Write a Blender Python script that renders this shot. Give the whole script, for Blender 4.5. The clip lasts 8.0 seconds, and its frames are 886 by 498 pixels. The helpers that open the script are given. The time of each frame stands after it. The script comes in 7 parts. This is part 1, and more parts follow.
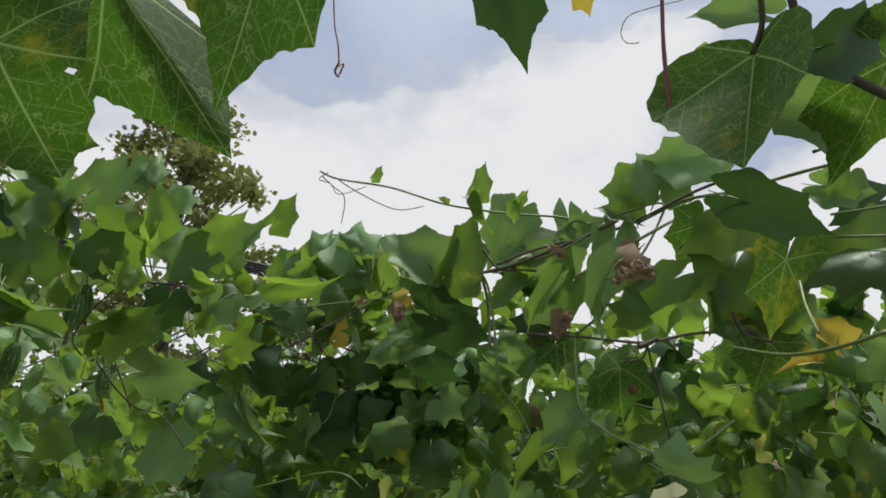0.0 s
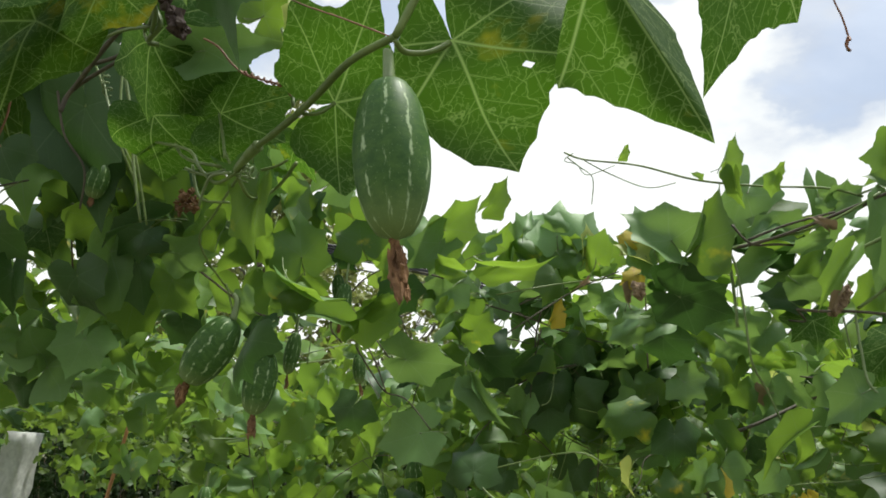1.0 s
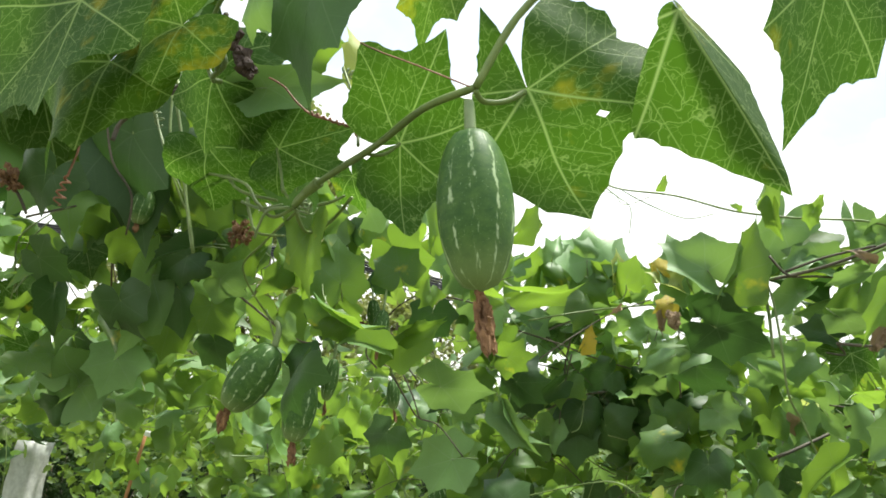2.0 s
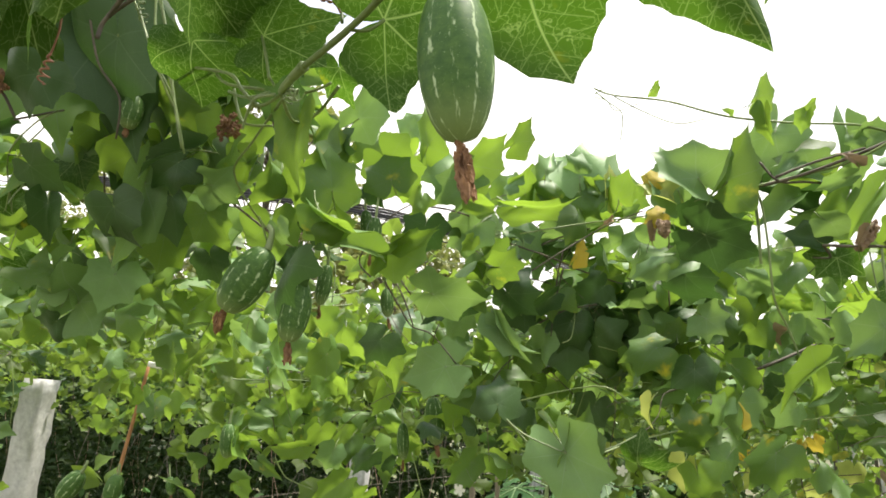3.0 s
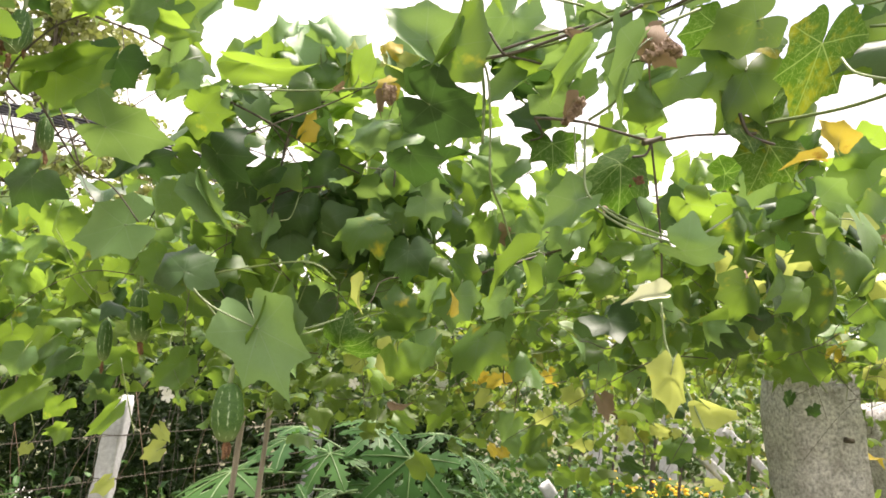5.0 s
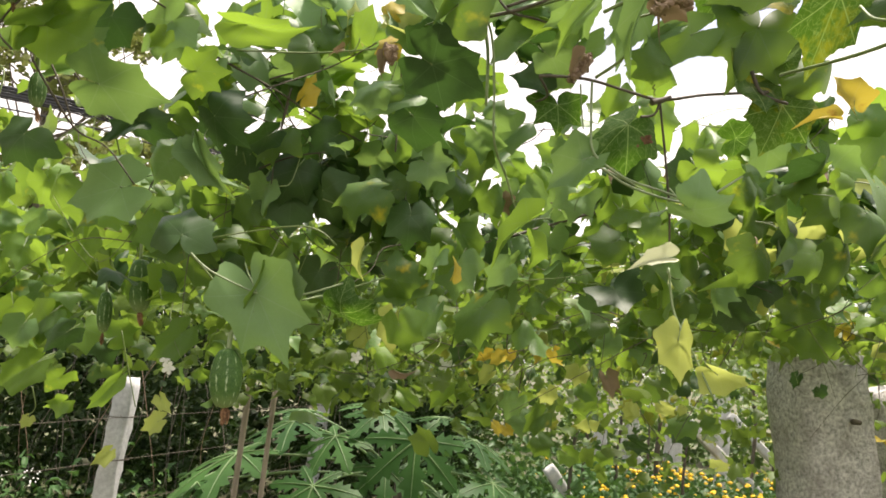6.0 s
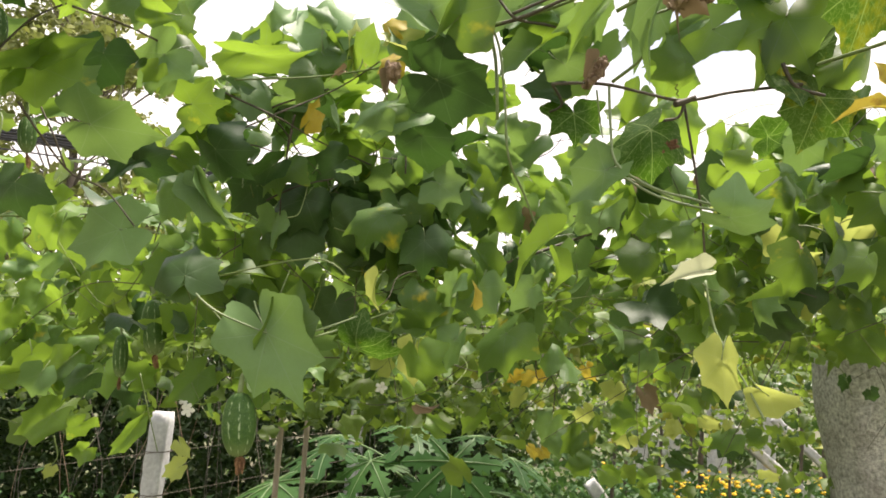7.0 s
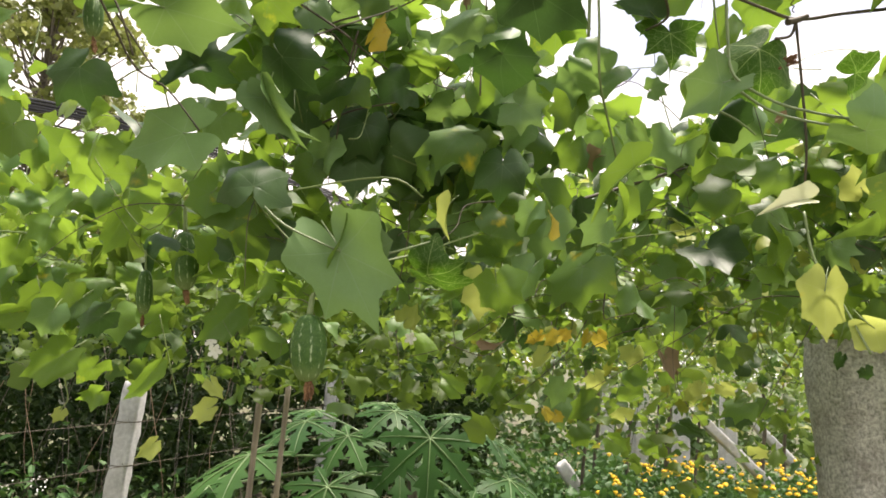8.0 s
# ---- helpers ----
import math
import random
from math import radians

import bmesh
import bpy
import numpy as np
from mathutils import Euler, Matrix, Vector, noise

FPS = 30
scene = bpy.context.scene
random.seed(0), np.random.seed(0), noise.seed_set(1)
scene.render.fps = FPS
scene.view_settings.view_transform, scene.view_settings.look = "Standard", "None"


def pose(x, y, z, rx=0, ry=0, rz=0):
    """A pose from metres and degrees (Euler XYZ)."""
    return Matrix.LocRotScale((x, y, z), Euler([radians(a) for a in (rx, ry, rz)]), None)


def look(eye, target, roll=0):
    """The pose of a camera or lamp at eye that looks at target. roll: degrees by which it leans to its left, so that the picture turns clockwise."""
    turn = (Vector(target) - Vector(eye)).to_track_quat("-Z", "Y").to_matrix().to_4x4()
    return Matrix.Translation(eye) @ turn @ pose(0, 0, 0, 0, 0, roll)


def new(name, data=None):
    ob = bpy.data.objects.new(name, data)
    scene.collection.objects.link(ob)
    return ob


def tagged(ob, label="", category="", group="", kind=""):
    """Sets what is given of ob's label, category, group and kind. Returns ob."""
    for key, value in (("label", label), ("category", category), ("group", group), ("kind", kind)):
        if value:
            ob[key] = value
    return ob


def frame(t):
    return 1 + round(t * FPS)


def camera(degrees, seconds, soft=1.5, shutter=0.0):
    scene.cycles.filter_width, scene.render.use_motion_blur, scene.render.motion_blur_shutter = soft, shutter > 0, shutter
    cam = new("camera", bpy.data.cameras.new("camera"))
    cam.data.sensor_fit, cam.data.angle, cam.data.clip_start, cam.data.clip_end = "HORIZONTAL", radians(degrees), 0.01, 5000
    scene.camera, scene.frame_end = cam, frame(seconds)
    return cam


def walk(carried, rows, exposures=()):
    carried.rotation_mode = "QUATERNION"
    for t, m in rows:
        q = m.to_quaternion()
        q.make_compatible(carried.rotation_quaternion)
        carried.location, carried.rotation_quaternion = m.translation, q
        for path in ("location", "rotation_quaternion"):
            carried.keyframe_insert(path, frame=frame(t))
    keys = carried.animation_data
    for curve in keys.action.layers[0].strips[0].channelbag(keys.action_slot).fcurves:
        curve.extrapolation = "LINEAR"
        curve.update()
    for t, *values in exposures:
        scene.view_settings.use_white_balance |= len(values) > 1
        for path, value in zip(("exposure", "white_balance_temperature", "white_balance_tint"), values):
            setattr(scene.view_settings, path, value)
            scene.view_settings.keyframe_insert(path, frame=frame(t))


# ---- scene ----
cam = camera(67.4, 8.0, soft=1.75)
PATH = [
    (0, (0.054, 0.003, 1.529), (-0.143, 1.895, 2.146), 3.1),
    (0.5, (-0.021, -0.002, 1.526), (-0.328, 1.894, 2.082), 2.2),
    (1, (-0.086, -0.016, 1.526), (-0.495, 1.865, 2.069), 2.7),
    (1.5, (-0.122, -0.026, 1.532), (-0.533, 1.849, 2.092), 2.8),
    (1.6, (-0.119, -0.027, 1.533), (-0.524, 1.847, 2.102), 2.8),
    (1.7, (-0.116, -0.026, 1.536), (-0.526, 1.844, 2.117), 3.0),
    (2.8, (-0.101, -0.027, 1.534), (-0.55, 1.854, 2.044), 4.2),
    (3, (-0.103, -0.021, 1.507), (-0.527, 1.888, 1.923), 3.1),
    (3.5, (-0.1, -0.023, 1.459), (-0.473, 1.917, 1.773), 5.0),
    (4, (-0.083, 0.025, 1.431), (-0.23, 1.992, 1.764), 4.2),
    (4.2, (-0.07, 0.045, 1.431), (-0.117, 2.014, 1.779), 4.9),
    (4.5, (-0.047, 0.05, 1.443), (0.031, 2.013, 1.816), 5.3),
    (4.7, (-0.033, 0.052, 1.443), (0.114, 2.013, 1.81), 5.4),
    (5.8, (-0.017, 0.072, 1.437), (0.135, 2.039, 1.763), 5.3),
    (6, (-0.018, 0.072, 1.428), (0.12, 2.042, 1.741), 5.5),
    (6.5, (-0.005, 0.095, 1.425), (-0.008, 2.071, 1.731), 5.2),
    (7, (-0.01, 0.101, 1.44), (0.047, 2.068, 1.796), 2.5),
    (7.5, (-0.042, 0.11, 1.423), (0.228, 2.061, 1.773), 4.3),
    (8, (-0.084, 0.141, 1.397), (0.064, 2.111, 1.712), 4.1),
]
EXPOSURES = [(0, -0.2, 6200, 9), (1.0, 0.3, 6350, 5), (1.7, 0.98, 6400, 2), (2.8, 1.05, 6600, 8), (3.5, 1.52, 6850, 20), (4.0, 1.76, 6850, 24), (4.5, 1.68, 6850, 23), (6.0, 1.0, 6950, 17), (8.0, 1.05, 6950, 17)]
walk(cam, [(t, look(eye, target, roll)) for t, eye, target, roll in PATH], EXPOSURES)

# ---- sky, sun ----
SUN_UP, SUN_ROUND = radians(74), radians(62)
world = bpy.data.worlds.new("sky")
scene.world = world
world.use_nodes = True
wt = world.node_tree
wt.nodes.clear()


def wire(tree, a, b):
    tree.links.new(a, b)


w_out = wt.nodes.new("ShaderNodeOutputWorld")
w_sky = wt.nodes.new("ShaderNodeTexSky")
w_sky.sky_type, w_sky.sun_disc = "NISHITA", False
w_sky.sun_elevation, w_sky.sun_rotation = SUN_UP, SUN_ROUND
w_sky.air_density, w_sky.dust_density = 1.0, 2.0
w_blue = wt.nodes.new("ShaderNodeBackground")
w_blue.inputs["Strength"].default_value = 0.105
w_cloud = wt.nodes.new("ShaderNodeBackground")
w_cloud.inputs["Strength"].default_value = 0.82
w_mix = wt.nodes.new("ShaderNodeMixShader")
w_co = wt.nodes.new("ShaderNodeTexCoord")
w_map = wt.nodes.new("ShaderNodeMapping")
w_map.inputs["Scale"].default_value = (1.0, 1.0, 1.7)
w_map.inputs["Location"].default_value = (0.35, 0.1, 0.22)


def sky_noise(scale, detail, rough, warp=0.0):
    n = wt.nodes.new("ShaderNodeTexNoise")
    n.inputs["Scale"].default_value, n.inputs["Detail"].default_value = scale, detail
    n.inputs["Roughness"].default_value, n.inputs["Distortion"].default_value = rough, warp
    wire(wt, w_map.outputs["Vector"], n.inputs["Vector"])
    return n.outputs["Fac"]


def sky_ramp(fac, low, high, c0=(0, 0, 0), c1=(1, 1, 1)):
    n = wt.nodes.new("ShaderNodeValToRGB")
    a, b = n.color_ramp.elements
    a.position, a.color, b.position, b.color = low, (*c0, 1), high, (*c1, 1)
    n.color_ramp.interpolation = "EASE"
    wire(wt, fac, n.inputs["Fac"])
    return n.outputs["Color"]


def sky_math(op, a, b):
    n = wt.nodes.new("ShaderNodeMath")
    n.operation = op
    for sock, v in zip(n.inputs, (a, b)):
        if isinstance(v, (int, float)):
            sock.default_value = v
        else:
            wire(wt, v, sock)
    return n.outputs[0]


# cumulus heaped up from the horizon to about thirty degrees, thin grey-blue haze and torn cloud above
w_sep = wt.nodes.new("ShaderNodeSeparateXYZ")
wire(wt, w_co.outputs["Generated"], w_map.inputs["Vector"])
wire(wt, w_co.outputs["Generated"], w_sep.inputs[0])
heap = sky_math("ADD", sky_noise(2.3, 10.0, 0.48), sky_math("MULTIPLY", sky_math("SUBTRACT", 0.51, w_sep.outputs["Z"]), 1.1))
thick = sky_ramp(heap, 0.475, 0.545)
torn = sky_ramp(sky_noise(2.2, 8.0, 0.55, 0.4), 0.36, 0.66)
body = sky_ramp(sky_math("ADD", heap, sky_math("MULTIPLY", sky_noise(5.5, 8.0, 0.55), 0.35)), 0.62, 0.8, (0.78, 0.8, 0.88), (1.14, 1.12, 1.09))
w_mix_tone = wt.nodes.new("ShaderNodeMix")
w_mix_tone.data_type = "RGBA"
w_mix_tone.inputs[6].default_value = (0.79, 0.85, 1.0, 1)
wire(wt, thick, w_mix_tone.inputs[0])
wire(wt, body, w_mix_tone.inputs[7])
wire(wt, w_sky.outputs["Color"], w_blue.inputs["Color"])
wire(wt, w_mix_tone.outputs[2], w_cloud.inputs["Color"])
wire(wt, sky_math("MAXIMUM", thick, sky_math("ADD", sky_math("MULTIPLY", torn, 0.4), 0.6)), w_mix.inputs["Fac"])
wire(wt, w_blue.outputs["Background"], w_mix.inputs[1])
wire(wt, w_cloud.outputs["Background"], w_mix.inputs[2])
wire(wt, w_mix.outputs["Shader"], w_out.inputs["Surface"])

sun_data = bpy.data.lights.new("sun", "SUN")
sun_data.energy, sun_data.angle, sun_data.color = 5.0, radians(11), (1.0, 0.95, 0.87)
sun = new("sun", sun_data)
sun.matrix_world = look((0, 0, 8), (-0.243, -0.129, 7.039))


# ---- materials ----
def material(name):
    m = bpy.data.materials.new(name)
    m.use_nodes = True
    m.node_tree.nodes.clear()
    return m


class Nodes:
    """A short hand for building node trees."""

    def __init__(self, m):
        self.t = m.node_tree

    def add(self, kind, **values):
        n = self.t.nodes.new(kind)
        for k, v in values.items():
            if k in n.inputs:
                n.inputs[k].default_value = v
        return n

    def link(self, a, b):
        self.t.links.new(a, b)

    def math(self, op, a, b=None, c=None):
        n = self.t.nodes.new("ShaderNodeMath")
        n.operation = op
        for i, v in enumerate((a, b, c)):
            if v is None:
                continue
            if isinstance(v, (int, float)):
                n.inputs[i].default_value = v
            else:
                self.link(v, n.inputs[i])
        return n.outputs[0]

    def noise(self, vector, scale, detail=4.0, rough=0.55):
        n = self.add("ShaderNodeTexNoise", Scale=scale, Detail=detail, Roughness=rough)
        if vector is not None:
            self.link(vector, n.inputs["Vector"])
        return n.outputs["Fac"]

    def ramp(self, fac, *stops):
        n = self.t.nodes.new("ShaderNodeValToRGB")
        els = n.color_ramp.elements
        while len(els) < len(stops):
            els.new(0.5)
        for e, (p, c) in zip(els, stops):
            e.position, e.color = p, ((c, c, c, 1) if isinstance(c, (int, float)) else (*c, 1))
        self.link(fac, n.inputs["Fac"])
        return n.outputs["Color"]

    def mix(self, fac, a, b, kind="MIX"):
        n = self.t.nodes.new("ShaderNodeMix")
        n.data_type, n.blend_type = "RGBA", kind
        for i, v in ((0, fac), (6, a), (7, b)):
            sock = n.inputs[i]
            if isinstance(v, (int, float)):
                sock.default_value = v if i == 0 else (v, v, v, 1)
            elif isinstance(v, tuple):
                sock.default_value = (*v, 1)
            else:
                self.link(v, sock)
        return n.outputs[2]

    def bump(self, height, strength, distance):
        n = self.add("ShaderNodeBump", Strength=strength, Distance=distance)
        self.link(height, n.inputs["Height"])
        return n.outputs["Normal"]

    def finish(self, shader):
        o = self.t.nodes.new("ShaderNodeOutputMaterial")
        self.link(shader, o.inputs["Surface"])


def leaf_material(name, base, vein, through_colour, clear=0.38, rough=0.48, vein_gain=0.55, net=0.4, spots=0.0,
                  spot_colour=(0.45, 0.36, 0.02), island=False, wander=0.3, vary=(0.88, 0.3), gloss=0.32):
    """A thin living leaf: veins from its own plane, blotches, light coming through."""
    m = material(name)
    k = Nodes(m)
    uv = k.add("ShaderNodeUVMap").outputs["UV"]
    sep = k.add("ShaderNodeSeparateXYZ")
    k.link(uv, sep.inputs[0])
    x = k.math("ABSOLUTE", k.math("MULTIPLY_ADD", sep.outputs["X"], 2.5, -1.25))
    y = k.math("MULTIPLY_ADD", sep.outputs["Y"], 2.5, -1.25)
    veins = None
    for deg in (0.0, 50.0, 104.0):
        s, c = math.sin(radians(deg)), math.cos(radians(deg))
        across = k.math("ABSOLUTE", k.math("SUBTRACT", k.math("MULTIPLY", x, c), k.math("MULTIPLY", y, s)))
        along = k.math("ADD", k.math("MULTIPLY", x, s), k.math("MULTIPLY", y, c))
        width = k.math("MULTIPLY_ADD", along, -0.009, 0.016 if deg < 60 else 0.0125)
        hit = k.math("MULTIPLY", k.math("SUBTRACT", 1.0, k.math("MINIMUM", k.math("DIVIDE", across, width), 1.0)),
                     k.math("GREATER_THAN", along, 0.0))
        veins = hit if veins is None else k.math("MAXIMUM", veins, hit)
        slant = k.math("FRACT", k.math("DIVIDE", k.math("SUBTRACT", along, k.math("MULTIPLY", across, 0.85)), 0.17))
        twig = k.math("SUBTRACT", 1.0, k.math("MINIMUM", k.math("DIVIDE", k.math("ABSOLUTE", k.math("SUBTRACT", slant, 0.5)), 0.04), 1.0))
        twig = k.math("MULTIPLY", twig, k.math("LESS_THAN", across, k.math("MULTIPLY", along, 0.42)))
        veins = k.math("MAXIMUM", veins, k.math("MULTIPLY", twig, 0.45))
    bend = k.add("ShaderNodeTexNoise", Scale=14.0, Detail=3.0)
    k.link(uv, bend.inputs["Vector"])
    shove = k.add("ShaderNodeVectorMath")
    shove.operation = "SCALE"
    shove.inputs[3].default_value = 0.09
    k.link(bend.outputs["Color"], shove.inputs[0])
    bent = k.add("ShaderNodeVectorMath")
    bent.operation = "ADD"
    k.link(uv, bent.inputs[0])
    k.link(shove.outputs[0], bent.inputs[1])
    fine = None
    for scale, width, gain in ((13.0, 0.02, 0.95), (34.0, 0.035, 0.5)):
        cells = k.add("ShaderNodeTexVoronoi", Scale=scale, Randomness=1.0)
        cells.feature = "DISTANCE_TO_EDGE"
        k.link(bent.outputs[0], cells.inputs["Vector"])
        level = k.math("MULTIPLY", gain, k.math("SUBTRACT", 1.0, k.math("MINIMUM", k.math("DIVIDE", cells.outputs["Distance"], width), 1.0)))
        fine = level if fine is None else k.math("MAXIMUM", fine, level)
    lines = k.math("MAXIMUM", veins, k.math("MULTIPLY", fine, net))
    relief = k.math("MAXIMUM", veins, k.math("MULTIPLY", fine, 0.3))
    info = k.add("ShaderNodeObjectInfo") if not island else k.add("ShaderNodeNewGeometry")
    rnd = info.outputs["Random"] if not island else info.outputs["Random Per Island"]
    shift = k.add("ShaderNodeCombineXYZ")
    k.link(k.math("MULTIPLY", rnd, 37.0), shift.inputs["X"])
    add = k.add("ShaderNodeVectorMath")
    add.operation = "ADD"
    k.link(uv, add.inputs[0])
    k.link(shift.outputs[0], add.inputs[1])
    blotch = k.noise(add.outputs[0], 4.0, 5.0, 0.6)
    grain = k.noise(add.outputs[0], 46.0, 3.0)
    lighter = tuple(min(1, v * 1.55 + 0.012) for v in base)
    yellower = (base[0] * 2.0 + 0.02, base[1] * 1.45 + 0.015, base[2] * 0.7)
    col = k.mix(k.ramp(blotch, (0.3, 0.0), (0.72, 1.0)), base, lighter)
    col = k.mix(k.math("MULTIPLY", k.math("POWER", rnd, 2.2), wander * 2.2), col, yellower)
    age = k.math("FRACT", k.math("MULTIPLY", rnd, 17.3))
    col = k.mix(k.ramp(age, (0.0, 0.0), (0.5, 0.35), (1.0, 1.0)), tuple(v * vary[0] for v in base), k.mix(vary[1], col, lighter))
    col = k.mix(k.math("MULTIPLY", grain, 0.25), col, tuple(v * 0.6 for v in base))
    if spots > 0:
        sick = k.ramp(k.noise(add.outputs[0], 3.1, 4.0, 0.62), (0.66 - spots * 0.3, 0.0), (0.78 - spots * 0.26, 1.0))
        col = k.mix(sick, col, spot_colour)
        tan = k.ramp(k.noise(add.outputs[0], 5.3, 4.0), (0.68, 0.0), (0.73, 1.0))
        col = k.mix(k.math("MULTIPLY", k.math("MULTIPLY", tan, sick), 0.8), col, (0.16, 0.07, 0.02))
    col = k.mix(k.math("MULTIPLY", lines, vein_gain), col, vein)
    bump = k.bump(k.math("ADD", k.math("MULTIPLY", relief, 0.35), k.math("MULTIPLY", blotch, 1.2)), 0.3, 0.0014)
    p = k.add("ShaderNodeBsdfPrincipled", Roughness=rough)
    p.inputs["Specular IOR Level"].default_value = gloss
    k.link(col, p.inputs["Base Color"])
    k.link(bump, p.inputs["Normal"])
    tr = k.add("ShaderNodeBsdfTranslucent")
    glow = k.mix(k.math("MULTIPLY", age, 0.6 if island else 0.3), through_colour, tuple(v * 0.45 for v in through_colour))
    k.link(k.mix(k.math("MULTIPLY", lines, 0.6), k.mix(0.7, col, glow), vein), tr.inputs["Color"])
    sh = k.add("ShaderNodeMixShader", Fac=clear)
    k.link(p.outputs[0], sh.inputs[1])
    k.link(tr.outputs[0], sh.inputs[2])
    k.finish(sh.outputs[0])
    return m


def solid_material(name, a, b, scale=20.0, rough=0.7, bump=0.4, depth=0.002, c=None, stretch=(1, 1, 1), metal=0.0):
    """An opaque surface mottled between two tones, with grain and stains."""
    m = material(name)
    k = Nodes(m)
    co = k.add("ShaderNodeTexCoord").outputs["Object"]
    mp = k.add("ShaderNodeMapping")
    mp.inputs["Scale"].default_value = stretch
    k.link(co, mp.inputs["Vector"])
    v = mp.outputs["Vector"]
    n1, n2 = k.noise(v, scale, 6.0, 0.6), k.noise(v, scale * 0.16, 4.0)
    col = k.mix(k.ramp(n1, (0.3, 0.0), (0.7, 1.0)), a, b)
    col = k.mix(k.math("MULTIPLY", k.ramp(n2, (0.45, 0.0), (0.7, 1.0)), 0.55), col, c or tuple(x * 0.55 for x in a))
    p = k.add("ShaderNodeBsdfPrincipled", Roughness=rough, Metallic=metal)
    k.link(col, p.inputs["Base Color"])
    k.link(k.bump(n1, bump, depth), p.inputs["Normal"])
    k.finish(p.outputs[0])
    return m


LEAF = {
    "t": leaf_material("leaf_green", (0.066, 0.138, 0.028), (0.2, 0.3, 0.11), (0.4, 0.64, 0.05), clear=0.3, rough=0.5, wander=0.3, vein_gain=0.24, net=0.25, spots=0.15, vary=(0.6, 0.65), gloss=0.4),
    # deep green leaves, darkened further to carry the shade inside the vine bank
    "d": leaf_material("leaf_deep_and_shaded_green", (0.028, 0.07, 0.014), (0.12, 0.2, 0.08), (0.15, 0.34, 0.05), clear=0.13, rough=0.5, vein_gain=0.3, net=0.25, gloss=0.4),
    "u": leaf_material("leaf_underside", (0.034, 0.082, 0.012), (0.33, 0.45, 0.15), (0.115, 0.27, 0.01), clear=0.35, rough=0.58, vein_gain=1.0, net=0.62, spots=0.12, gloss=0.16),
    "s": leaf_material("leaf_underside_sick", (0.038, 0.085, 0.012), (0.33, 0.44, 0.14), (0.125, 0.28, 0.01), clear=0.35, rough=0.58, vein_gain=1.0, net=0.62, spots=0.42, gloss=0.16),
    "p": leaf_material("leaf_pale", (0.12, 0.22, 0.075), (0.26, 0.36, 0.18), (0.34, 0.54, 0.09), clear=0.28, rough=0.5, wander=0.1, vein_gain=0.3, net=0.25, gloss=0.38),
    "w": leaf_material("leaf_whitish", (0.6, 0.63, 0.43), (0.66, 0.68, 0.48), (0.62, 0.66, 0.36), clear=0.3, rough=0.55),
    "y": leaf_material("leaf_yellow_green", (0.36, 0.42, 0.11), (0.42, 0.47, 0.17), (0.6, 0.66, 0.15), clear=0.4, spots=0.08, wander=0.1),
    "l": leaf_material("leaf_young", (0.1, 0.19, 0.025), (0.24, 0.34, 0.13), (0.44, 0.68, 0.06), clear=0.36, rough=0.5, vein_gain=0.26, net=0.25, gloss=0.45),
    "g": leaf_material("leaf_golden", (0.48, 0.38, 0.05), (0.5, 0.42, 0.12), (0.55, 0.44, 0.05), clear=0.35, spots=0.2, spot_colour=(0.3, 0.12, 0.02)),
    "b": leaf_material("leaf_dead", (0.24, 0.175, 0.11), (0.27, 0.2, 0.13), (0.18, 0.12, 0.06), clear=0.15, rough=0.75, wander=0.1),
}
LEAF_STUFF = {
    "t": leaf_material("canopy_green", (0.080, 0.133, 0.023), (0.228, 0.304, 0.122), (0.46, 0.7, 0.07), island=True, clear=0.33, wander=0.45, vary=(0.55, 0.75), vein_gain=0.2, gloss=0.3),
    # canopy leaves coloured dark to stand for shaded gaps in the far roof
    "d": leaf_material("canopy_shaded_green", (0.034, 0.076, 0.015), (0.122, 0.190, 0.068), (0.15, 0.32, 0.05), island=True, clear=0.16, wander=0.2),
    "y": leaf_material("canopy_yellowing", (0.167, 0.198, 0.030), (0.228, 0.274, 0.068), (0.42, 0.45, 0.05), island=True, clear=0.4, spots=0.3),
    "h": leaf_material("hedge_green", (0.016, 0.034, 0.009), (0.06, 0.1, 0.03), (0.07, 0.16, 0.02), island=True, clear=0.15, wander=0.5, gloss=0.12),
    "k": leaf_material("tree_green", (0.19, 0.22, 0.075), (0.26, 0.3, 0.1), (0.42, 0.5, 0.1), island=True, clear=0.25, spots=0.1),
    "m": leaf_material("marigold_green", (0.045, 0.11, 0.03), (0.1, 0.2, 0.05), (0.12, 0.26, 0.04), island=True, clear=0.25),
    "q": leaf_material("grass_green", (0.061, 0.114, 0.030), (0.106, 0.182, 0.046), (0.2, 0.34, 0.05), island=True, clear=0.3),
}
STEM = solid_material("stem_green", (0.11, 0.16, 0.04), (0.17, 0.23, 0.065), 160, 0.5, 0.3, 0.0005)
STEM_PALE = solid_material("stem_pale", (0.16, 0.22, 0.085), (0.22, 0.28, 0.13), 160, 0.5, 0.3, 0.0005)
STEM_DARK = solid_material("stem_woody", (0.06, 0.05, 0.035), (0.11, 0.09, 0.06), 120, 0.75, 0.5, 0.0008)
TENDRIL = solid_material("tendril_brown", (0.16, 0.06, 0.03), (0.25, 0.11, 0.06), 200, 0.6, 0.3, 0.0004)
RED_STEM = solid_material("stem_red", (0.13, 0.022, 0.02), (0.2, 0.05, 0.04), 200, 0.5, 0.3, 0.0004)
WITHERED = solid_material("flower_withered", (0.1, 0.048, 0.022), (0.27, 0.145, 0.066), 260, 0.85, 0.8, 0.0012)
BROWN = solid_material("dead_brown", (0.17, 0.11, 0.07), (0.34, 0.24, 0.155), 150, 0.85, 0.8, 0.0015)
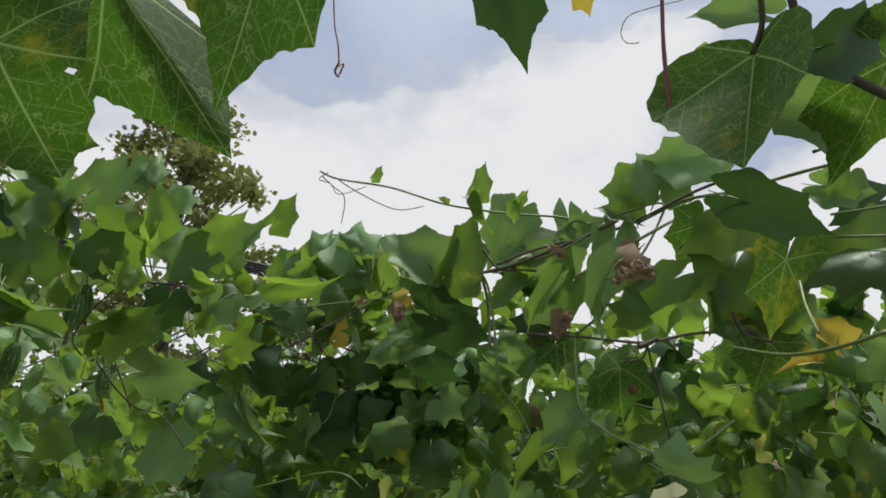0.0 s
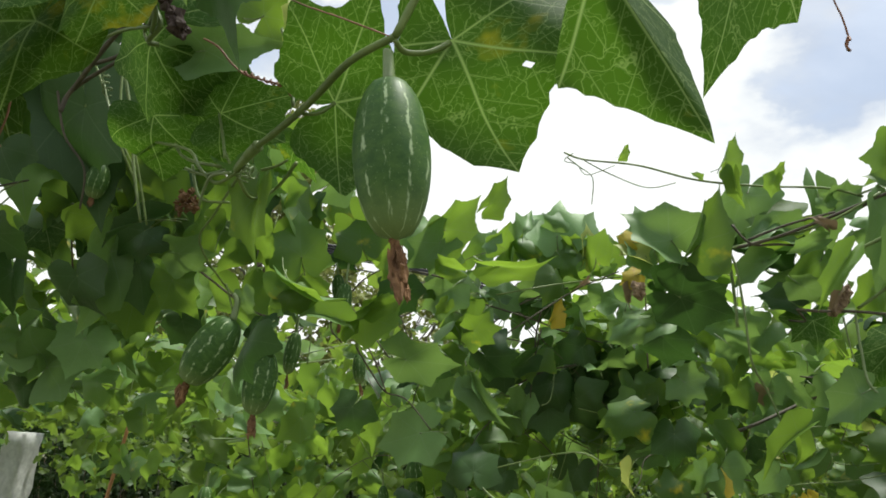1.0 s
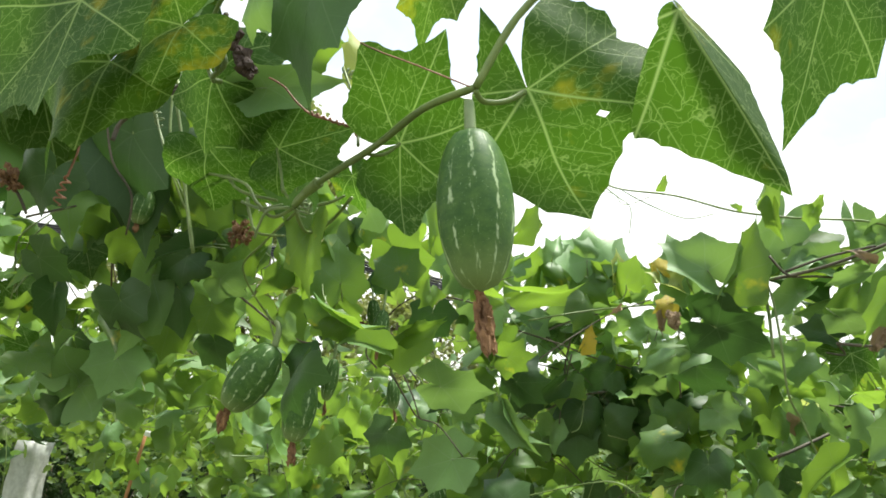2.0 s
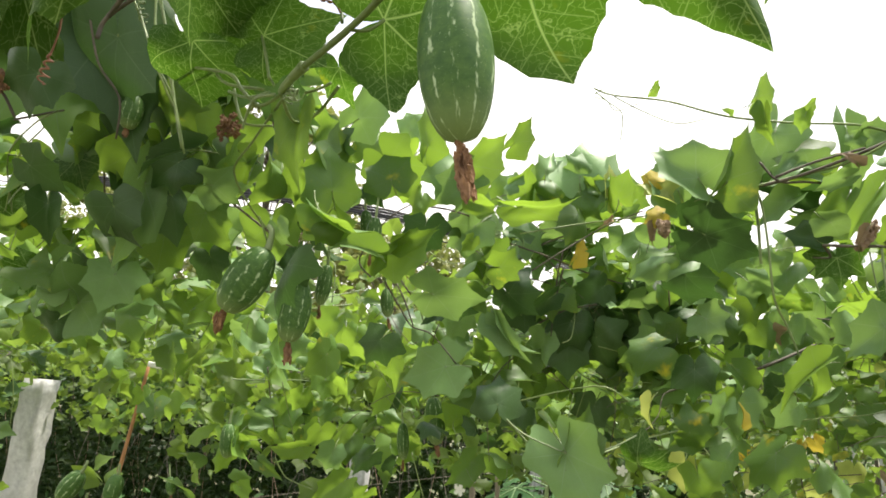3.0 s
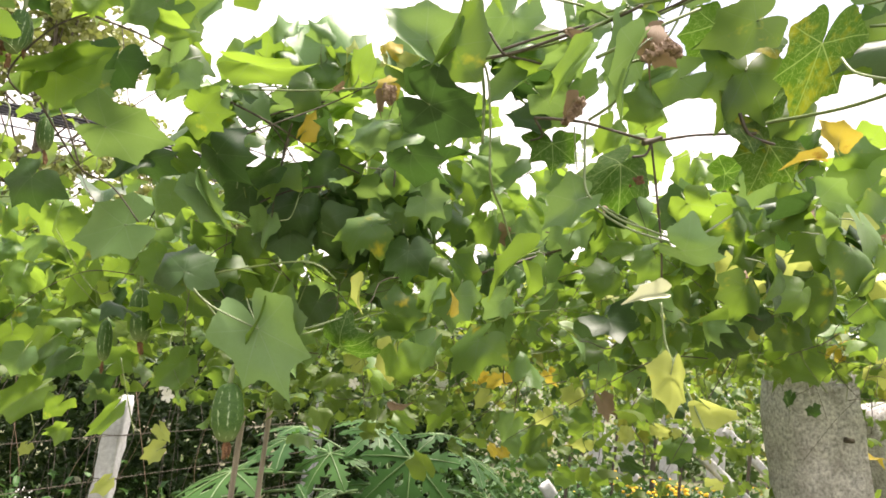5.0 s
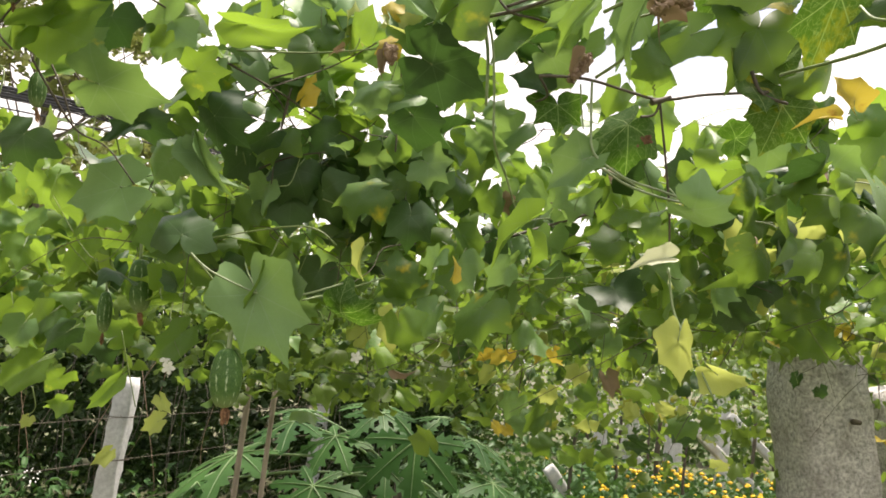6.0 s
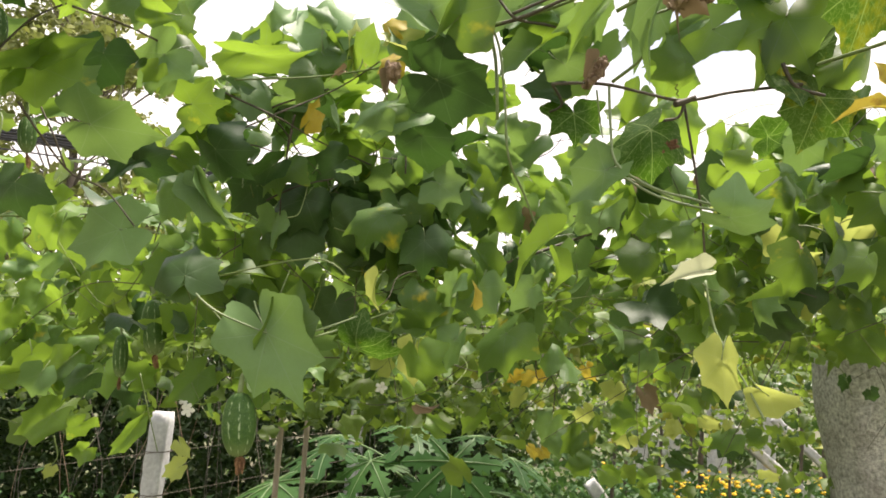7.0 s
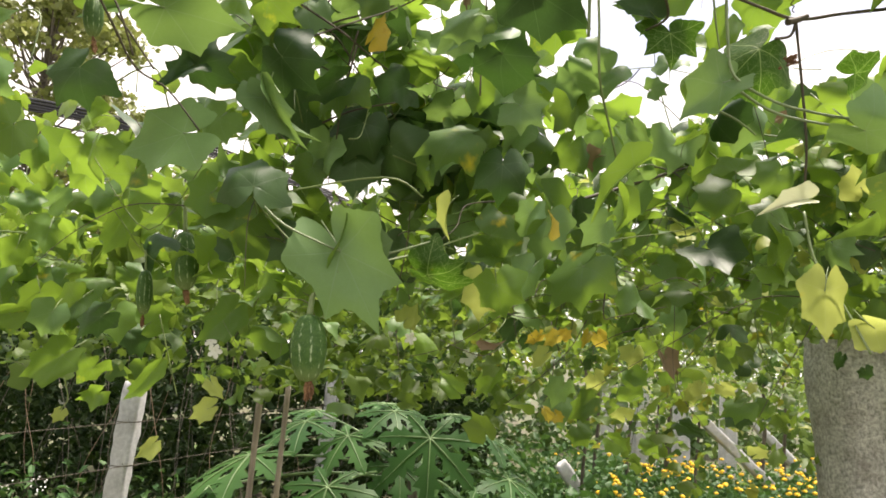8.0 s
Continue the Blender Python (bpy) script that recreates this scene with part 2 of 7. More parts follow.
DEAD = solid_material("dead_curl", (0.045, 0.028, 0.022), (0.09, 0.055, 0.045), 130, 0.85, 0.8, 0.0015)
GRANITE = solid_material("granite", (0.2, 0.195, 0.18), (0.7, 0.68, 0.64), 105, 0.9, 1.0, 0.008, c=(0.19, 0.17, 0.14))
CONCRETE = solid_material("whitewashed_stone", (0.4, 0.4, 0.39), (0.6, 0.6, 0.58), 40, 0.85, 0.7, 0.005, c=(0.31, 0.3, 0.27))
WOOD = solid_material("stake_wood", (0.2, 0.165, 0.13), (0.36, 0.3, 0.235), 30, 0.8, 0.6, 0.003, stretch=(1, 1, 0.12))
CANE = solid_material("cane_orange", (0.3, 0.13, 0.05), (0.42, 0.21, 0.09), 40, 0.65, 0.3, 0.001, stretch=(1, 1, 0.2))
BARK = solid_material("bark", (0.11, 0.095, 0.075), (0.2, 0.17, 0.135), 14, 0.9, 0.8, 0.02, stretch=(1, 1, 0.3))
STEEL = solid_material("galvanised_wire", (0.13, 0.13, 0.125), (0.24, 0.23, 0.22), 60, 0.55, 0.2, 0.0004, metal=0.7)
RUBBER = solid_material("cable_black", (0.02, 0.02, 0.022), (0.04, 0.04, 0.043), 20, 0.5, 0.1, 0.001)
SOIL = solid_material("ground_soil_and_weeds", (0.075, 0.06, 0.04), (0.1, 0.115, 0.045), 3.2, 0.95, 0.8, 0.02, c=(0.05, 0.085, 0.03))
PETAL = solid_material("petal_white", (0.75, 0.75, 0.7), (0.82, 0.82, 0.78), 60, 0.6, 0.1, 0.0005)
GOLD = solid_material("marigold_yellow", (0.72, 0.42, 0.01), (0.85, 0.56, 0.02), 70, 0.7, 0.6, 0.004)
TAG = solid_material("white_plastic", (0.72, 0.72, 0.7), (0.8, 0.8, 0.78), 20, 0.5, 0.1, 0.0005)
PAPAYA_LEAF = leaf_material("papaya_green", (0.036, 0.105, 0.024), (0.22, 0.36, 0.14), (0.14, 0.38, 0.04), clear=0.2, rough=0.5, vein_gain=0.0, gloss=0.2)
PAPAYA_VEIN = solid_material("papaya_rib", (0.12, 0.21, 0.07), (0.17, 0.27, 0.1), 40, 0.5, 0.1, 0.001)


def gourd_material():
    """Dark green skin with broken pale streaks that run from stalk to tip."""
    m = material("gourd_skin")
    k = Nodes(m)
    uv = k.add("ShaderNodeUVMap").outputs["UV"]
    rnd = k.add("ShaderNodeObjectInfo").outputs["Random"]
    sep = k.add("ShaderNodeSeparateXYZ")
    k.link(uv, sep.inputs[0])
    wob = k.noise(uv, 14.0, 4.0)
    around = k.math("ADD", k.math("MULTIPLY", sep.outputs["X"], 10.0), k.math("MULTIPLY", wob, 0.55))
    around = k.math("ADD", around, rnd)
    tri = k.math("ABSOLUTE", k.math("SUBTRACT", k.math("FRACT", around), 0.5))
    mp = k.add("ShaderNodeMapping")
    mp.inputs["Scale"].default_value = (30, 7.0, 1)
    k.link(uv, mp.inputs["Vector"])
    gaps = k.ramp(k.noise(mp.outputs["Vector"], 1.0, 3.0), (0.5, 0.0), (0.58, 1.0))
    streak = k.math("MULTIPLY", k.ramp(tri, (0.05, 1.0), (0.13, 0.0)), gaps)
    flecks = k.ramp(k.noise(uv, 75.0, 2.0), (0.66, 0.0), (0.72, 1.0))
    skin = k.mix(k.ramp(k.noise(uv, 16.0, 5.0, 0.65), (0.35, 0.0), (0.68, 1.0)), (0.034, 0.085, 0.019), (0.068, 0.13, 0.028))
    skin = k.mix(k.ramp(sep.outputs["Y"], (0.0, 0.75), (0.28, 0.0)), skin, (0.2, 0.26, 0.1))
    skin = k.mix(k.math("MAXIMUM", k.math("MULTIPLY", streak, 0.72), k.math("MULTIPLY", flecks, 0.4)), skin, (0.42, 0.52, 0.3))
    p = k.add("ShaderNodeBsdfPrincipled", Roughness=0.5)
    p.inputs["Specular IOR Level"].default_value = 0.18
    k.link(skin, p.inputs["Base Color"])
    k.link(k.bump(k.noise(uv, 40.0), 0.12, 0.0006), p.inputs["Normal"])
    k.finish(p.outputs[0])
    return m


GOURD = gourd_material()


# ---- building helpers ----
def mesh_from(name, verts, faces, mats, slots=None, uvs=None, smooth=True):
    me = bpy.data.meshes.new(name)
    me.from_pydata([tuple(v) for v in verts], [], [tuple(f) for f in faces])
    for m in mats:
        me.materials.append(m)
    if slots is not None:
        me.polygons.foreach_set("material_index", slots)
    if uvs is not None:
        layer = me.uv_layers.new(name="UVMap")
        idx = np.empty(len(me.loops), dtype=np.int32)
        me.loops.foreach_get("vertex_index", idx)
        layer.data.foreach_set("uv", np.asarray(uvs, dtype=np.float32)[idx].ravel())
    if smooth:
        me.polygons.foreach_set("use_smooth", np.ones(len(me.polygons), dtype=bool))
    me.update()
    return me


def child(name, me, parent, m=None, label=""):
    ob = new(name, me)
    ob.parent = parent
    if m is not None:
        ob.matrix_basis = m
    return tagged(ob, label) if label else ob


def part(name, bm, mat, parent, label=""):
    me = bpy.data.meshes.new(name)
    bm.to_mesh(me)
    bm.free()
    me.materials.append(mat)
    me.polygons.foreach_set("use_smooth", np.ones(len(me.polygons), dtype=bool))
    return child(name, me, parent, None, label)


def thing(name, label, category, group="", kind="", at=(0, 0, 0)):
    ob = new(name)
    ob.location = at
    return tagged(ob, label, category, group, kind)


def tube(points, radius, sides=7, end=None, wobble=0.0):
    """Vertices and faces of a round, tapering stem along a smooth line through the points."""
    pts = [Vector(p) for p in points]
    line = []
    for i in range(len(pts) - 1):
        p0, p1, p2, p3 = pts[max(i - 1, 0)], pts[i], pts[i + 1], pts[min(i + 2, len(pts) - 1)]
        for j in range(5):
            t = j / 5
            line.append(0.5 * ((2 * p1) + (p2 - p0) * t + (2 * p0 - 5 * p1 + 4 * p2 - p3) * t * t + (3 * p1 - p0 - 3 * p2 + p3) * t ** 3))
    line.append(pts[-1])
    verts, faces = [], []
    end = radius * 0.75 if end is None else end
    n = len(line)
    for i, p in enumerate(line):
        d = (line[min(i + 1, n - 1)] - line[max(i - 1, 0)]).normalized()
        side = d.cross(Vector((0.31, 0.2, 0.93))).normalized()
        up = side.cross(d)
        r = radius + (end - radius) * i / (n - 1)
        if wobble:
            r *= 1 + wobble * noise.noise(p * 140)
        for k in range(sides):
            a = 2 * math.pi * k / sides
            verts.append(p + side * (math.cos(a) * r) + up * (math.sin(a) * r))
    for i in range(n - 1):
        for k in range(sides):
            a, b = i * sides + k, i * sides + (k + 1) % sides
            faces.append((a, b, b + sides, a + sides))
    faces.append(tuple(range(sides))[::-1])
    faces.append(tuple(range((n - 1) * sides, n * sides)))
    return verts, faces


def stem(parent, radius, mat, *points, name="stem", end=None, label="", wobble=0.15, sides=7):
    v, f = tube(points, radius, sides, end, wobble)
    return child(name, mesh_from(name, v, f, [mat]), parent, None, label)


def coil(parent, mat, radius, start, stop, turns, width, name="tendril", sag=0.0, side=(0, 0, 1)):
    """A tendril that runs straight and ends in a spring."""
    a, b = Vector(start), Vector(stop)
    d = (b - a).normalized()
    s1 = d.cross(Vector((0.2, 0.9, 0.3))).normalized()
    s2 = d.cross(s1)
    pts = []
    n = max(6, int(turns * 7))
    for i in range(n + 1):
        u = i / n
        w = width * (0.35 + 0.65 * abs(math.sin(u * 5.1 + 1))) * min(1, u * 4)
        ang = 2 * math.pi * turns * u
        pts.append(a + (b - a) * u + s1 * (w * math.cos(ang)) + s2 * (w * math.sin(ang)) - Vector(side) * (sag * math.sin(math.pi * u)))
    v, f = tube(pts, radius, 5, radius * 0.6)
    return child(name, mesh_from(name, v, f, [mat]), parent)


# ---- the five-cornered vine leaf ----
SHAPES = {
    # fold, cup, droop, wave, lobe depth, skew, phase, ruffle of the edge
    0: (0.2, 0.16, 0.24, 0.15, 0.75, 0.05, 0.3, 0.02),
    1: (0.5, 0.08, 0.34, 0.14, 0.6, -0.06, 1.7, 0.02),
    2: (0.95, 0.12, 0.36, 0.06, 0.45, 0.04, 2.6, 0.015),
    3: (0.22, 0.12, 0.25, 0.14, 1.15, 0.07, 4.0, 0.03),
    4: (-0.4, 0.18, 0.32, 0.18, 0.85, -0.05, 5.2, 0.025),
    5: (-0.7, 0.16, 0.3, 0.07, 0.6, 0.06, 0.9, 0.02),
    6: (0.12, -0.12, -0.1, 0.16, 0.95, -0.08, 3.3, 0.02),
    7: (1.2, 0.5, 0.5, 0.22, 1.2, 0.1, 2.1, 0.05),
    8: (0.1, 0.1, 0.15, 0.05, 0.5, 0.02, 1.1, 0.01),
    9: (0.1, 0.1, 0.15, 0.05, 0.5, 0.02, 1.1, 0.01),
    10: (0.3, 0.3, 0.55, 0.13, 0.7, 0.1, 0.8, 0.03),
    11: (-0.2, 0.32, 0.1, 0.15, 0.9, -0.1, 2.9, 0.03),
    13: (0.1, -0.1, 0.1, 0.1, 0.95, -0.06, 0.8, 0.02),
    14: (0.14, 0.12, 0.2, 0.05, 0.6, 0.05, 1.3, 0.012),
    12: (0.65, 0.05, 0.45, 0.16, 0.65, -0.03, 4.6, 0.02),
}
SHAPES[27] = (0.2, 0.05, 0.1, 0.1, 0.95, 0.04, 4.0, 0.0)
form = random.Random(3)
for extra in range(15, 27):
    SHAPES[extra] = (form.uniform(-0.55, 0.75), form.uniform(-0.1, 0.4), form.uniform(-0.1, 0.6), form.uniform(0.1, 0.24),
                     form.uniform(0.5, 1.3), form.uniform(-0.16, 0.16), form.uniform(0, 6.28), 0.0)
ANY = (0, 1, 3, 4, 6, 10, 11, 12, 5, 2, 14, *range(15, 27))


def leaf_outline(theta, depth):
    """Radius of the leaf's edge at an angle from its tip."""
    deg = np.abs(np.degrees(theta))
    corner = [0, 49, 99, 143, 178]
    r = np.interp(deg, corner, [1.0, 0.88, 0.83, 0.58, 0.08])
    depth = 0.38 + 0.54 * depth
    for a, b, bay in zip(corner, corner[1:], (0.3 * depth, 0.26 * depth, 0.1 * depth, -0.12)):
        inside = (deg > a) & (deg < b)
        r = r - np.where(inside, bay * np.sin(np.pi * np.clip((deg - a) / (b - a), 0, 1)) ** 0.85, 0)
    return r


def leaf_grid(shape, rings, spokes, thick=True):
    fold, cup, droop, wave, depth, skew, phase, ruffle = SHAPES[shape]
    corners = np.array([0, 13, 26, 38, 50, 64, 78, 92, 105, 118, 130, 141, 151, 166, 177], float)
    if spokes > 40:
        corners = np.interp(np.arange(0, 14.01, 1 / 3), np.arange(15), corners)
    elif spokes < 20:
        corners = corners[[0, 2, 4, 6, 8, 10, 12, 14]] if spokes > 10 else corners[[0, 2, 4, 8, 12, 14]]
    theta = np.radians(np.concatenate([-corners[:0:-1], corners]))
    spokes = len(theta)
    r = leaf_outline(theta, depth)
    teeth = 1 + (0.028 * (np.arange(len(theta)) % 3 == 0) if spokes > 40 else 0)
    r = r * teeth * (1 + 0.06 * np.sin(theta * 2 + phase) + 0.05 * np.sin(theta + phase * 3))
    deg = np.abs(np.degrees(theta))
    if shape == 13:
        wide = np.interp(deg, [0, 15, 32, 47, 62, 80, 99, 114, 150, 166, 178], [1, 0.83, 0.69, 0.79, 0.76, 0.86, 0.65, 0.74, 0.7, 0.45, 0.1])
        slim = np.interp(deg, [0, 15, 25, 50, 80, 120, 150, 166, 178], [1, 0.83, 0.7, 0.5, 0.4, 0.3, 0.42, 0.6, 0.1])
        r = np.where(theta > 0, slim, wide) * teeth
    if shape == 9:
        r = np.interp(deg, [0, 13, 26, 40, 53, 62, 80, 180], [1, 0.79, 0.68, 0.62, 0.62, 0.35, 0.12, 0.05]) * teeth
    if shape == 8:
        r = np.interp(deg, [0, 15, 34, 58, 82, 100, 130, 180], [1, 0.93, 0.85, 0.86, 0.66, 0.42, 0.2, 0.05]) * teeth
    faces = []
    flat = [np.zeros((1, 2))]
    for i in range(1, rings + 1):
        k = i / rings
        flat.append(np.stack([np.sin(theta) * r * k, np.cos(theta) * r * k], 1))
    flat = np.concatenate(flat)
    x, y = flat[:, 0] + skew * flat[:, 1] ** 2, flat[:, 1]
    rr = np.hypot(x, y)
    th = np.arctan2(x, y)
    ax = np.abs(x)
    keel = np.sqrt(ax ** 2 + 0.012) - 0.11
    swell = np.sin(2.7 * x + phase) * np.cos(2.3 * y + 1.7 * phase) + 0.6 * np.sin(4.1 * x + 2.9 * y + 3.1 * phase)
    z = keel * math.sin(fold) - cup * rr ** 2 - droop * np.maximum(y, 0) ** 2 + wave * np.minimum(1, rr * 2) * swell \
        + (0.03 + ruffle) * rr ** 4 * np.sin(6 * th + 2 * phase) - 0.05 * rr ** 3
    pts = np.stack([x * math.cos(fold), y, z], 1)
    if shape == 9:
        back = x < 0
        pts[back, 0] = x[back] * 0.16
        pts[back, 2] = z[back] - ax[back] * 0.95
    if shape == 8:
        back = x > 0
        pts[back, 0] = x[back] * 0.45
        pts[back, 2] = z[back] - ax[back] * 0.85
    for j in range(spokes - 1):
        faces.append((0, 1 + j, 2 + j))
    for i in range(rings - 1):
        a0, b0 = 1 + i * spokes, 1 + (i + 1) * spokes
        for j in range(spokes - 1):
            faces.append((a0 + j, b0 + j, b0 + j + 1, a0 + j + 1))
    if shape == 13:
        eaten = (math.sin(radians(-39)) * 0.5, math.cos(radians(39)) * 0.5)
        faces = [q for q in faces if math.dist(flat[list(q)].mean(0), eaten) > 0.02]
    uvs = flat * 0.4 + 0.5
    return pts, faces, uvs


LEAF_MESHES = {}


def leaf_mesh(shape, key, fine=True):
    """One leaf with its blade and leafstalk; alike leaves share it."""
    tag = (shape, key, fine)
    if tag not in LEAF_MESHES:
        pts, faces, uvs = leaf_grid(shape, 13 if shape == 13 else 7 if fine else 4, 73 if fine else 25)
        stalk = [(0, 0, 0.004), (0, -0.12, -0.06), (0.03, -0.3, -0.22), (0.05, -0.45, -0.45)]
        v, f = tube(stalk, 0.019, 5, 0.015)
        n = len(pts)
        verts = [tuple(p) for p in pts] + [tuple(p) for p in v]
        if key in "us":
            v, f, verts = [], [], verts[:n]
        fs = list(faces) + [tuple(i + n for i in q) for q in f]
        slots = [0] * len(faces) + [1] * len(f)
        uv = np.concatenate([uvs, np.full((len(v), 2), 0.5)]) if len(v) else uvs
        LEAF_MESHES[tag] = mesh_from("leaf", verts, fs, [LEAF[key], STEM_PALE if key in "pwygl" else STEM], slots, uv)
    return LEAF_MESHES[tag]


def leaf(vine, x, y, z, rx, ry, rz, wide, long, shape, key):
    return child("leaf", leaf_mesh(shape, key), vine, pose(x, y, z, rx, ry, rz) @ Matrix.Diagonal((wide, long, math.sqrt(wide * long), 1)))


# ---- fruit ----
def gourd(x, y, z, x2, y2, z2, girth, flower=1.0, stalk=(0, 0, 0.02)):
    """A striped fruit from its stalk end to its tip, with the withered flower still on it."""
    a, b = Vector((x, y, z)), Vector((x2, y2, z2))
    length = (b - a).length
    turn = (a - b).to_track_quat("Z", "Y").to_matrix().to_4x4()
    g = thing("ivy_gourd", "green striped ivy gourd hanging with its withered brown flower", "gourd", "gourds on the vine", at=a)
    inv = Matrix.Translation(-a)
    rows, cols = 22, 28
    verts, uvs, faces = [], [], []
    for i in range(rows + 1):
        u = i / rows
        prof = (math.sin(math.pi * min(1, max(0, u)) ** 0.92)) ** 0.4 if 0 < u < 1 else 0.0
        prof *= 0.93 + 0.1 * u
        for j in range(cols + 1):
            ang = 2 * math.pi * j / cols
            rad = girth / 2 * prof * (1 + 0.012 * math.sin(ang * 5))
            verts.append(turn @ Vector((math.cos(ang) * rad, math.sin(ang) * rad, -u * length)))
            uvs.append((j / cols, 1 - u))
    for i in range(rows):
        for j in range(cols):
            p = i * (cols + 1) + j
            faces.append((p, p + cols + 1, p + cols + 2, p + 1))
    child("fruit_body", mesh_from("fruit_body", verts, faces, [GOURD], None, uvs), g)
    s = Vector(stalk)
    v, f = tube([turn @ Vector((0, 0, -0.02 * length)), s * 0.5 + turn @ Vector((0, 0, 0.004)), s], girth * 0.085, 7, girth * 0.06)
    child("fruit_stalk", mesh_from("fruit_stalk", v, f, [STEM_PALE]), g)
    if flower:
        rng = random.Random(int(abs(x) * 1e5) + 7)
        v, f = [], []
        tip = b - a
        down = (tip.normalized() * 0.5 + Vector((rng.uniform(-0.1, 0.25), 0, -0.6))).normalized()
        ln, wd = 0.27 * length * flower, 0.115 * girth
        for q in range(46):
            c = tip + down * (ln * (q + 0.6) / 46) + Vector([rng.uniform(-1, 1) * wd * (0.3 if q < 14 else 0.8) for _ in range(3)])
            base = len(v)
            for ii in range(5):
                for jj in range(7):
                    aa, bb = math.pi * ii / 4, 2 * math.pi * jj / 7
                    d = Vector((math.sin(aa) * math.cos(bb), math.sin(aa) * math.sin(bb), math.cos(aa)))
                    v.append(c + (d + down * (1.6 * d.dot(down))) * wd * rng.uniform(0.12, 0.62) * (0.7 if q < 14 else 1))
            for ii in range(4):
                for jj in range(7):
                    f.append((base + ii * 7 + jj, base + ii * 7 + (jj + 1) % 7, base + (ii + 1) * 7 + (jj + 1) % 7, base + (ii + 1) * 7 + jj))
        child("withered_flower", mesh_from("withered_flower", v, f, [WITHERED], smooth=False), g, None, "shrivelled brown flower")
    return g


def withered(vine, x, y, z, size):
    """A dried-up flower head, a clot of crumpled petals."""
    rng = random.Random(int(abs(x * 7 + z) * 1e5))
    v, f = [], []
    for q in range(40):
        c = Vector([rng.gauss(0, 0.45) * size for _ in range(3)])
        base = len(v)
        for ii in range(5):
            for jj in range(7):
                aa, bb = math.pi * ii / 4, 2 * math.pi * jj / 7
                v.append(c + Vector((math.sin(aa) * math.cos(bb), math.sin(aa) * math.sin(bb), math.cos(aa))) * size * rng.uniform(0.05, 0.42))
        for ii in range(4):
            for jj in range(7):
                f.append((base + ii * 7 + jj, base + ii * 7 + (jj + 1) % 7, base + (ii + 1) * 7 + (jj + 1) % 7, base + (ii + 1) * 7 + jj))
    child("withered_flower", mesh_from("withered_flower", v, f, [WITHERED], smooth=False), vine, Matrix.Translation((x, y, z)), "shrivelled brown flower")


def dead_curl(vine, mat, girth, *points):
    """A dead leaf rolled up into a dark, crumpled twist."""
    pts = [Vector(p) for p in points]
    rng = random.Random(77)
    v, f = [], []
    for q in range(34):
        u = rng.random() * (len(pts) - 1)
        i = min(int(u), len(pts) - 2)
        r = girth * (0.5 + math.sin(math.pi * (0.15 + 0.7 * u / (len(pts) - 1))))
        c = pts[i].lerp(pts[i + 1], u - i) + Vector([rng.gauss(0, 0.4) * r for _ in range(3)])
        base = len(v)
        for ii in range(5):
            for jj in range(7):
                aa, bb = math.pi * ii / 4, 2 * math.pi * jj / 7
                v.append(c + Vector((math.sin(aa) * math.cos(bb), math.sin(aa) * math.sin(bb), math.cos(aa))) * r * rng.uniform(0.35, 1.0))
        for ii in range(4):
            for jj in range(7):
                f.append((base + ii * 7 + jj, base + ii * 7 + (jj + 1) % 7, base + (ii + 1) * 7 + (jj + 1) % 7, base + (ii + 1) * 7 + jj))
    child("dead_leaf", mesh_from("dead_leaf", v, f, [mat], smooth=False), vine, None, "crumpled dead leaf")


def white_flower(x, y, z, size):
    fl = thing("gourd_flower", "white open five-petalled gourd flower on the vine", "flower", "white flowers on the vine", at=(x, y, z))
    v, f = [], []
    for i in range(5):
        a = 2 * math.pi * i / 5
        out, side = Vector((math.cos(a), -0.5, math.sin(a))), Vector((-math.sin(a), 0, math.cos(a)))
        b = len(v)
        for u, w, d in ((0, 0.08, 0), (0.35, 0.28, -0.05), (0.75, 0.34, 0.1), (1.0, 0.06, 0.3)):
            v += [out * u * size + side * w * size + Vector((0, d * size, 0)), out * u * size - side * w * size + Vector((0, d * size, 0))]
        f += [(b, b + 1, b + 3, b + 2), (b + 2, b + 3, b + 5, b + 4), (b + 4, b + 5, b + 7, b + 6)]
    child("petals", mesh_from("petals", v, f, [PETAL]), fl)
    vv, ff = tube([(0, 0, 0), (0, 0.4 * size, 0.5 * size), (0, 0.5 * size, 1.6 * size)], size * 0.09, 5)
    child("flower_stalk", mesh_from("flower_stalk", vv, ff, [STEM]), fl)


LABELS = {
    "near_vine": "leafy green vine with thin veined leaves seen from underneath",
    "left_vine": "dense green vine with five-cornered leaves and brown tendrils",
    "middle_vine": "thick bank of green and a few yellow vine leaves",
    "right_vine": "sparse vine with wilting yellow and brown leaves on thin stems",
    "young_shoot": "slender young vine shoot with tiny leaves and curling tendrils",
}

# ---- vines close by: leaf by leaf ----

near_vine = thing("gourd_vine", LABELS["near_vine"], "vine", "gourd vines on the trellis")
leaf(near_vine, -0.131, 0.190, 1.664, -98.4, 28.9, -161.5, 0.0645, 0.0516, 13, "u")
leaf(near_vine, -0.080, 0.172, 1.680, -111.9, 20.7, 151.9, 0.0690, 0.0690, 9, "u")
leaf(near_vine, -0.030, 0.180, 1.699, -92.6, -4.6, -150.7, 0.0369, 0.0595, 14, "u")
leaf(near_vine, -0.264, 0.238, 1.701, 179.7, 57.2, 89.7, 0.0194, 0.0388, 1, "p")
leaf(near_vine, -0.190, 0.228, 1.663, 121.2, 65.6, 53.2, 0.0525, 0.0459, 6, "u")
leaf(near_vine, -0.266, 0.262, 1.680, 148.6, 53, 70.6, 0.0321, 0.0394, 0, "u")
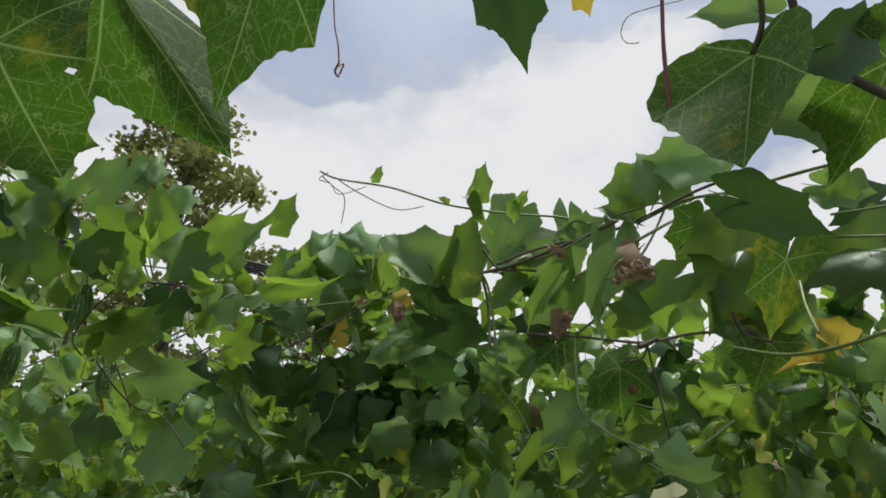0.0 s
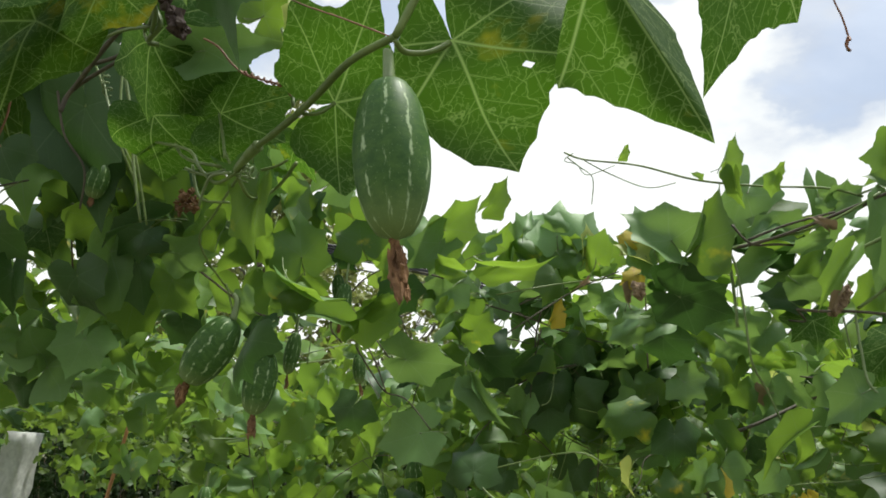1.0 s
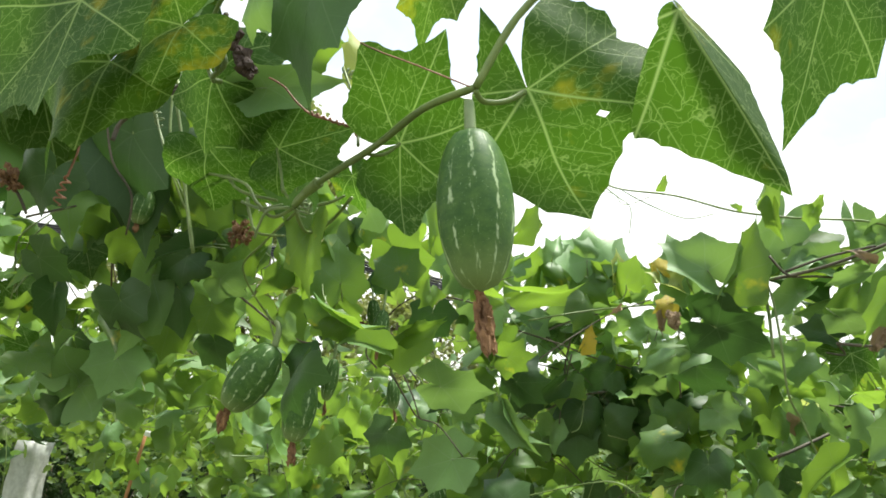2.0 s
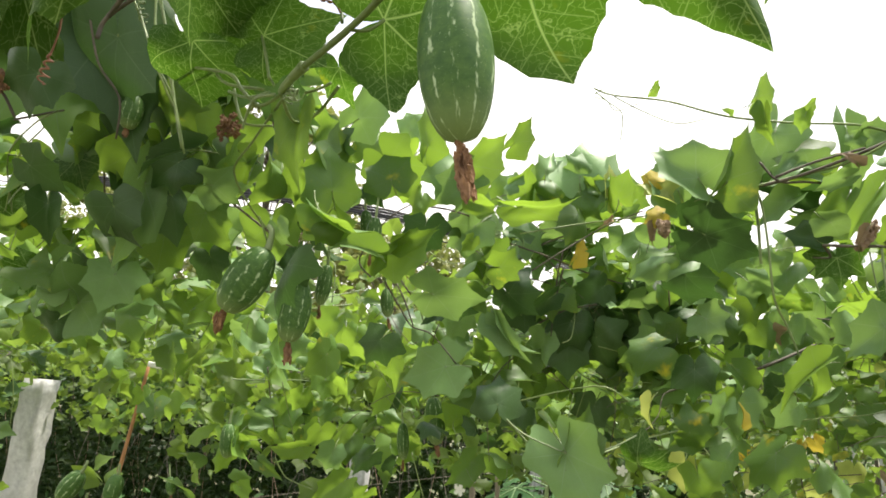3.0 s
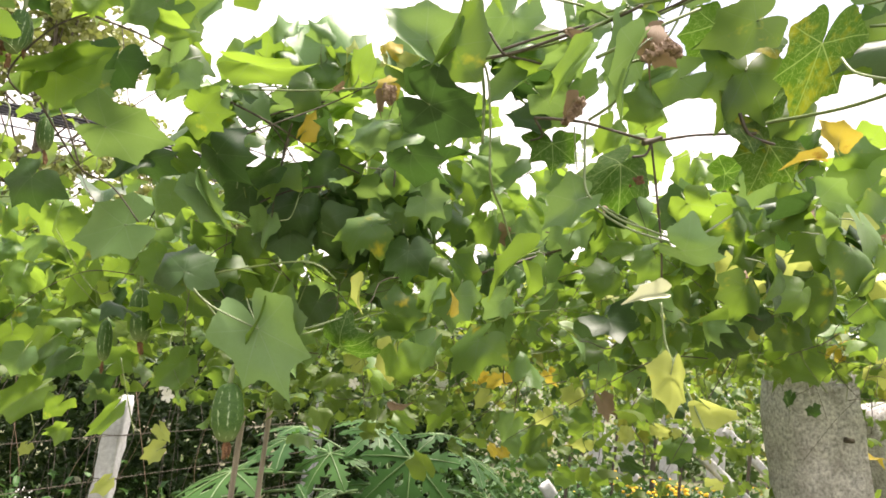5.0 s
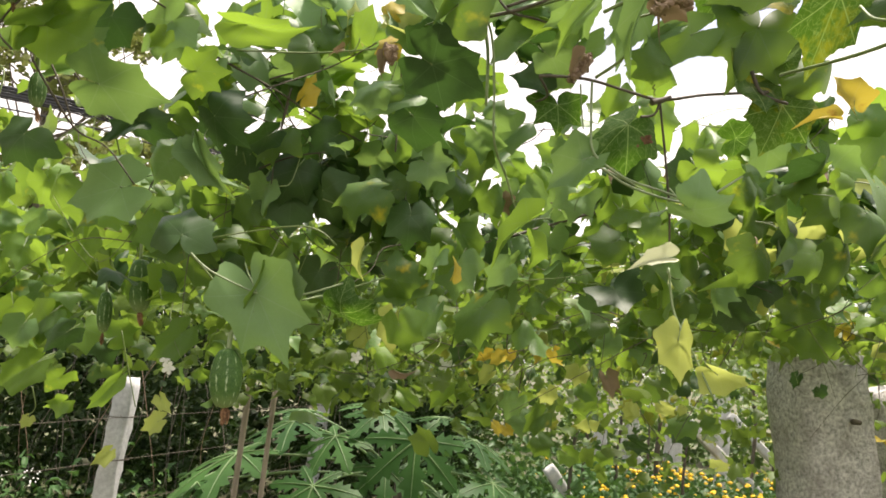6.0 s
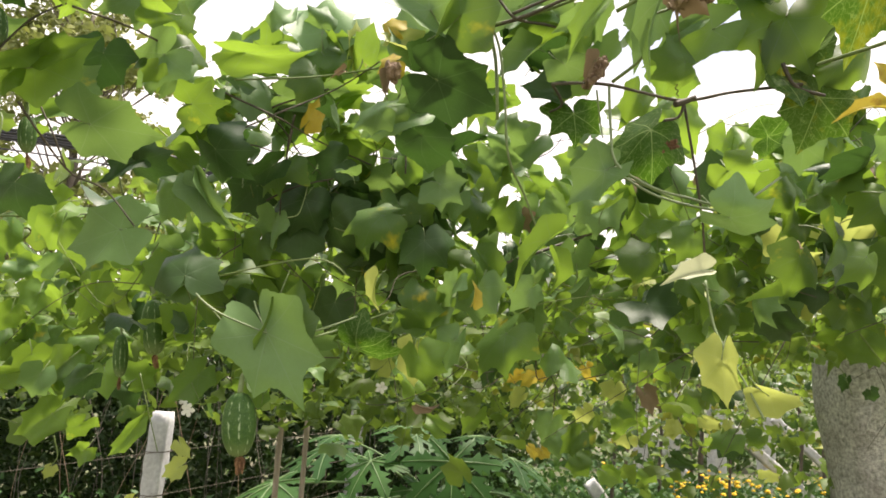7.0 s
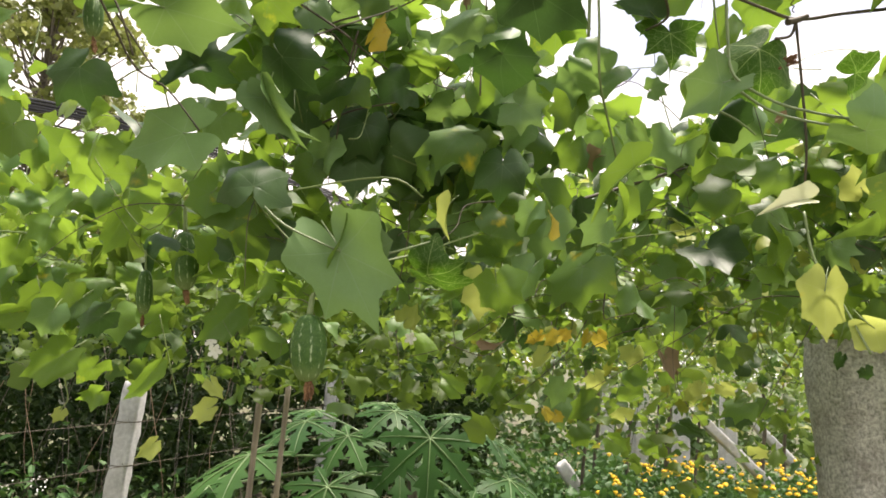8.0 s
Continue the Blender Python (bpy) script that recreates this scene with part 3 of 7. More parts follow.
leaf(near_vine, -0.292, 0.235, 1.707, -110.6, 22.1, 178.3, 0.0476, 0.0492, 4, "u")
leaf(near_vine, -0.210, 0.170, 1.703, -100.9, -18, 173.4, 0.0275, 0.0429, 0, "d")
leaf(near_vine, -0.271, 0.178, 1.695, -88.8, -58.9, -179.6, 0.0289, 0.0414, 0, "s")
leaf(near_vine, -0.305, 0.182, 1.683, -88.4, -49.9, 175.6, 0.0383, 0.0618, 0, "s")
leaf(near_vine, -0.294, 0.150, 1.688, -86.2, -53.9, 175.1, 0.0470, 0.0640, 14, "u")
leaf(near_vine, -0.287, 0.190, 1.719, 152.5, 68, 73.5, 0.0186, 0.0187, 1, "p")
leaf(near_vine, -0.323, 0.285, 1.694, -121.2, 37.1, 163.1, 0.0371, 0.0416, 0, "u")
leaf(near_vine, -0.253, 0.285, 1.643, -89.9, -2.6, 178.6, 0.0188, 0.0376, 12, "t")
# dark leaf, the shade from overhead put into its colour
leaf(near_vine, -0.421, 0.340, 1.734, -105.2, -7, 175.8, 0.0516, 0.0679, 0, "d")
leaf(near_vine, -0.221, 0.250, 1.715, 99.1, -18.4, 37.9, 0.0121, 0.0258, 0, "y")
leaf(near_vine, -0.181, 0.250, 1.768, -100.7, -26.8, -178, 0.0282, 0.0355, 0, "s")
leaf(near_vine, -0.254, 0.200, 1.724, -100.6, -22.8, 178.4, 0.0149, 0.0202, 4, "p")
leaf(near_vine, -0.267, 0.240, 1.746, -97.2, -31.6, 177.8, 0.0116, 0.0169, 0, "p")
leaf(near_vine, -0.239, 0.300, 1.680, -110, 11, 175, 0.0183, 0.0211, 0, "u")
leaf(near_vine, -0.388, 0.360, 1.699, -110.8, 18.6, 176.7, 0.0275, 0.0294, 4, "t")
leaf(near_vine, -0.439, 0.300, 1.687, -105.7, -25.7, -159.6, 0.0287, 0.0285, 0, "d")
leaf(near_vine, -0.491, 0.300, 1.755, -101.1, -24.3, -178.6, 0.0296, 0.0373, 0, "u")
leaf(near_vine, -0.510, 0.320, 1.811, -74.8, 22.3, -144.5, 0.0810, 0.1012, 0, "u")
leaf(near_vine, -0.529, 0.340, 1.778, -92.9, -2.5, -130.8, 0.0688, 0.0859, 14, "t")
leaf(near_vine, -0.449, 0.300, 1.782, -99.8, -8.4, -130.3, 0.0384, 0.0427, 1, "u")
leaf(near_vine, -0.470, 0.260, 1.806, -85.8, 3.7, -131.6, 0.0624, 0.0693, 0, "u")
leaf(near_vine, -0.436, 0.350, 1.754, -79.6, 17.3, -148.2, 0.0581, 0.0968, 14, "d")
leaf(near_vine, -0.496, 0.360, 1.730, -76.3, 19.1, -143.3, 0.0619, 0.0774, 3, "t")
stem(near_vine, 0.0012, STEM, (-0.364, 0.300, 1.750), (-0.347, 0.300, 1.722), (-0.325, 0.300, 1.701), (-0.305, 0.290, 1.671), (-0.267, 0.270, 1.654))
stem(near_vine, 0.0009, STEM_DARK, (-0.437, 0.330, 1.743), (-0.424, 0.330, 1.709), (-0.412, 0.340, 1.688), (-0.418, 0.350, 1.663))
stem(near_vine, 0.0009, STEM, (-0.380, 0.320, 1.751), (-0.375, 0.320, 1.718), (-0.366, 0.330, 1.690), (-0.357, 0.340, 1.647))
stem(near_vine, 0.0008, STEM, (-0.570, 0.400, 1.717), (-0.528, 0.400, 1.701), (-0.547, 0.400, 1.673), (-0.571, 0.420, 1.632))

left_vine = thing("gourd_vine", LABELS["left_vine"], "vine", "gourd vines on the trellis")
leaf(left_vine, -0.372, 0.400, 1.645, -179.6, 42.9, 102.5, 0.0255, 0.0306, 3, "p")
leaf(left_vine, -0.293, 0.420, 1.629, -142.5, 22.1, 130, 0.0251, 0.0366, 2, "t")
leaf(left_vine, -0.302, 0.460, 1.661, 108.7, 6.9, 27.7, 0.0260, 0.0268, 4, "t")
leaf(left_vine, -0.255, 0.460, 1.668, 89, -15.9, 7.3, 0.0299, 0.0281, 14, "t")
leaf(left_vine, -0.358, 0.420, 1.669, -89, -34.6, 164.9, 0.0255, 0.0310, 1, "t")
leaf(left_vine, -0.372, 0.360, 1.657, -51, -69.1, 146.3, 0.0167, 0.0394, 2, "d")
leaf(left_vine, -0.514, 0.380, 1.656, -126.4, 36.9, 155.8, 0.0272, 0.0287, 14, "d")
leaf(left_vine, -0.511, 0.420, 1.677, -79.2, 20.3, -174.1, 0.0309, 0.0264, 14, "u")
leaf(left_vine, -0.459, 0.420, 1.661, -99.8, -13.5, 145.6, 0.0262, 0.0430, 2, "p")
leaf(left_vine, -0.494, 0.500, 1.668, -127.1, -64.2, -134.1, 0.0262, 0.0262, 0, "l")
leaf(left_vine, -0.491, 0.550, 1.672, -89.1, 34.8, -179.7, 0.0282, 0.0259, 0, "t")
leaf(left_vine, -0.460, 0.550, 1.621, -92.9, 21.8, -174.6, 0.0273, 0.0262, 0, "d")
leaf(left_vine, -0.547, 0.530, 1.599, -79.1, -16.1, -162.9, 0.0420, 0.0360, 14, "p")
leaf(left_vine, -0.614, 0.550, 1.608, -108.5, -0.3, 163.7, 0.0392, 0.0453, 14, "d")
leaf(left_vine, -0.562, 0.600, 1.636, 155.6, 50.4, 33.2, 0.0304, 0.0223, 0, "p")
leaf(left_vine, -0.715, 0.600, 1.616, -80.2, -47.6, -148.9, 0.0385, 0.0303, 14, "u")
leaf(left_vine, -0.646, 0.500, 1.650, 105.1, -7.4, 28, 0.0286, 0.0302, 0, "u")
leaf(left_vine, -0.498, 0.450, 1.639, -63.5, -54.8, 150.6, 0.0231, 0.0304, 2, "p")
leaf(left_vine, -0.295, 0.440, 1.653, 105.4, -10.8, 23.5, 0.0316, 0.0341, 14, "t")
leaf(left_vine, -0.312, 0.470, 1.695, 111, 1, 35.9, 0.0252, 0.0293, 1, "t")
leaf(left_vine, -0.301, 0.500, 1.738, 134.7, 23.4, 57.8, 0.0313, 0.0396, 1, "p")
leaf(left_vine, -0.308, 0.550, 1.725, 99.6, 18.3, 12.1, 0.0293, 0.0289, 4, "t")
leaf(left_vine, -0.237, 0.500, 1.711, 105.9, -9.4, 48.7, 0.0226, 0.0335, 1, "l")
leaf(left_vine, -0.262, 0.470, 1.686, -122.1, 26, 153.3, 0.0382, 0.0409, 14, "t")
leaf(left_vine, -0.217, 0.523, 1.693, -82.4, -25.3, -165.3, 0.0408, 0.0352, 3, "p")
leaf(left_vine, -0.201, 0.520, 1.698, 141.7, 28.4, 63.1, 0.0326, 0.0409, 1, "l")
leaf(left_vine, -0.174, 0.600, 1.750, 131.8, 18.4, 57.5, 0.0237, 0.0315, 1, "t")
leaf(left_vine, -0.302, 0.420, 1.697, -173.5, 69.4, 65.6, 0.0207, 0.0162, 1, "t")
leaf(left_vine, -0.255, 0.420, 1.602, 33.3, -62.7, 70.5, 0.0201, 0.0289, 2, "t")
leaf(left_vine, -0.268, 0.550, 1.623, 126.7, 42.5, 23.2, 0.0249, 0.0242, 0, "t")
leaf(left_vine, -0.250, 0.560, 1.655, -95.2, -12.2, -170, 0.0313, 0.0303, 14, "d")
leaf(left_vine, -0.292, 0.420, 1.624, -139.9, 31.5, 121.8, 0.0239, 0.0328, 1, "l")
leaf(left_vine, -0.299, 0.400, 1.590, -11.4, -86.4, 102.6, 0.0207, 0.0214, 4, "d")
leaf(left_vine, -0.272, 0.330, 1.573, -84.8, -30.5, 154.1, 0.0169, 0.0351, 4, "d")
leaf(left_vine, -0.316, 0.400, 1.613, -111.8, 13.2, 143.1, 0.0133, 0.0167, 0, "p")
leaf(left_vine, -0.256, 0.500, 1.682, -110.5, 14.4, 147.4, 0.0231, 0.0273, 0, "l")
leaf(left_vine, -0.263, 0.504, 1.617, 154.7, 32.8, 73.1, 0.0291, 0.0434, 1, "t")
leaf(left_vine, -0.278, 0.505, 1.611, -78.5, -36.4, 149.3, 0.0165, 0.0200, 0, "l")
leaf(left_vine, -0.273, 0.521, 1.546, -93.6, -36.9, -171, 0.0271, 0.0267, 4, "d")
leaf(left_vine, -0.183, 0.580, 1.622, 104.3, -74.1, -10.7, 0.0162, 0.0164, 4, "t")
leaf(left_vine, -0.332, 0.460, 1.587, -147, 29.4, 114.5, 0.0178, 0.0271, 1, "p")
leaf(left_vine, -0.284, 0.500, 1.671, -111.9, 18.6, 148.9, 0.0158, 0.0181, 1, "d")
leaf(left_vine, -0.286, 0.420, 1.620, -39.8, -77.1, 147.4, 0.0173, 0.0203, 4, "l")
leaf(left_vine, -0.229, 0.460, 1.652, -101.2, -18.3, -123.6, 0.0167, 0.0167, 17, "l")
leaf(left_vine, -0.252, 0.500, 1.625, 142.7, 62.3, 40.0, 0.0148, 0.0296, 12, "l")
leaf(left_vine, -0.288, 0.520, 1.617, -114.4, -34.1, -110.5, 0.0144, 0.0205, 1, "p")
leaf(left_vine, -0.640, 1.000, 1.446, -45.7, 76.9, -132.5, 0.0279, 0.0559, 1, "p")
leaf(left_vine, -0.570, 1.000, 1.467, -93.8, -29.6, -146.5, 0.0336, 0.0373, 16, "t")
leaf(left_vine, -0.540, 0.980, 1.488, -118.3, -15.4, -141.5, 0.0266, 0.0333, 17, "l")
leaf(left_vine, -0.535, 0.980, 1.410, -155.2, -60.4, -99.6, 0.0262, 0.0524, 12, "l")
leaf(left_vine, -0.446, 0.950, 1.428, -92.0, -40.7, -166.5, 0.0358, 0.0447, 19, "t")
leaf(left_vine, -0.453, 0.950, 1.366, -101.5, -51.9, -164.6, 0.0401, 0.0535, 20, "l")
leaf(left_vine, -0.418, 0.950, 1.354, -127.5, -37.6, -153.4, 0.0255, 0.0364, 15, "t")
leaf(left_vine, -0.409, 0.950, 1.325, -114.4, -46.0, -142.0, 0.0244, 0.0271, 22, "l")
leaf(left_vine, -0.341, 0.920, 1.355, -112.4, -29.9, -146.9, 0.0170, 0.0472, 12, "l")
leaf(left_vine, -0.445, 0.950, 1.302, -85.5, -22.7, -146.6, 0.0112, 0.0125, 14, "y")
leaf(left_vine, -0.396, 0.900, 1.412, -87.0, -45.8, -169.4, 0.0240, 0.0343, 15, "d")
leaf(left_vine, -0.750, 1.112, 1.524, -106.8, -33.5, -132.4, 0.0260, 0.0428, 20, "t")
leaf(left_vine, -0.636, 1.050, 1.540, -49.8, 49.1, -142.2, 0.0428, 0.0475, 16, "p")
leaf(left_vine, -0.519, 1.009, 1.554, 126.9, 33.1, 35.7, 0.0228, 0.0352, 12, "p")
leaf(left_vine, -0.496, 1.035, 1.532, 78.7, 48.1, 1.7, 0.0228, 0.0314, 1, "t")
leaf(left_vine, -0.665, 0.993, 1.580, 89.6, -50.1, 18.4, 0.0209, 0.0298, 16, "p")
leaf(left_vine, -0.650, 1.103, 1.617, 104.7, 37.7, 6.3, 0.0271, 0.0424, 15, "p")
leaf(left_vine, -0.701, 1.055, 1.376, -108.4, -30.2, -152.0, 0.0237, 0.0363, 15, "l")
leaf(left_vine, -0.597, 0.984, 1.380, -80.2, 59.7, -172.7, 0.0221, 0.0360, 20, "t")
leaf(left_vine, -0.708, 1.118, 1.414, -58.4, 52.7, -142.6, 0.0312, 0.0406, 19, "l")
leaf(left_vine, -0.583, 0.964, 1.465, 29.4, -63.1, 63.4, 0.0257, 0.0340, 12, "t")
leaf(left_vine, -0.381, 0.926, 1.463, -90.5, 44.5, -163.8, 0.0221, 0.0321, 19, "t")
leaf(left_vine, -0.637, 1.003, 1.338, -70.6, 36.3, -113.0, 0.0185, 0.0267, 21, "l")
leaf(left_vine, -0.410, 1.033, 1.538, -90.8, -40.3, 171.1, 0.0304, 0.0321, 12, "l")
leaf(left_vine, -0.535, 1.094, 1.463, -85.8, -34.6, -154.3, 0.0266, 0.0313, 15, "p")
leaf(left_vine, -0.527, 0.962, 1.549, -73.7, 44.9, -147.1, 0.0256, 0.0283, 17, "t")
leaf(left_vine, -0.509, 1.080, 1.612, 73.0, -50.4, 14.5, 0.0313, 0.0380, 12, "t")
leaf(left_vine, -0.707, 1.057, 1.490, 147.2, 28.6, 56.3, 0.0283, 0.0407, 12, "l")
leaf(left_vine, -0.438, 1.114, 1.394, -62.5, 43.8, -121.6, 0.0319, 0.0341, 19, "d")
leaf(left_vine, -0.503, 0.420, 1.698, -89.7, -8.1, -132.6, 0.0228, 0.0285, 16, "t")
leaf(left_vine, -0.429, 0.400, 1.647, -105.8, -1.4, -122.4, 0.0314, 0.0697, 12, "p")
leaf(left_vine, -0.411, 0.420, 1.689, 118.6, -46.9, -37.0, 0.0154, 0.0193, 1, "p")
leaf(left_vine, -0.372, 0.440, 1.695, 151.5, 17.6, 59.6, 0.0251, 0.0314, 19, "l")
leaf(left_vine, -0.426, 0.450, 1.669, -124.8, -29.4, -136.8, 0.0159, 0.0198, 17, "t")
leaf(left_vine, -0.562, 0.620, 1.677, 124.9, 34.8, 58.0, 0.0406, 0.0581, 19, "t")
leaf(left_vine, -0.501, 0.640, 1.673, 133.6, 38.0, 39.0, 0.0270, 0.0386, 1, "p")
leaf(left_vine, -0.599, 0.550, 1.574, 119.7, 37.4, 34.4, 0.0534, 0.0629, 16, "p")
leaf(left_vine, -0.622, 0.550, 1.554, -139.1, -22.8, -125.1, 0.0261, 0.0326, 19, "d")
leaf(left_vine, -0.587, 0.600, 1.607, 90.3, 35.3, 27.1, 0.0252, 0.0359, 21, "p")
leaf(left_vine, -0.564, 0.620, 1.622, 152.5, 26.6, 58.7, 0.0300, 0.0375, 16, "p")
leaf(left_vine, -0.569, 0.650, 1.580, -63.2, 51.4, -147.6, 0.0209, 0.0298, 20, "t")
leaf(left_vine, -0.615, 0.500, 1.598, -41.7, 40.2, -123.3, 0.0282, 0.0353, 17, "t")
leaf(left_vine, -0.531, 0.420, 1.680, -84.2, 52.5, 172.3, 0.0362, 0.0452, 18, "t")

middle_vine = thing("gourd_vine", LABELS["middle_vine"], "vine", "gourd vines on the trellis")
leaf(middle_vine, -0.228, 0.515, 1.585, -161.7, 46.5, 107.1, 0.0347, 0.0423, 14, "p")
leaf(middle_vine, -0.205, 0.557, 1.662, -76.7, -11.9, -176.5, 0.0340, 0.0306, 4, "t")
leaf(middle_vine, -0.111, 0.660, 1.735, 76.5, 0.6, 1.5, 0.0433, 0.0531, 3, "p")
leaf(middle_vine, -0.080, 0.660, 1.713, 103.3, -0.4, 44.6, 0.0234, 0.0339, 1, "y")
leaf(middle_vine, -0.214, 0.600, 1.701, 137.4, -34, -5.5, 0.0257, 0.0200, 5, "l")
leaf(middle_vine, -0.014, 0.534, 1.690, 79.4, -48.8, 23.9, 0.0407, 0.0447, 1, "p")
leaf(middle_vine, 0.008, 0.530, 1.685, 119, 14.9, 50.2, 0.0369, 0.0532, 1, "t")
leaf(middle_vine, -0.040, 0.580, 1.671, -85.2, -68.3, 172.2, 0.0153, 0.0158, 4, "g")
leaf(middle_vine, -0.029, 0.600, 1.695, 54.4, -48.9, 51.3, 0.0218, 0.0295, 1, "y")
leaf(middle_vine, -0.044, 0.585, 1.659, -87.4, -19.4, 143.9, 0.0139, 0.0188, 7, "b")
leaf(middle_vine, -0.082, 0.600, 1.671, -83.7, -52.9, -165.1, 0.0112, 0.0102, 7, "b")
leaf(middle_vine, -0.006, 0.554, 1.646, -144.4, 43.3, 122.3, 0.0414, 0.0491, 14, "d")
leaf(middle_vine, -0.047, 0.549, 1.618, -88.6, -61.6, 174.3, 0.0207, 0.0212, 5, "p")
leaf(middle_vine, -0.037, 0.570, 1.631, -7.3, -72.5, 97.9, 0.0208, 0.0240, 4, "t")
leaf(middle_vine, -0.177, 0.547, 1.615, 167.4, 55.6, 79.6, 0.0243, 0.0270, 3, "t")
leaf(middle_vine, -0.227, 0.572, 1.528, -43.7, -68.5, 130.3, 0.0388, 0.0444, 14, "p")
leaf(middle_vine, -0.179, 0.577, 1.498, 78.9, -0.5, 1.3, 0.0334, 0.0307, 4, "d")
leaf(middle_vine, -0.119, 0.582, 1.460, -90.2, 31.1, 179.6, 0.0430, 0.0651, 27, "p")
leaf(middle_vine, -0.112, 0.594, 1.459, 113.1, 15.9, 39, 0.0354, 0.0434, 1, "t")
leaf(middle_vine, -0.058, 0.620, 1.454, -152.5, 38.1, 113.1, 0.0293, 0.0390, 4, "u")
leaf(middle_vine, -0.016, 0.600, 1.483, -157.7, 71, 113.8, 0.0267, 0.0270, 4, "t")
leaf(middle_vine, -0.010, 0.600, 1.448, -103.6, 8.6, 161.1, 0.0262, 0.0278, 4, "l")
leaf(middle_vine, 0.017, 0.620, 1.462, -85.5, -23.4, 146.6, 0.0201, 0.0260, 1, "p")
leaf(middle_vine, 0.039, 0.667, 1.510, -95.9, -10.6, 155.4, 0.0308, 0.0355, 0, "p")
leaf(middle_vine, 0.057, 0.620, 1.469, -70, -41, 142, 0.0319, 0.0412, 4, "t")
leaf(middle_vine, -0.043, 0.600, 1.554, -30.6, -66.9, 117.9, 0.0298, 0.0358, 4, "t")
leaf(middle_vine, -0.010, 0.605, 1.537, -85.9, -1.2, -178.4, 0.0312, 0.0301, 4, "d")
leaf(middle_vine, 0.000, 0.600, 1.581, -93.3, 53.9, 167.4, 0.0259, 0.0250, 3, "p")
leaf(middle_vine, -0.016, 0.600, 1.620, -128.3, 29.8, 133, 0.0315, 0.0393, 0, "d")
# dark leaves of the hollow, its shade put into their colour
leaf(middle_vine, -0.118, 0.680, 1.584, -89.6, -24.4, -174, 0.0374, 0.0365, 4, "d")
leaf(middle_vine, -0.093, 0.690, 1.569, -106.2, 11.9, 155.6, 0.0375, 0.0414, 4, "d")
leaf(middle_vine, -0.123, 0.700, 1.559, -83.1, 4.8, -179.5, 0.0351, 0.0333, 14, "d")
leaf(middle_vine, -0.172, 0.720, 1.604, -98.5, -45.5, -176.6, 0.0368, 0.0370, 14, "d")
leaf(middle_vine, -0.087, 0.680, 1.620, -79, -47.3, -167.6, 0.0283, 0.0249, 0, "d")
leaf(middle_vine, -0.134, 0.660, 1.610, -60.4, -46.2, 135.5, 0.0271, 0.0361, 4, "t")
leaf(middle_vine, -0.179, 0.600, 1.569, -123.4, 12.2, 123.6, 0.0218, 0.0384, 2, "p")
leaf(middle_vine, -0.175, 0.600, 1.600, -113.8, 38.2, 156.4, 0.0340, 0.0350, 4, "d")
leaf(middle_vine, -0.113, 0.644, 1.644, 116.9, 14.6, 47.3, 0.0156, 0.0216, 1, "g")
leaf(middle_vine, -0.046, 0.620, 1.506, -88.7, -15, 135.3, 0.0142, 0.0226, 2, "y")
leaf(middle_vine, 0.031, 0.620, 1.494, 104.4, 3.9, 34.8, 0.0116, 0.0142, 2, "g")
leaf(middle_vine, -0.006, 0.660, 1.410, -162.1, 39.2, 105.4, 0.0111, 0.0151, 2, "b")
leaf(middle_vine, -0.159, 0.700, 1.547, -95.3, -18.9, 167.4, 0.0233, 0.0244, 0, "t")
leaf(middle_vine, -0.232, 0.600, 1.588, -133.7, 49, 135.2, 0.0264, 0.0283, 4, "d")
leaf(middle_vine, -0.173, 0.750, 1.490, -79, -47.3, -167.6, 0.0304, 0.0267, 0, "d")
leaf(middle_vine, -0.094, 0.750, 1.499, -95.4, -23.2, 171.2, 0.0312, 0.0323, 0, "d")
leaf(middle_vine, -0.262, 0.750, 1.596, -99, 66.2, 157.7, 0.0243, 0.0231, 0, "l")
leaf(middle_vine, -0.221, 0.750, 1.507, -118.6, 16.9, 135.2, 0.0437, 0.0595, 14, "t")
leaf(middle_vine, -0.206, 0.520, 1.686, -118.0, -34.2, -113.6, 0.0331, 0.0390, 17, "p")
leaf(middle_vine, -0.188, 0.500, 1.658, 134.8, -60.3, -70.4, 0.0160, 0.0292, 12, "l")
leaf(middle_vine, -0.202, 0.550, 1.652, -114.8, -53.7, -161.9, 0.0314, 0.0370, 19, "p")
leaf(middle_vine, -0.202, 0.540, 1.637, -114.9, -22.2, -136.1, 0.0106, 0.0133, 14, "l")
leaf(middle_vine, -0.178, 0.580, 1.634, -104.4, -42.6, 178.0, 0.0247, 0.0291, 20, "t")
leaf(middle_vine, -0.166, 0.620, 1.691, 179.3, 36.1, 96.8, 0.0247, 0.0588, 12, "l")
leaf(middle_vine, -0.184, 0.600, 1.568, -93.5, 40.0, 159.6, 0.0221, 0.0443, 12, "p")
leaf(middle_vine, -0.140, 0.640, 1.601, -127.2, -44.4, -139.7, 0.0182, 0.0303, 1, "d")
leaf(middle_vine, -0.241, 0.700, 1.583, -112.9, -39.4, -170.7, 0.0264, 0.0294, 15, "p")
leaf(middle_vine, -0.236, 0.600, 1.587, -72.2, -42.7, -176.6, 0.0202, 0.0288, 16, "d")
leaf(middle_vine, -0.042, 0.600, 1.709, 115.5, -60.5, -43.6, 0.0144, 0.0180, 4, "g")
leaf(middle_vine, -0.036, 0.610, 1.709, -71.0, -6.1, -180.0, 0.0214, 0.0237, 17, "y")
leaf(middle_vine, -0.009, 0.560, 1.662, 117.9, 40.3, 13.9, 0.0295, 0.0310, 21, "d")
leaf(middle_vine, -0.244, 0.800, 1.354, -79.2, 39.5, -178.9, 0.0116, 0.0166, 1, "y")
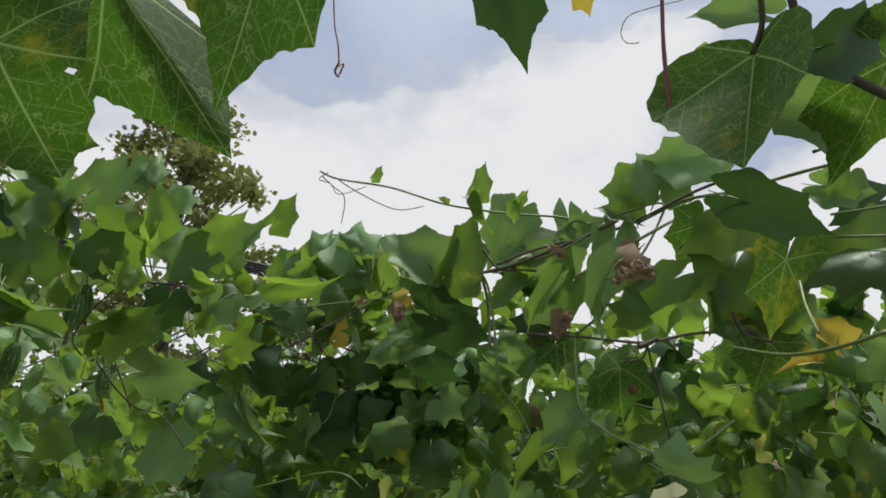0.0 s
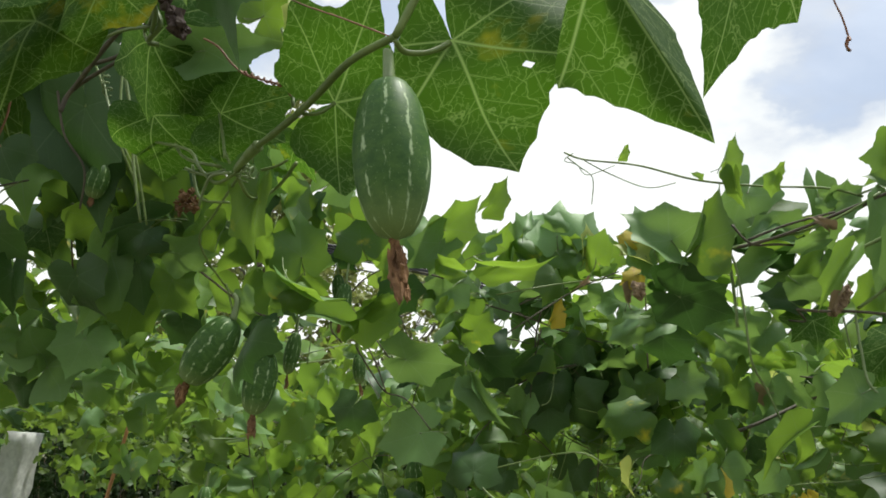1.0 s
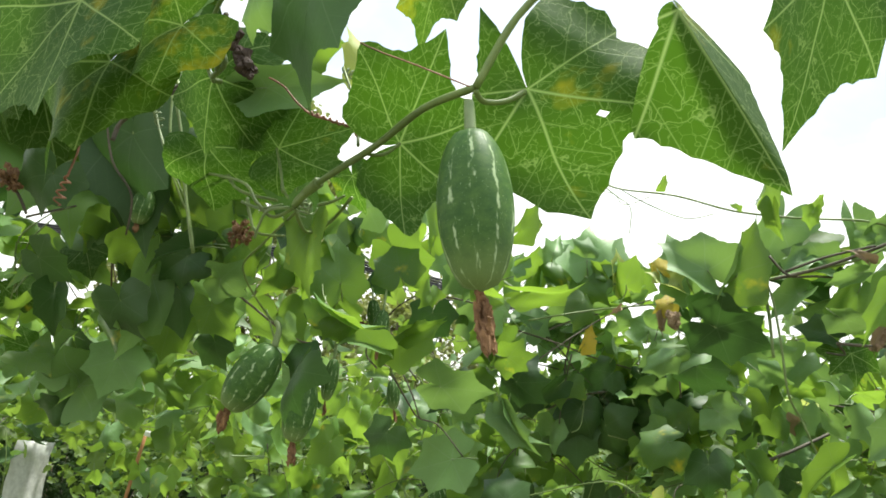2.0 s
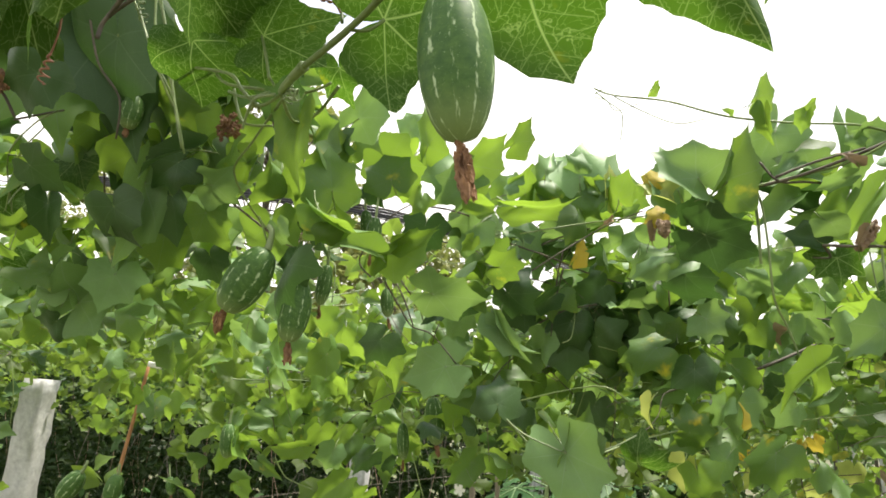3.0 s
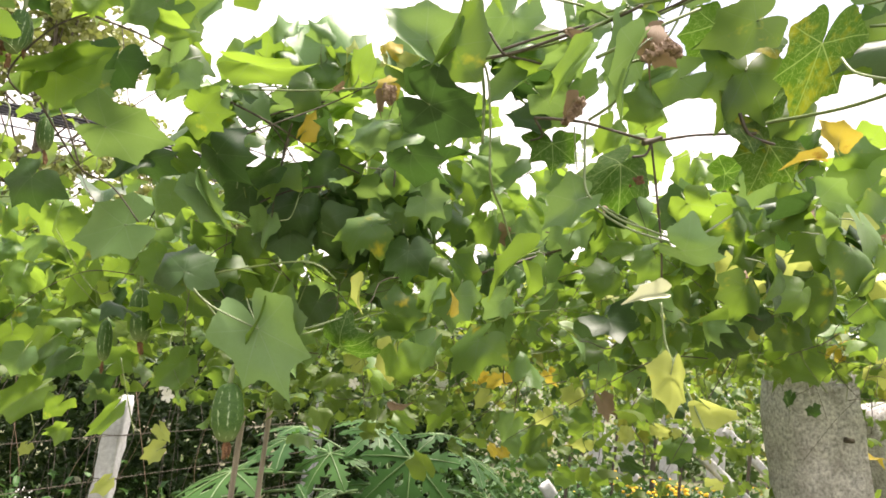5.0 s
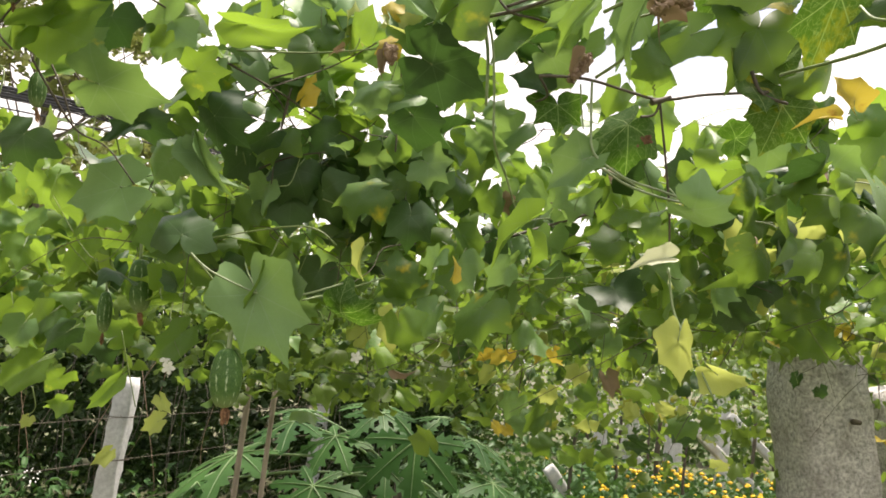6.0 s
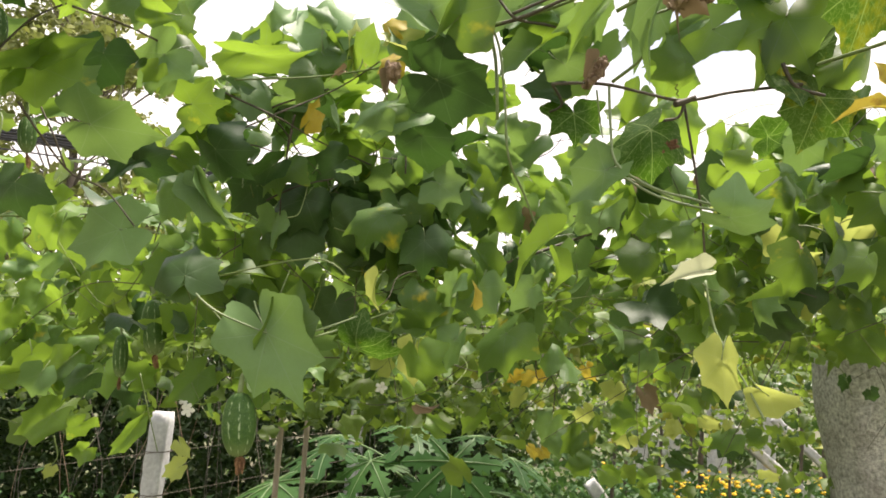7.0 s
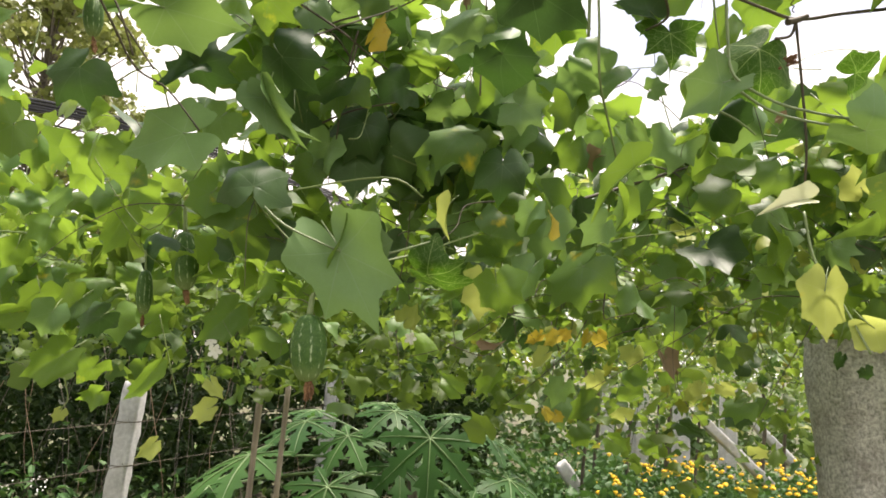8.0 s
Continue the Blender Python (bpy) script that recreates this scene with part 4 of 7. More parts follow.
leaf(middle_vine, -0.251, 0.820, 1.329, -101.2, -58.8, 175.3, 0.0151, 0.0252, 21, "y")
leaf(middle_vine, -0.308, 0.850, 1.288, -93.4, -42.9, -141.6, 0.0134, 0.0191, 16, "y")
leaf(middle_vine, -0.349, 0.800, 1.508, -107.5, -10.2, -142.9, 0.0232, 0.0465, 12, "l")
leaf(middle_vine, -0.240, 0.820, 1.423, -93.3, -37.5, -155.8, 0.0313, 0.0392, 20, "t")
leaf(middle_vine, -0.003, 0.620, 1.484, -77.9, -59.6, -173.3, 0.0232, 0.0357, 1, "t")
leaf(middle_vine, -0.015, 0.640, 1.451, -104.5, -11.0, 164.9, 0.0262, 0.0328, 4, "y")
leaf(middle_vine, 0.015, 0.620, 1.506, -82.3, -36.1, 145.9, 0.0209, 0.0261, 22, "p")
leaf(middle_vine, -0.354, 0.500, 1.749, -68.2, 38.5, -152.3, 0.0263, 0.0478, 1, "p")
leaf(middle_vine, -0.337, 0.480, 1.680, -91.7, -10.3, -161.1, 0.0236, 0.0380, 4, "l")
leaf(middle_vine, -0.347, 0.500, 1.739, 116.8, -67.0, -12.0, 0.0213, 0.0304, 16, "l")
leaf(middle_vine, -0.335, 0.620, 1.809, -97.8, -28.0, -128.6, 0.0234, 0.0335, 21, "p")
leaf(middle_vine, -0.329, 0.620, 1.808, 82.1, 22.2, 32.0, 0.0226, 0.0323, 15, "p")
leaf(middle_vine, -0.273, 0.570, 1.723, -121.7, -42.3, -147.8, 0.0447, 0.0471, 22, "l")
leaf(middle_vine, -0.281, 0.600, 1.768, 87.8, 27.5, 24.0, 0.0239, 0.0265, 17, "p")
leaf(middle_vine, -0.327, 0.540, 1.689, 112.0, -33.0, -19.1, 0.0239, 0.0265, 20, "p")
leaf(middle_vine, -0.340, 0.550, 1.662, -84.8, 49.9, 173.1, 0.0250, 0.0500, 12, "l")
leaf(middle_vine, -0.271, 0.580, 1.644, 119.3, 56.6, 51.0, 0.0184, 0.0369, 12, "t")
leaf(middle_vine, -0.389, 0.560, 1.659, -52.8, 19.3, -149.5, 0.0244, 0.0305, 16, "p")
leaf(middle_vine, -0.307, 0.600, 1.623, 84.3, 70.9, -4.0, 0.0170, 0.0284, 1, "t")
leaf(middle_vine, -0.216, 0.620, 1.728, 102.7, 40.9, -2.9, 0.0238, 0.0397, 1, "p")
leaf(middle_vine, -0.227, 0.630, 1.707, 93.8, 53.4, 40.8, 0.0150, 0.0214, 17, "l")
leaf(middle_vine, -0.146, 0.660, 1.742, 96.7, 14.3, 5.6, 0.0250, 0.0263, 22, "p")
leaf(middle_vine, -0.112, 0.660, 1.740, 117.7, -30.7, -4.3, 0.0205, 0.0227, 15, "p")
leaf(middle_vine, -0.087, 0.660, 1.721, 134.2, -57.0, -28.3, 0.0191, 0.0239, 16, "t")
leaf(middle_vine, -0.181, 0.680, 1.734, 74.5, -53.0, -17.0, 0.0183, 0.0229, 14, "p")
leaf(middle_vine, -0.212, 0.600, 1.668, -99.0, -7.8, -143.8, 0.0252, 0.0280, 20, "p")
leaf(middle_vine, -0.108, 0.660, 1.712, -91.2, 39.3, 156.3, 0.0286, 0.0357, 17, "t")
leaf(middle_vine, -0.062, 0.660, 1.700, -148.4, -43.3, -145.4, 0.0119, 0.0239, 1, "p")
leaf(middle_vine, -0.048, 0.600, 1.629, -98.1, -56.0, -177.6, 0.0183, 0.0204, 14, "p")
leaf(middle_vine, -0.023, 0.580, 1.629, -71.8, -61.0, 175.9, 0.0217, 0.0394, 12, "p")
leaf(middle_vine, -0.096, 0.680, 1.727, 92.5, 26.1, 5.7, 0.0444, 0.0493, 14, "p")
leaf(middle_vine, -0.135, 0.700, 1.728, 92.6, -24.9, -6.2, 0.0329, 0.0366, 19, "t")
leaf(middle_vine, -0.064, 0.680, 1.716, 106.3, 57.3, 19.1, 0.0296, 0.0329, 17, "l")
leaf(middle_vine, -0.172, 0.700, 1.728, 107.4, 49.5, 22.4, 0.0359, 0.0399, 16, "l")
leaf(middle_vine, -0.021, 0.600, 1.700, 94.2, -17.2, -13.9, 0.0397, 0.0496, 1, "p")
leaf(middle_vine, -0.203, 0.720, 1.727, 94.8, 22.5, 12.4, 0.0326, 0.0407, 20, "t")

right_vine = thing("gourd_vine", LABELS["right_vine"], "vine", "gourd vines on the trellis")
leaf(right_vine, 0.155, 0.800, 1.636, -96.1, -11.5, 160, 0.0353, 0.0389, 0, "p")
leaf(right_vine, 0.101, 0.498, 1.567, -66.8, -49.5, 144.5, 0.0255, 0.0308, 1, "p")
leaf(right_vine, 0.095, 0.560, 1.629, -82, 6.3, -179.8, 0.0303, 0.0285, 3, "u")
leaf(right_vine, 0.080, 0.560, 1.644, 58.2, -65.6, 39.4, 0.0227, 0.0253, 1, "d")
leaf(right_vine, 0.123, 0.455, 1.661, -79.1, -19.9, 126.8, 0.0217, 0.0420, 2, "p")
leaf(right_vine, 0.137, 0.460, 1.670, -132.4, 45, 135.3, 0.0207, 0.0227, 5, "b")
leaf(right_vine, 0.143, 0.470, 1.679, -84.2, -20.4, 138.1, 0.0182, 0.0271, 7, "b")
leaf(right_vine, 0.222, 0.507, 1.648, -83.6, -61.9, -159.3, 0.0395, 0.0338, 6, "s")
leaf(right_vine, 0.245, 0.505, 1.627, -83.4, -14.6, -179, 0.0387, 0.0366, 14, "s")
leaf(right_vine, 0.243, 0.500, 1.659, 123.5, 16.6, 51.1, 0.0176, 0.0266, 2, "u")
leaf(right_vine, 0.202, 0.505, 1.718, -88.3, -28.5, 158.9, 0.0326, 0.0366, 14, "u")
leaf(right_vine, 0.312, 0.777, 1.662, -79.4, -50.3, -166.3, 0.0377, 0.0330, 14, "t")
leaf(right_vine, 0.253, 0.781, 1.615, -100, 0.1, 177.4, 0.0352, 0.0353, 3, "l")
leaf(right_vine, 0.163, 0.464, 1.532, -155.9, 35.4, 109.5, 0.0244, 0.0347, 4, "p")
leaf(right_vine, 0.180, 0.545, 1.514, -29.3, -65.7, 116.3, 0.0186, 0.0227, 2, "w")
leaf(right_vine, 0.190, 0.539, 1.454, -98.8, -5.4, 135.8, 0.0215, 0.0330, 1, "y")
leaf(right_vine, 0.216, 0.530, 1.432, -150.8, 35.7, 113.8, 0.0204, 0.0281, 1, "y")
leaf(right_vine, 0.619, 1.200, 1.543, -88.1, 19.5, 177.8, 0.0381, 0.0370, 0, "t")
leaf(right_vine, 0.092, 0.500, 1.690, 100.2, -49.9, -3.5, 0.0141, 0.0141, 7, "b")
leaf(right_vine, 0.091, 0.490, 1.635, -77.8, -28, 139, 0.0121, 0.0173, 7, "b")
leaf(right_vine, 0.111, 0.520, 1.716, 124.2, 56.6, 35.4, 0.0223, 0.0227, 1, "p")
leaf(right_vine, 0.079, 0.550, 1.701, 56.1, -68.1, 40.5, 0.0253, 0.0280, 1, "p")
leaf(right_vine, 0.060, 0.560, 1.677, -53.9, -46.1, 129.1, 0.0210, 0.0300, 1, "p")
leaf(right_vine, 0.079, 0.520, 1.648, -157.2, 37.2, 108.9, 0.0188, 0.0260, 3, "p")
leaf(right_vine, 0.195, 0.700, 1.672, 112.3, 30.2, 26.9, 0.0203, 0.0213, 0, "l")
leaf(right_vine, 0.168, 0.850, 1.685, 132.4, -70.4, -28.4, 0.0318, 0.0310, 1, "l")
leaf(right_vine, 0.070, 0.700, 1.644, 178.4, -79.5, -70.7, 0.0357, 0.0340, 1, "p")
leaf(right_vine, 0.053, 0.620, 1.634, 148.1, 68.7, 28.3, 0.0229, 0.0193, 4, "p")
leaf(right_vine, 0.383, 0.900, 1.743, 106.5, 38.2, 15.3, 0.0340, 0.0341, 1, "l")
leaf(right_vine, 0.261, 0.600, 1.635, 155, 39.8, 71.2, 0.0240, 0.0315, 0, "u")
leaf(right_vine, 0.387, 0.850, 1.689, 73.5, -57.1, 27, 0.0205, 0.0225, 0, "y")
leaf(right_vine, 0.197, 0.800, 1.618, -74.8, -39.4, -170.3, 0.0294, 0.0252, 1, "l")
leaf(right_vine, 0.094, 0.700, 1.590, -90.7, -20.3, 154.9, 0.0254, 0.0296, 0, "p")
leaf(right_vine, 0.236, 0.963, 1.599, 121.3, -23, -2.9, 0.0074, 0.0068, 0, "g")
leaf(right_vine, 0.087, 0.600, 1.542, -54.6, -38, 123.7, 0.0249, 0.0425, 2, "l")
leaf(right_vine, 0.197, 0.600, 1.548, -96, -27.2, 174.7, 0.0218, 0.0222, 4, "t")
leaf(right_vine, 0.165, 0.620, 1.536, -87.5, -59, 172.4, 0.0256, 0.0264, 4, "t")
leaf(right_vine, 0.351, 0.800, 1.525, 127.2, -66.2, -22.3, 0.0143, 0.0140, 4, "y")
leaf(right_vine, 0.323, 0.750, 1.551, -66.8, -50.3, -166.3, 0.0304, 0.0223, 0, "l")
leaf(right_vine, 0.269, 0.600, 1.583, 117.6, -35.2, -5.8, 0.0243, 0.0232, 0, "t")
leaf(right_vine, 0.170, 0.290, 1.725, -92.7, 9.7, -15.8, 0.0638, 0.0709, 8, "u")
leaf(right_vine, 0.173, 0.290, 1.750, 55.8, -87.6, 40.8, 0.0222, 0.0308, 1, "p")
leaf(right_vine, 0.210, 0.315, 1.708, 140.4, -63.3, -34.2, 0.0365, 0.0350, 1, "p")
leaf(right_vine, 0.180, 0.340, 1.668, -139.5, 55.6, 125.2, 0.0224, 0.0448, 14, "d")
leaf(right_vine, 0.174, 0.504, 1.751, 95.2, 13.2, 10.3, 0.0393, 0.0380, 14, "p")
leaf(right_vine, 0.148, 0.500, 1.722, 51.9, -65.5, 53.2, 0.0212, 0.0270, 1, "t")
leaf(right_vine, 0.225, 0.280, 1.714, -101.4, -23, 170.6, 0.0361, 0.0525, 0, "s")
leaf(right_vine, 0.197, 0.270, 1.717, 145.5, 47.7, 61.3, 0.0248, 0.0323, 1, "d")
leaf(right_vine, 0.230, 0.500, 1.712, -36.9, -68, 126.5, 0.0333, 0.0434, 14, "s")
leaf(right_vine, 0.228, 0.420, 1.663, -92.9, -21.8, 140.2, 0.0301, 0.0495, 14, "s")
leaf(right_vine, 0.268, 0.400, 1.660, -32.4, -61, 119.9, 0.0287, 0.0427, 4, "d")
leaf(right_vine, 0.281, 0.480, 1.625, 98.9, -42.5, 13.2, 0.0207, 0.0218, 1, "g")
leaf(right_vine, 0.260, 0.475, 1.608, -11.5, -58.4, 103.8, 0.0132, 0.0199, 2, "g")
leaf(right_vine, 0.290, 0.690, 1.589, -129, 17, 136.9, 0.0173, 0.0227, 1, "g")
leaf(right_vine, 0.051, 0.220, 1.720, -109.7, 0, 161.3, 0.0253, 0.0411, 1, "d")
leaf(right_vine, 0.090, 0.300, 1.773, -113.4, 18.3, 167, 0.0115, 0.0128, 0, "g")
leaf(right_vine, 0.273, 0.420, 1.722, -95.3, -33.6, -161.6, 0.0207, 0.0196, 14, "t")
leaf(right_vine, 0.304, 0.450, 1.715, -79.5, -63.4, 165.1, 0.0265, 0.0300, 14, "d")
leaf(right_vine, 0.160, 0.330, 1.751, -166.3, 55, 109.8, 0.0102, 0.0127, 0, "l")
leaf(right_vine, 0.239, 0.360, 1.729, -103.1, 32.2, 174.2, 0.0101, 0.0096, 0, "t")
leaf(right_vine, 0.154, 0.500, 1.644, 158.7, -68, -47.6, 0.0261, 0.0252, 4, "t")
leaf(right_vine, 0.306, 1.350, 1.450, -116.2, 14.7, 134, 0.0232, 0.0312, 0, "g")
leaf(right_vine, 0.153, 1.070, 1.433, -69.4, -53.5, 146.3, 0.0171, 0.0197, 1, "g")
leaf(right_vine, 0.166, 1.070, 1.437, 111, 56.3, 14.1, 0.0135, 0.0134, 0, "g")
leaf(right_vine, 0.138, 1.070, 1.407, -69.3, -41, 138.1, 0.0190, 0.0249, 1, "y")
leaf(right_vine, 0.333, 1.000, 1.381, -92.2, -16.8, -178.5, 0.0162, 0.0160, 0, "y")
leaf(right_vine, 0.416, 1.020, 1.385, -79.9, -11.3, -179.6, 0.0118, 0.0109, 0, "y")
leaf(right_vine, 0.366, 1.160, 1.408, -108.5, 8.5, 141.4, 0.0217, 0.0273, 7, "b")
leaf(right_vine, 0.201, 1.230, 1.314, -113.8, 34.9, 152.6, 0.0180, 0.0187, 1, "g")
leaf(right_vine, 0.281, 1.500, 1.315, -67.1, 10.5, 176.4, 0.0488, 0.0392, 0, "p")
leaf(right_vine, 0.383, 1.400, 1.361, -135.9, 58.3, 131.9, 0.0388, 0.0400, 0, "l")
leaf(right_vine, 0.298, 1.150, 1.423, -79.3, -10.1, -179.8, 0.0298, 0.0274, 4, "y")
leaf(right_vine, 0.249, 0.950, 1.491, -74.4, -56, 153.1, 0.0330, 0.0364, 4, "t")
leaf(right_vine, 0.299, 1.000, 1.471, -84.6, -23.7, -177.1, 0.0301, 0.0285, 4, "p")
leaf(right_vine, 0.415, 1.200, 1.464, -96.3, 46.5, 167.3, 0.0325, 0.0321, 0, "p")
leaf(right_vine, 0.496, 1.100, 1.499, -97.8, -8.2, 156.6, 0.0250, 0.0276, 3, "l")
leaf(right_vine, 0.503, 1.200, 1.353, -44.7, -54.9, 122.8, 0.0327, 0.0435, 4, "t")
leaf(right_vine, 0.602, 1.300, 1.345, -99.8, -42.6, -178.4, 0.0283, 0.0284, 4, "t")
leaf(right_vine, 0.599, 1.000, 1.503, -117.2, 21.6, 139.4, 0.0431, 0.0518, 0, "t")
leaf(right_vine, 0.970, 1.620, 1.455, -86.2, -20.1, 138.4, 0.0212, 0.0299, 1, "d")
leaf(right_vine, 1.015, 1.600, 1.430, -110.7, 16.5, 146.7, 0.0240, 0.0275, 0, "d")
leaf(right_vine, 0.533, 1.100, 1.533, -92.1, -30, 164.3, 0.0381, 0.0403, 0, "p")
leaf(right_vine, 0.604, 1.100, 1.524, 124.4, 41.7, 7.6, 0.0340, 0.0313, 1, "l")
leaf(right_vine, 0.289, 1.310, 1.377, -103.6, 21.3, 167.3, 0.0274, 0.0276, 0, "y")
leaf(right_vine, 0.465, 1.500, 1.254, -80.1, 46.5, 167.3, 0.0324, 0.0288, 0, "l")
leaf(right_vine, 0.350, 1.600, 1.256, -81.4, 35.5, 170.9, 0.0416, 0.0382, 0, "t")
leaf(right_vine, 0.158, 0.500, 1.670, -83.0, -61.0, 150.7, 0.0138, 0.0276, 12, "p")
leaf(right_vine, 0.084, 0.450, 1.650, -78.6, -31.3, 155.6, 0.0132, 0.0367, 12, "l")
leaf(right_vine, 0.327, 0.780, 1.660, -121.7, 30.9, 155.2, 0.0317, 0.0334, 22, "p")
leaf(right_vine, 0.095, 0.620, 1.578, -125.5, 23.2, 154.2, 0.0120, 0.0239, 1, "p")
leaf(right_vine, 0.141, 0.528, 1.607, -69.6, -41.4, 150.2, 0.0372, 0.0391, 18, "u")
leaf(right_vine, 0.255, 1.250, 1.448, -64.3, -17.0, 156.4, 0.0149, 0.0232, 20, "g")
leaf(right_vine, 0.146, 1.150, 1.436, -84.3, -58.6, 162.0, 0.0148, 0.0224, 1, "g")
leaf(right_vine, 0.162, 1.150, 1.440, -107.2, 51.8, 140.5, 0.0206, 0.0222, 19, "y")
leaf(right_vine, 0.176, 1.200, 1.320, -91.9, 37.0, -162.0, 0.0142, 0.0218, 20, "g")
leaf(right_vine, 0.371, 1.100, 1.370, -89.2, -44.2, 150.5, 0.0192, 0.0219, 19, "y")
leaf(right_vine, 0.443, 1.150, 1.378, -128.8, 45.7, 134.7, 0.0184, 0.0274, 21, "y")
leaf(right_vine, 0.329, 1.100, 1.416, -67.0, 14.2, -173.6, 0.0269, 0.0307, 1, "b")
leaf(right_vine, 0.353, 1.300, 1.391, -96.8, 47.9, 158.6, 0.0299, 0.0370, 1, "t")
leaf(right_vine, 0.227, 1.300, 1.356, -96.2, -27.0, 173.8, 0.0357, 0.0410, 15, "p")
leaf(right_vine, 0.313, 1.200, 1.501, -81.7, 67.2, -176.4, 0.0331, 0.0423, 15, "t")
leaf(right_vine, 0.335, 1.250, 1.485, -92.4, -36.0, 171.6, 0.0337, 0.0538, 1, "d")
leaf(right_vine, 0.408, 1.200, 1.478, -134.6, 43.7, 138.0, 0.0314, 0.0443, 19, "t")
leaf(right_vine, 0.399, 1.200, 1.515, -100.8, -40.2, -170.1, 0.0280, 0.0379, 16, "p")
leaf(right_vine, 0.473, 1.200, 1.426, -111.8, 47.8, 161.7, 0.0340, 0.0374, 12, "t")
leaf(right_vine, 0.274, 1.300, 1.333, -80.9, -45.9, 149.2, 0.0342, 0.0453, 19, "t")
leaf(right_vine, 0.452, 1.300, 1.302, -118.2, 59.9, 134.1, 0.0279, 0.0364, 16, "d")
leaf(right_vine, 0.545, 1.300, 1.330, -119.0, 59.0, 139.9, 0.0337, 0.0372, 17, "d")
leaf(right_vine, 0.339, 0.750, 1.502, -132.3, 40.5, 143.5, 0.0342, 0.0380, 20, "d")
leaf(right_vine, 0.171, 1.200, 1.488, -99.1, 56.5, 149.3, 0.0272, 0.0321, 15, "t")
leaf(right_vine, 0.086, 1.200, 1.371, -84.2, -34.6, 168.7, 0.0262, 0.0410, 1, "l")
leaf(right_vine, 0.030, 1.200, 1.346, 89.1, -51.5, -12.0, 0.0268, 0.0360, 20, "l")
leaf(right_vine, -0.059, 1.000, 1.440, 93.6, 40.4, 13.1, 0.0233, 0.0246, 15, "y")
leaf(right_vine, 0.098, 1.100, 1.447, -81.0, -25.8, 154.1, 0.0246, 0.0347, 1, "d")
leaf(right_vine, 0.357, 1.400, 1.259, -102.6, 57.4, 162.5, 0.0330, 0.0356, 1, "l")
leaf(right_vine, 0.063, 0.550, 1.703, -57.2, -42.5, 160.3, 0.0200, 0.0285, 16, "p")
leaf(right_vine, 0.090, 0.520, 1.683, -130.4, -70.6, -167.3, 0.0114, 0.0228, 1, "p")
leaf(right_vine, 0.100, 0.520, 1.716, -118.8, 41.4, 156.2, 0.0103, 0.0129, 17, "p")
leaf(right_vine, 0.094, 0.600, 1.674, -149.0, -51.7, -108.4, 0.0171, 0.0285, 16, "p")
leaf(right_vine, 0.044, 0.620, 1.615, -115.0, 41.1, 165.6, 0.0267, 0.0333, 22, "p")
leaf(right_vine, 0.078, 0.640, 1.633, -83.0, -40.4, 172.1, 0.0258, 0.0368, 12, "p")
leaf(right_vine, 0.223, 0.500, 1.680, -85.6, -19.6, 167.0, 0.0452, 0.0565, 3, "t")
leaf(right_vine, 0.220, 0.480, 1.710, -102.1, -57.0, -165.6, 0.0306, 0.0437, 14, "t")
leaf(right_vine, 0.240, 0.520, 1.674, 158.5, -71.0, -69.6, 0.0234, 0.0468, 1, "t")
leaf(right_vine, 0.288, 0.420, 1.677, -92.2, -59.5, -177.5, 0.0333, 0.0555, 14, "t")
leaf(right_vine, 0.271, 0.440, 1.722, -158.7, 60.6, 108.8, 0.0226, 0.0323, 1, "p")
leaf(right_vine, 0.263, 0.500, 1.654, -82.7, -41.7, 169.0, 0.0245, 0.0350, 4, "t")
leaf(right_vine, 0.250, 0.750, 1.710, -100.3, 27.3, 158.4, 0.0315, 0.0393, 0, "l")
leaf(right_vine, 0.225, 0.750, 1.699, -87.3, -31.3, 174.9, 0.0304, 0.0380, 1, "l")
leaf(right_vine, 0.375, 0.800, 1.705, -94.2, 9.5, 156.1, 0.0301, 0.0334, 19, "t")
leaf(right_vine, 0.321, 0.800, 1.707, -86.2, -13.6, 164.4, 0.0344, 0.0382, 16, "l")
leaf(right_vine, 0.439, 0.850, 1.721, -81.1, -44.9, 167.5, 0.0283, 0.0314, 16, "l")
leaf(right_vine, 0.134, 0.500, 1.695, -88.9, -12.4, 175.0, 0.0275, 0.0551, 1, "p")
leaf(right_vine, 0.173, 0.500, 1.668, -100.0, -57.5, -168.2, 0.0238, 0.0476, 14, "t")
leaf(right_vine, 0.086, 0.560, 1.713, -116.1, -58.8, -150.2, 0.0280, 0.0466, 4, "t")
leaf(right_vine, 0.056, 0.570, 1.742, -94.3, -25.2, -170.0, 0.0384, 0.0480, 1, "p")
leaf(right_vine, 0.106, 0.550, 1.731, -91.0, 7.2, 171.9, 0.0272, 0.0494, 2, "p")
leaf(right_vine, 0.105, 0.560, 1.678, -92.0, -30.9, -176.0, 0.0314, 0.0523, 1, "t")
leaf(right_vine, 0.070, 0.600, 1.712, -100.2, 39.1, 164.1, 0.0386, 0.0483, 16, "d")
leaf(right_vine, 0.155, 0.520, 1.753, -96.9, -40.7, -169.5, 0.0286, 0.0357, 17, "t")
leaf(right_vine, 0.207, 0.500, 1.775, -148.5, -64.2, -118.9, 0.0371, 0.0571, 16, "p")
leaf(right_vine, 0.182, 0.600, 1.686, -97.2, 22.5, 161.8, 0.0267, 0.0334, 19, "t")
leaf(right_vine, 0.156, 0.600, 1.664, -88.3, -22.2, 175.5, 0.0224, 0.0280, 20, "l")
leaf(right_vine, 0.345, 0.700, 1.641, -79.9, -21.1, 153.6, 0.0397, 0.0467, 4, "t")
leaf(right_vine, 0.404, 0.720, 1.685, -85.4, -7.0, 146.3, 0.0432, 0.0508, 12, "l")
